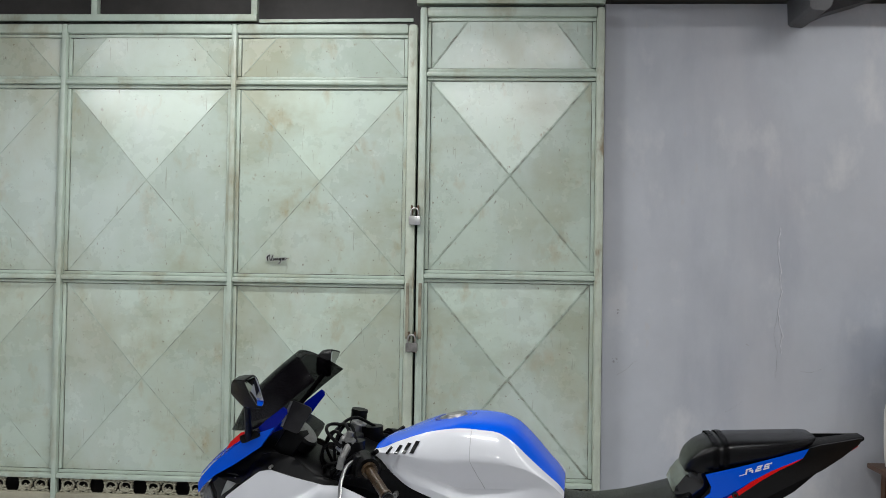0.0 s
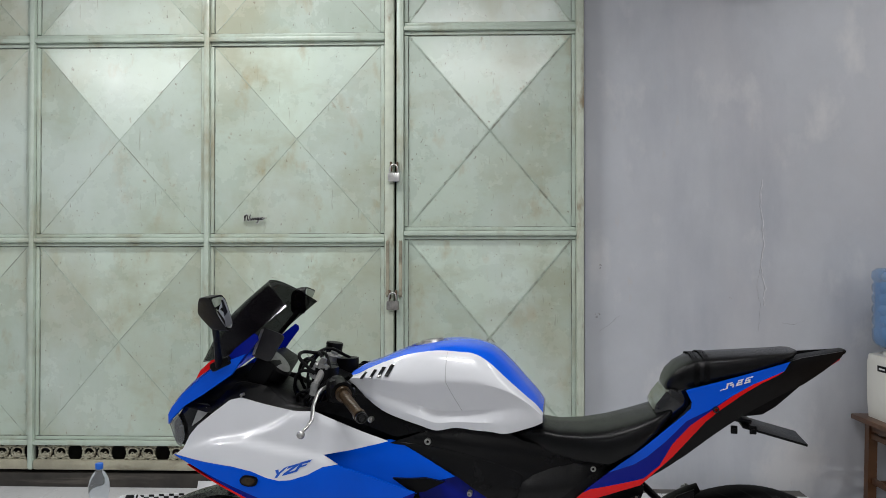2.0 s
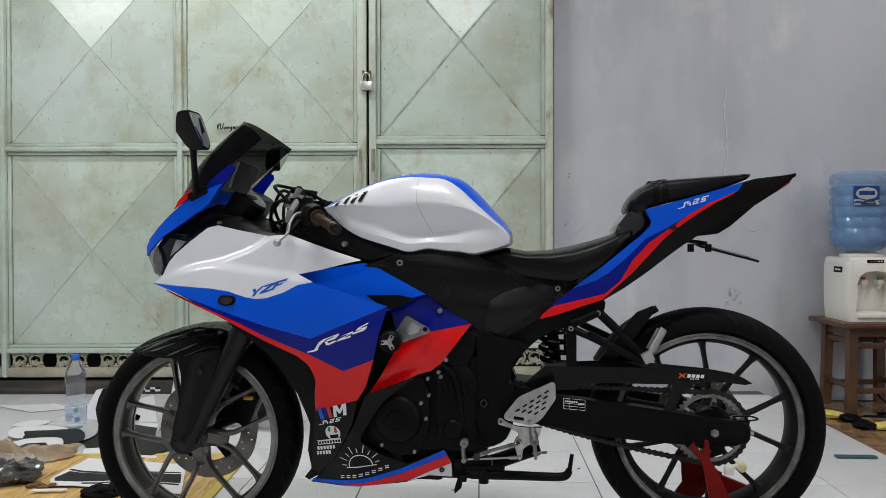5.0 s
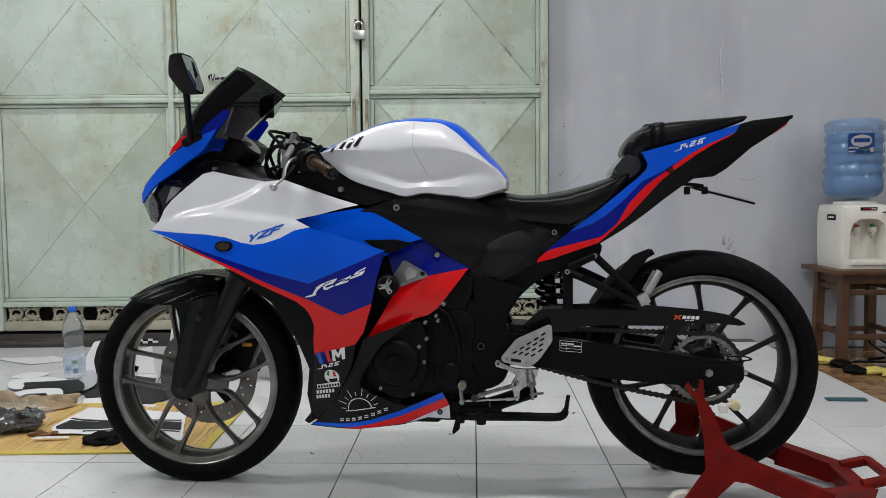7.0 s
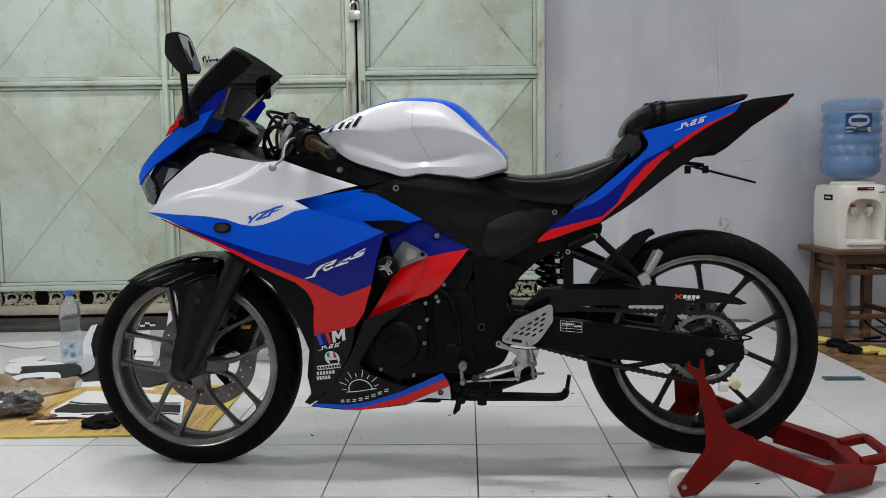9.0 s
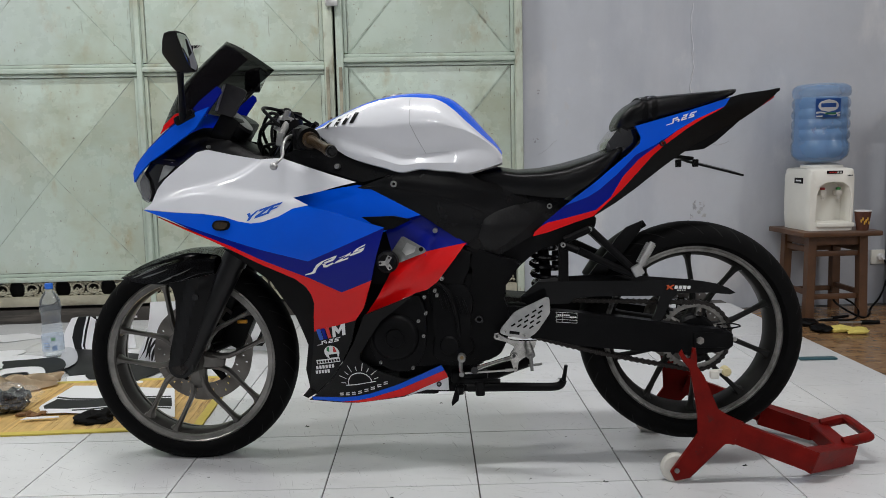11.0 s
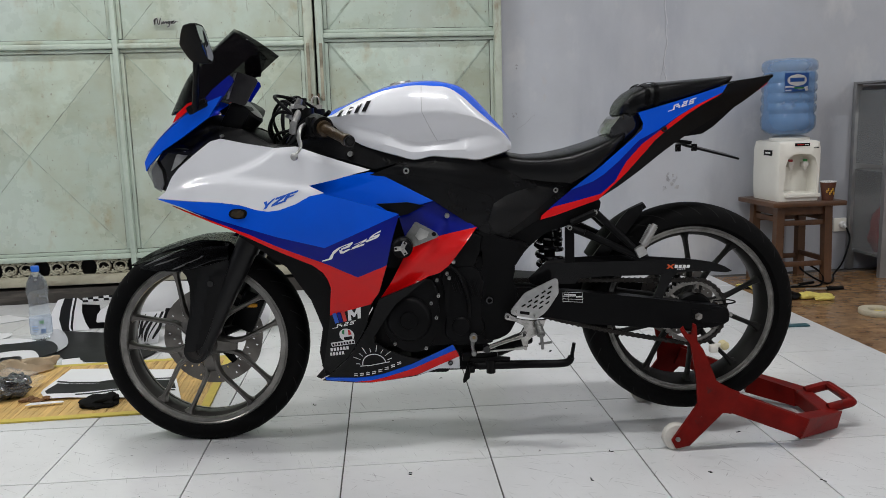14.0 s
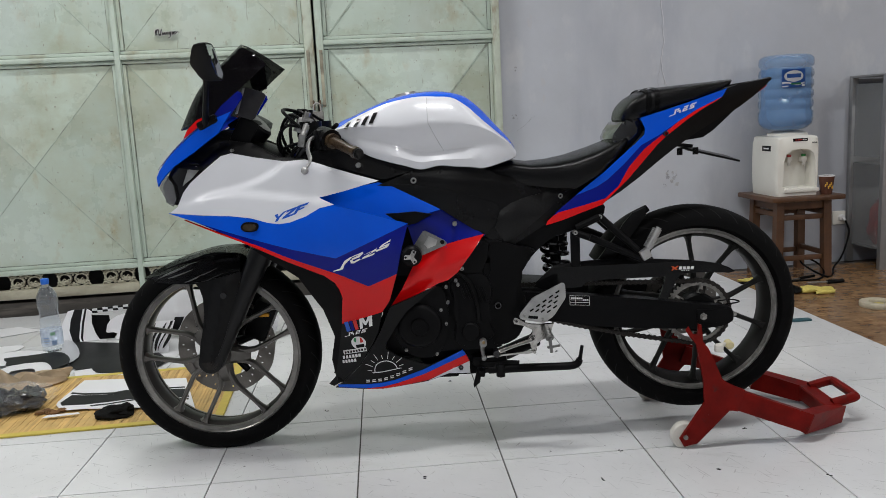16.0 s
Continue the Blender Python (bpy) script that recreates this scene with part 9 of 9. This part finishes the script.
bm = bmesh.new()
rows = []
for i in range(15):
    t = i / 14
    x = -0.90 + 0.62 * t
    rows.append([Vector((x + 0.03 * math.sin(3 * q), 3.80 - 0.14 * math.sin(math.pi * (0.2 + 0.75 * q)) - 0.20 * t + 0.06 * q, 0.012 + (0.19 - 0.06 * (t - 0.4) ** 2) * q)) for q in [k / 8 for k in range(9)]])
add_loft(bm, rows, False)
bmesh.ops.solidify(bm, geom=bm.faces[:], thickness=0.004)
part("panel", bm, M_SHEETW, loose, "white curved side panel")
for k in range(5):
    bm = bmesh.new()
    t0 = 0.18 + 0.16 * k
    rows = []
    for i in range(5):
        t = t0 + (0.07 + 0.01 * (k % 2)) * i / 4
        x = -0.90 + 0.62 * t
        rows.append([Vector((x + 0.03 * math.sin(3 * q) + 0.06 * q, 3.80 - 0.14 * math.sin(math.pi * (0.2 + 0.75 * q)) - 0.20 * t + 0.06 * q - 0.0035 - 0.012 * q, 0.012 + (0.19 - 0.06 * (t - 0.4) ** 2) * q)) for q in [0.15 + 0.11 * k2 for k2 in range(8)]])
    add_loft(bm, rows, False)
    bmesh.ops.solidify(bm, geom=bm.faces[:], thickness=0.002)
    part("stripe", bm, M_SHEETB, loose)
# a leaning end of the loose fairing with slanted black bars
def leaning(x, q, lift=0.0):
    return Vector((x + 0.012 * q, 3.41 + 0.13 * q - 0.03 * math.sin(math.pi * q) - lift, 0.006 + 0.108 * q + 0.5 * lift))


bm = bmesh.new()
add_loft(bm, [[leaning(-0.835 + 0.115 * i / 6, k / 6) for k in range(7)] for i in range(7)], False)
bmesh.ops.solidify(bm, geom=bm.faces[:], thickness=0.003)
part("panel", bm, M_SHEETW, loose)
rng = random.Random(21)
for k in range(6):
    x, wide, low, high, sway = -0.830 + 0.0180 * k, rng.uniform(0.010, 0.017), rng.uniform(0.04, 0.2), rng.uniform(0.75, 0.98), rng.uniform(0.004, 0.010)
    bm = bmesh.new()
    rows = []
    for side_k in (0, 1):
        row = []
        for i in range(9):
            t = i / 8
            q = low + (high - low) * t
            half = wide * 0.5 * (math.sin(math.pi * (0.06 + 0.88 * t)) ** 0.7 if k % 2 else 0.1 + 0.9 * t * (1.35 - 0.35 * t))
            row.append(leaning(x + 0.020 * q + sway * math.sin(4.2 * t + k) + half * (2 * side_k - 1), q, 0.0035))
        rows.append(row)
    add_loft(bm, rows, False)
    bmesh.ops.solidify(bm, geom=bm.faces[:], thickness=0.001)
    part("stripe", bm, M_SHEETB, loose)

# ---- small dark crumbs on the tiles ----
bm = bmesh.new()
rng = random.Random(3)
for x, y in [(0.797, 1.996), (1.197, 2.06), (0.692, 1.835), (0.874, 2.959), (-0.03, 2.525), (0.409, 2.714), (1.001, 1.817), (0.238, 1.95), (0.174, 3.117), (1.254, 1.73)]:
    for k in range(2):
        c = Vector((x + rng.uniform(-0.006, 0.006), y + rng.uniform(-0.006, 0.006), 0.0045))
        a = rng.uniform(0, 3.14)
        add_box(bm, c, (0.007 + 0.004 * rng.random(), 0.003, 0.002), Matrix.Rotation(a, 4, "Z"), bevel=0.001)
tagged(done(bm, "floor_crumbs", M_BLACK), "small black crumbs scattered on the white tiles", "crumbs", "", "stuff")

# ---- floor tiles ----
def tile_mesh(mat, size):
    bm = bmesh.new()
    add_box(bm, (0, 0, -0.004), (size, size, 0.008), bevel=0.0015)
    bmesh.ops.recalc_face_normals(bm, faces=bm.faces)
    me = bpy.data.meshes.new("tile")
    bm.to_mesh(me)
    bm.free()
    me.materials.append(mat)
    return me


def tile_field(parent, mat, origin, turn, pitch, size, x0, x1, y0, y1, top, edge=None):
    me = tile_mesh(mat, size)
    for i in range(-14, 14):
        for j in range(-15, 14):
            m = pose(*origin, top, 0, 0, turn) @ pose((i + 0.5) * pitch, (j + 0.5) * pitch, 0)
            p = m.translation
            if not (x0 < p.x < x1 and y0 < p.y < y1):
                continue
            mesh = me
            if edge and p.x + 0.6 * size > edge(p.y):
                # cut along the step
                bm = bmesh.new()
                bm.from_mesh(me)
                inv = m.inverted()
                a, b = inv @ Vector((edge(p.y - 1), p.y - 1, top)), inv @ Vector((edge(p.y + 1), p.y + 1, top))
                d = b - a
                cut = bmesh.ops.bisect_plane(bm, geom=bm.verts[:] + bm.edges[:] + bm.faces[:], plane_co=a, plane_no=(d.y, -d.x, 0), clear_outer=True)
                rim = [e for e in cut["geom_cut"] if isinstance(e, bmesh.types.BMEdge)]
                if not bm.faces:
                    bm.free()
                    continue
                if rim:
                    bmesh.ops.holes_fill(bm, edges=rim)
                mesh = bpy.data.meshes.new("tile")
                bm.to_mesh(mesh)
                bm.free()
                mesh.materials.append(mat)
            ob = new("tile", mesh)
            ob.parent = parent
            ob.matrix_world = m


tile_field(floor, M_TILE, (0.885, 2.395), -2.6, 0.40, 0.3965, -4.02, 2.3, -3.02, 4.45, 0.003, floor_edge)
tile_field(floor_brown, M_BROWN, (2.10, 2.395), -1.0, 0.40, 0.398, 1.95, 6.5, -3.02, 4.4, BROWN_Z + 0.003)
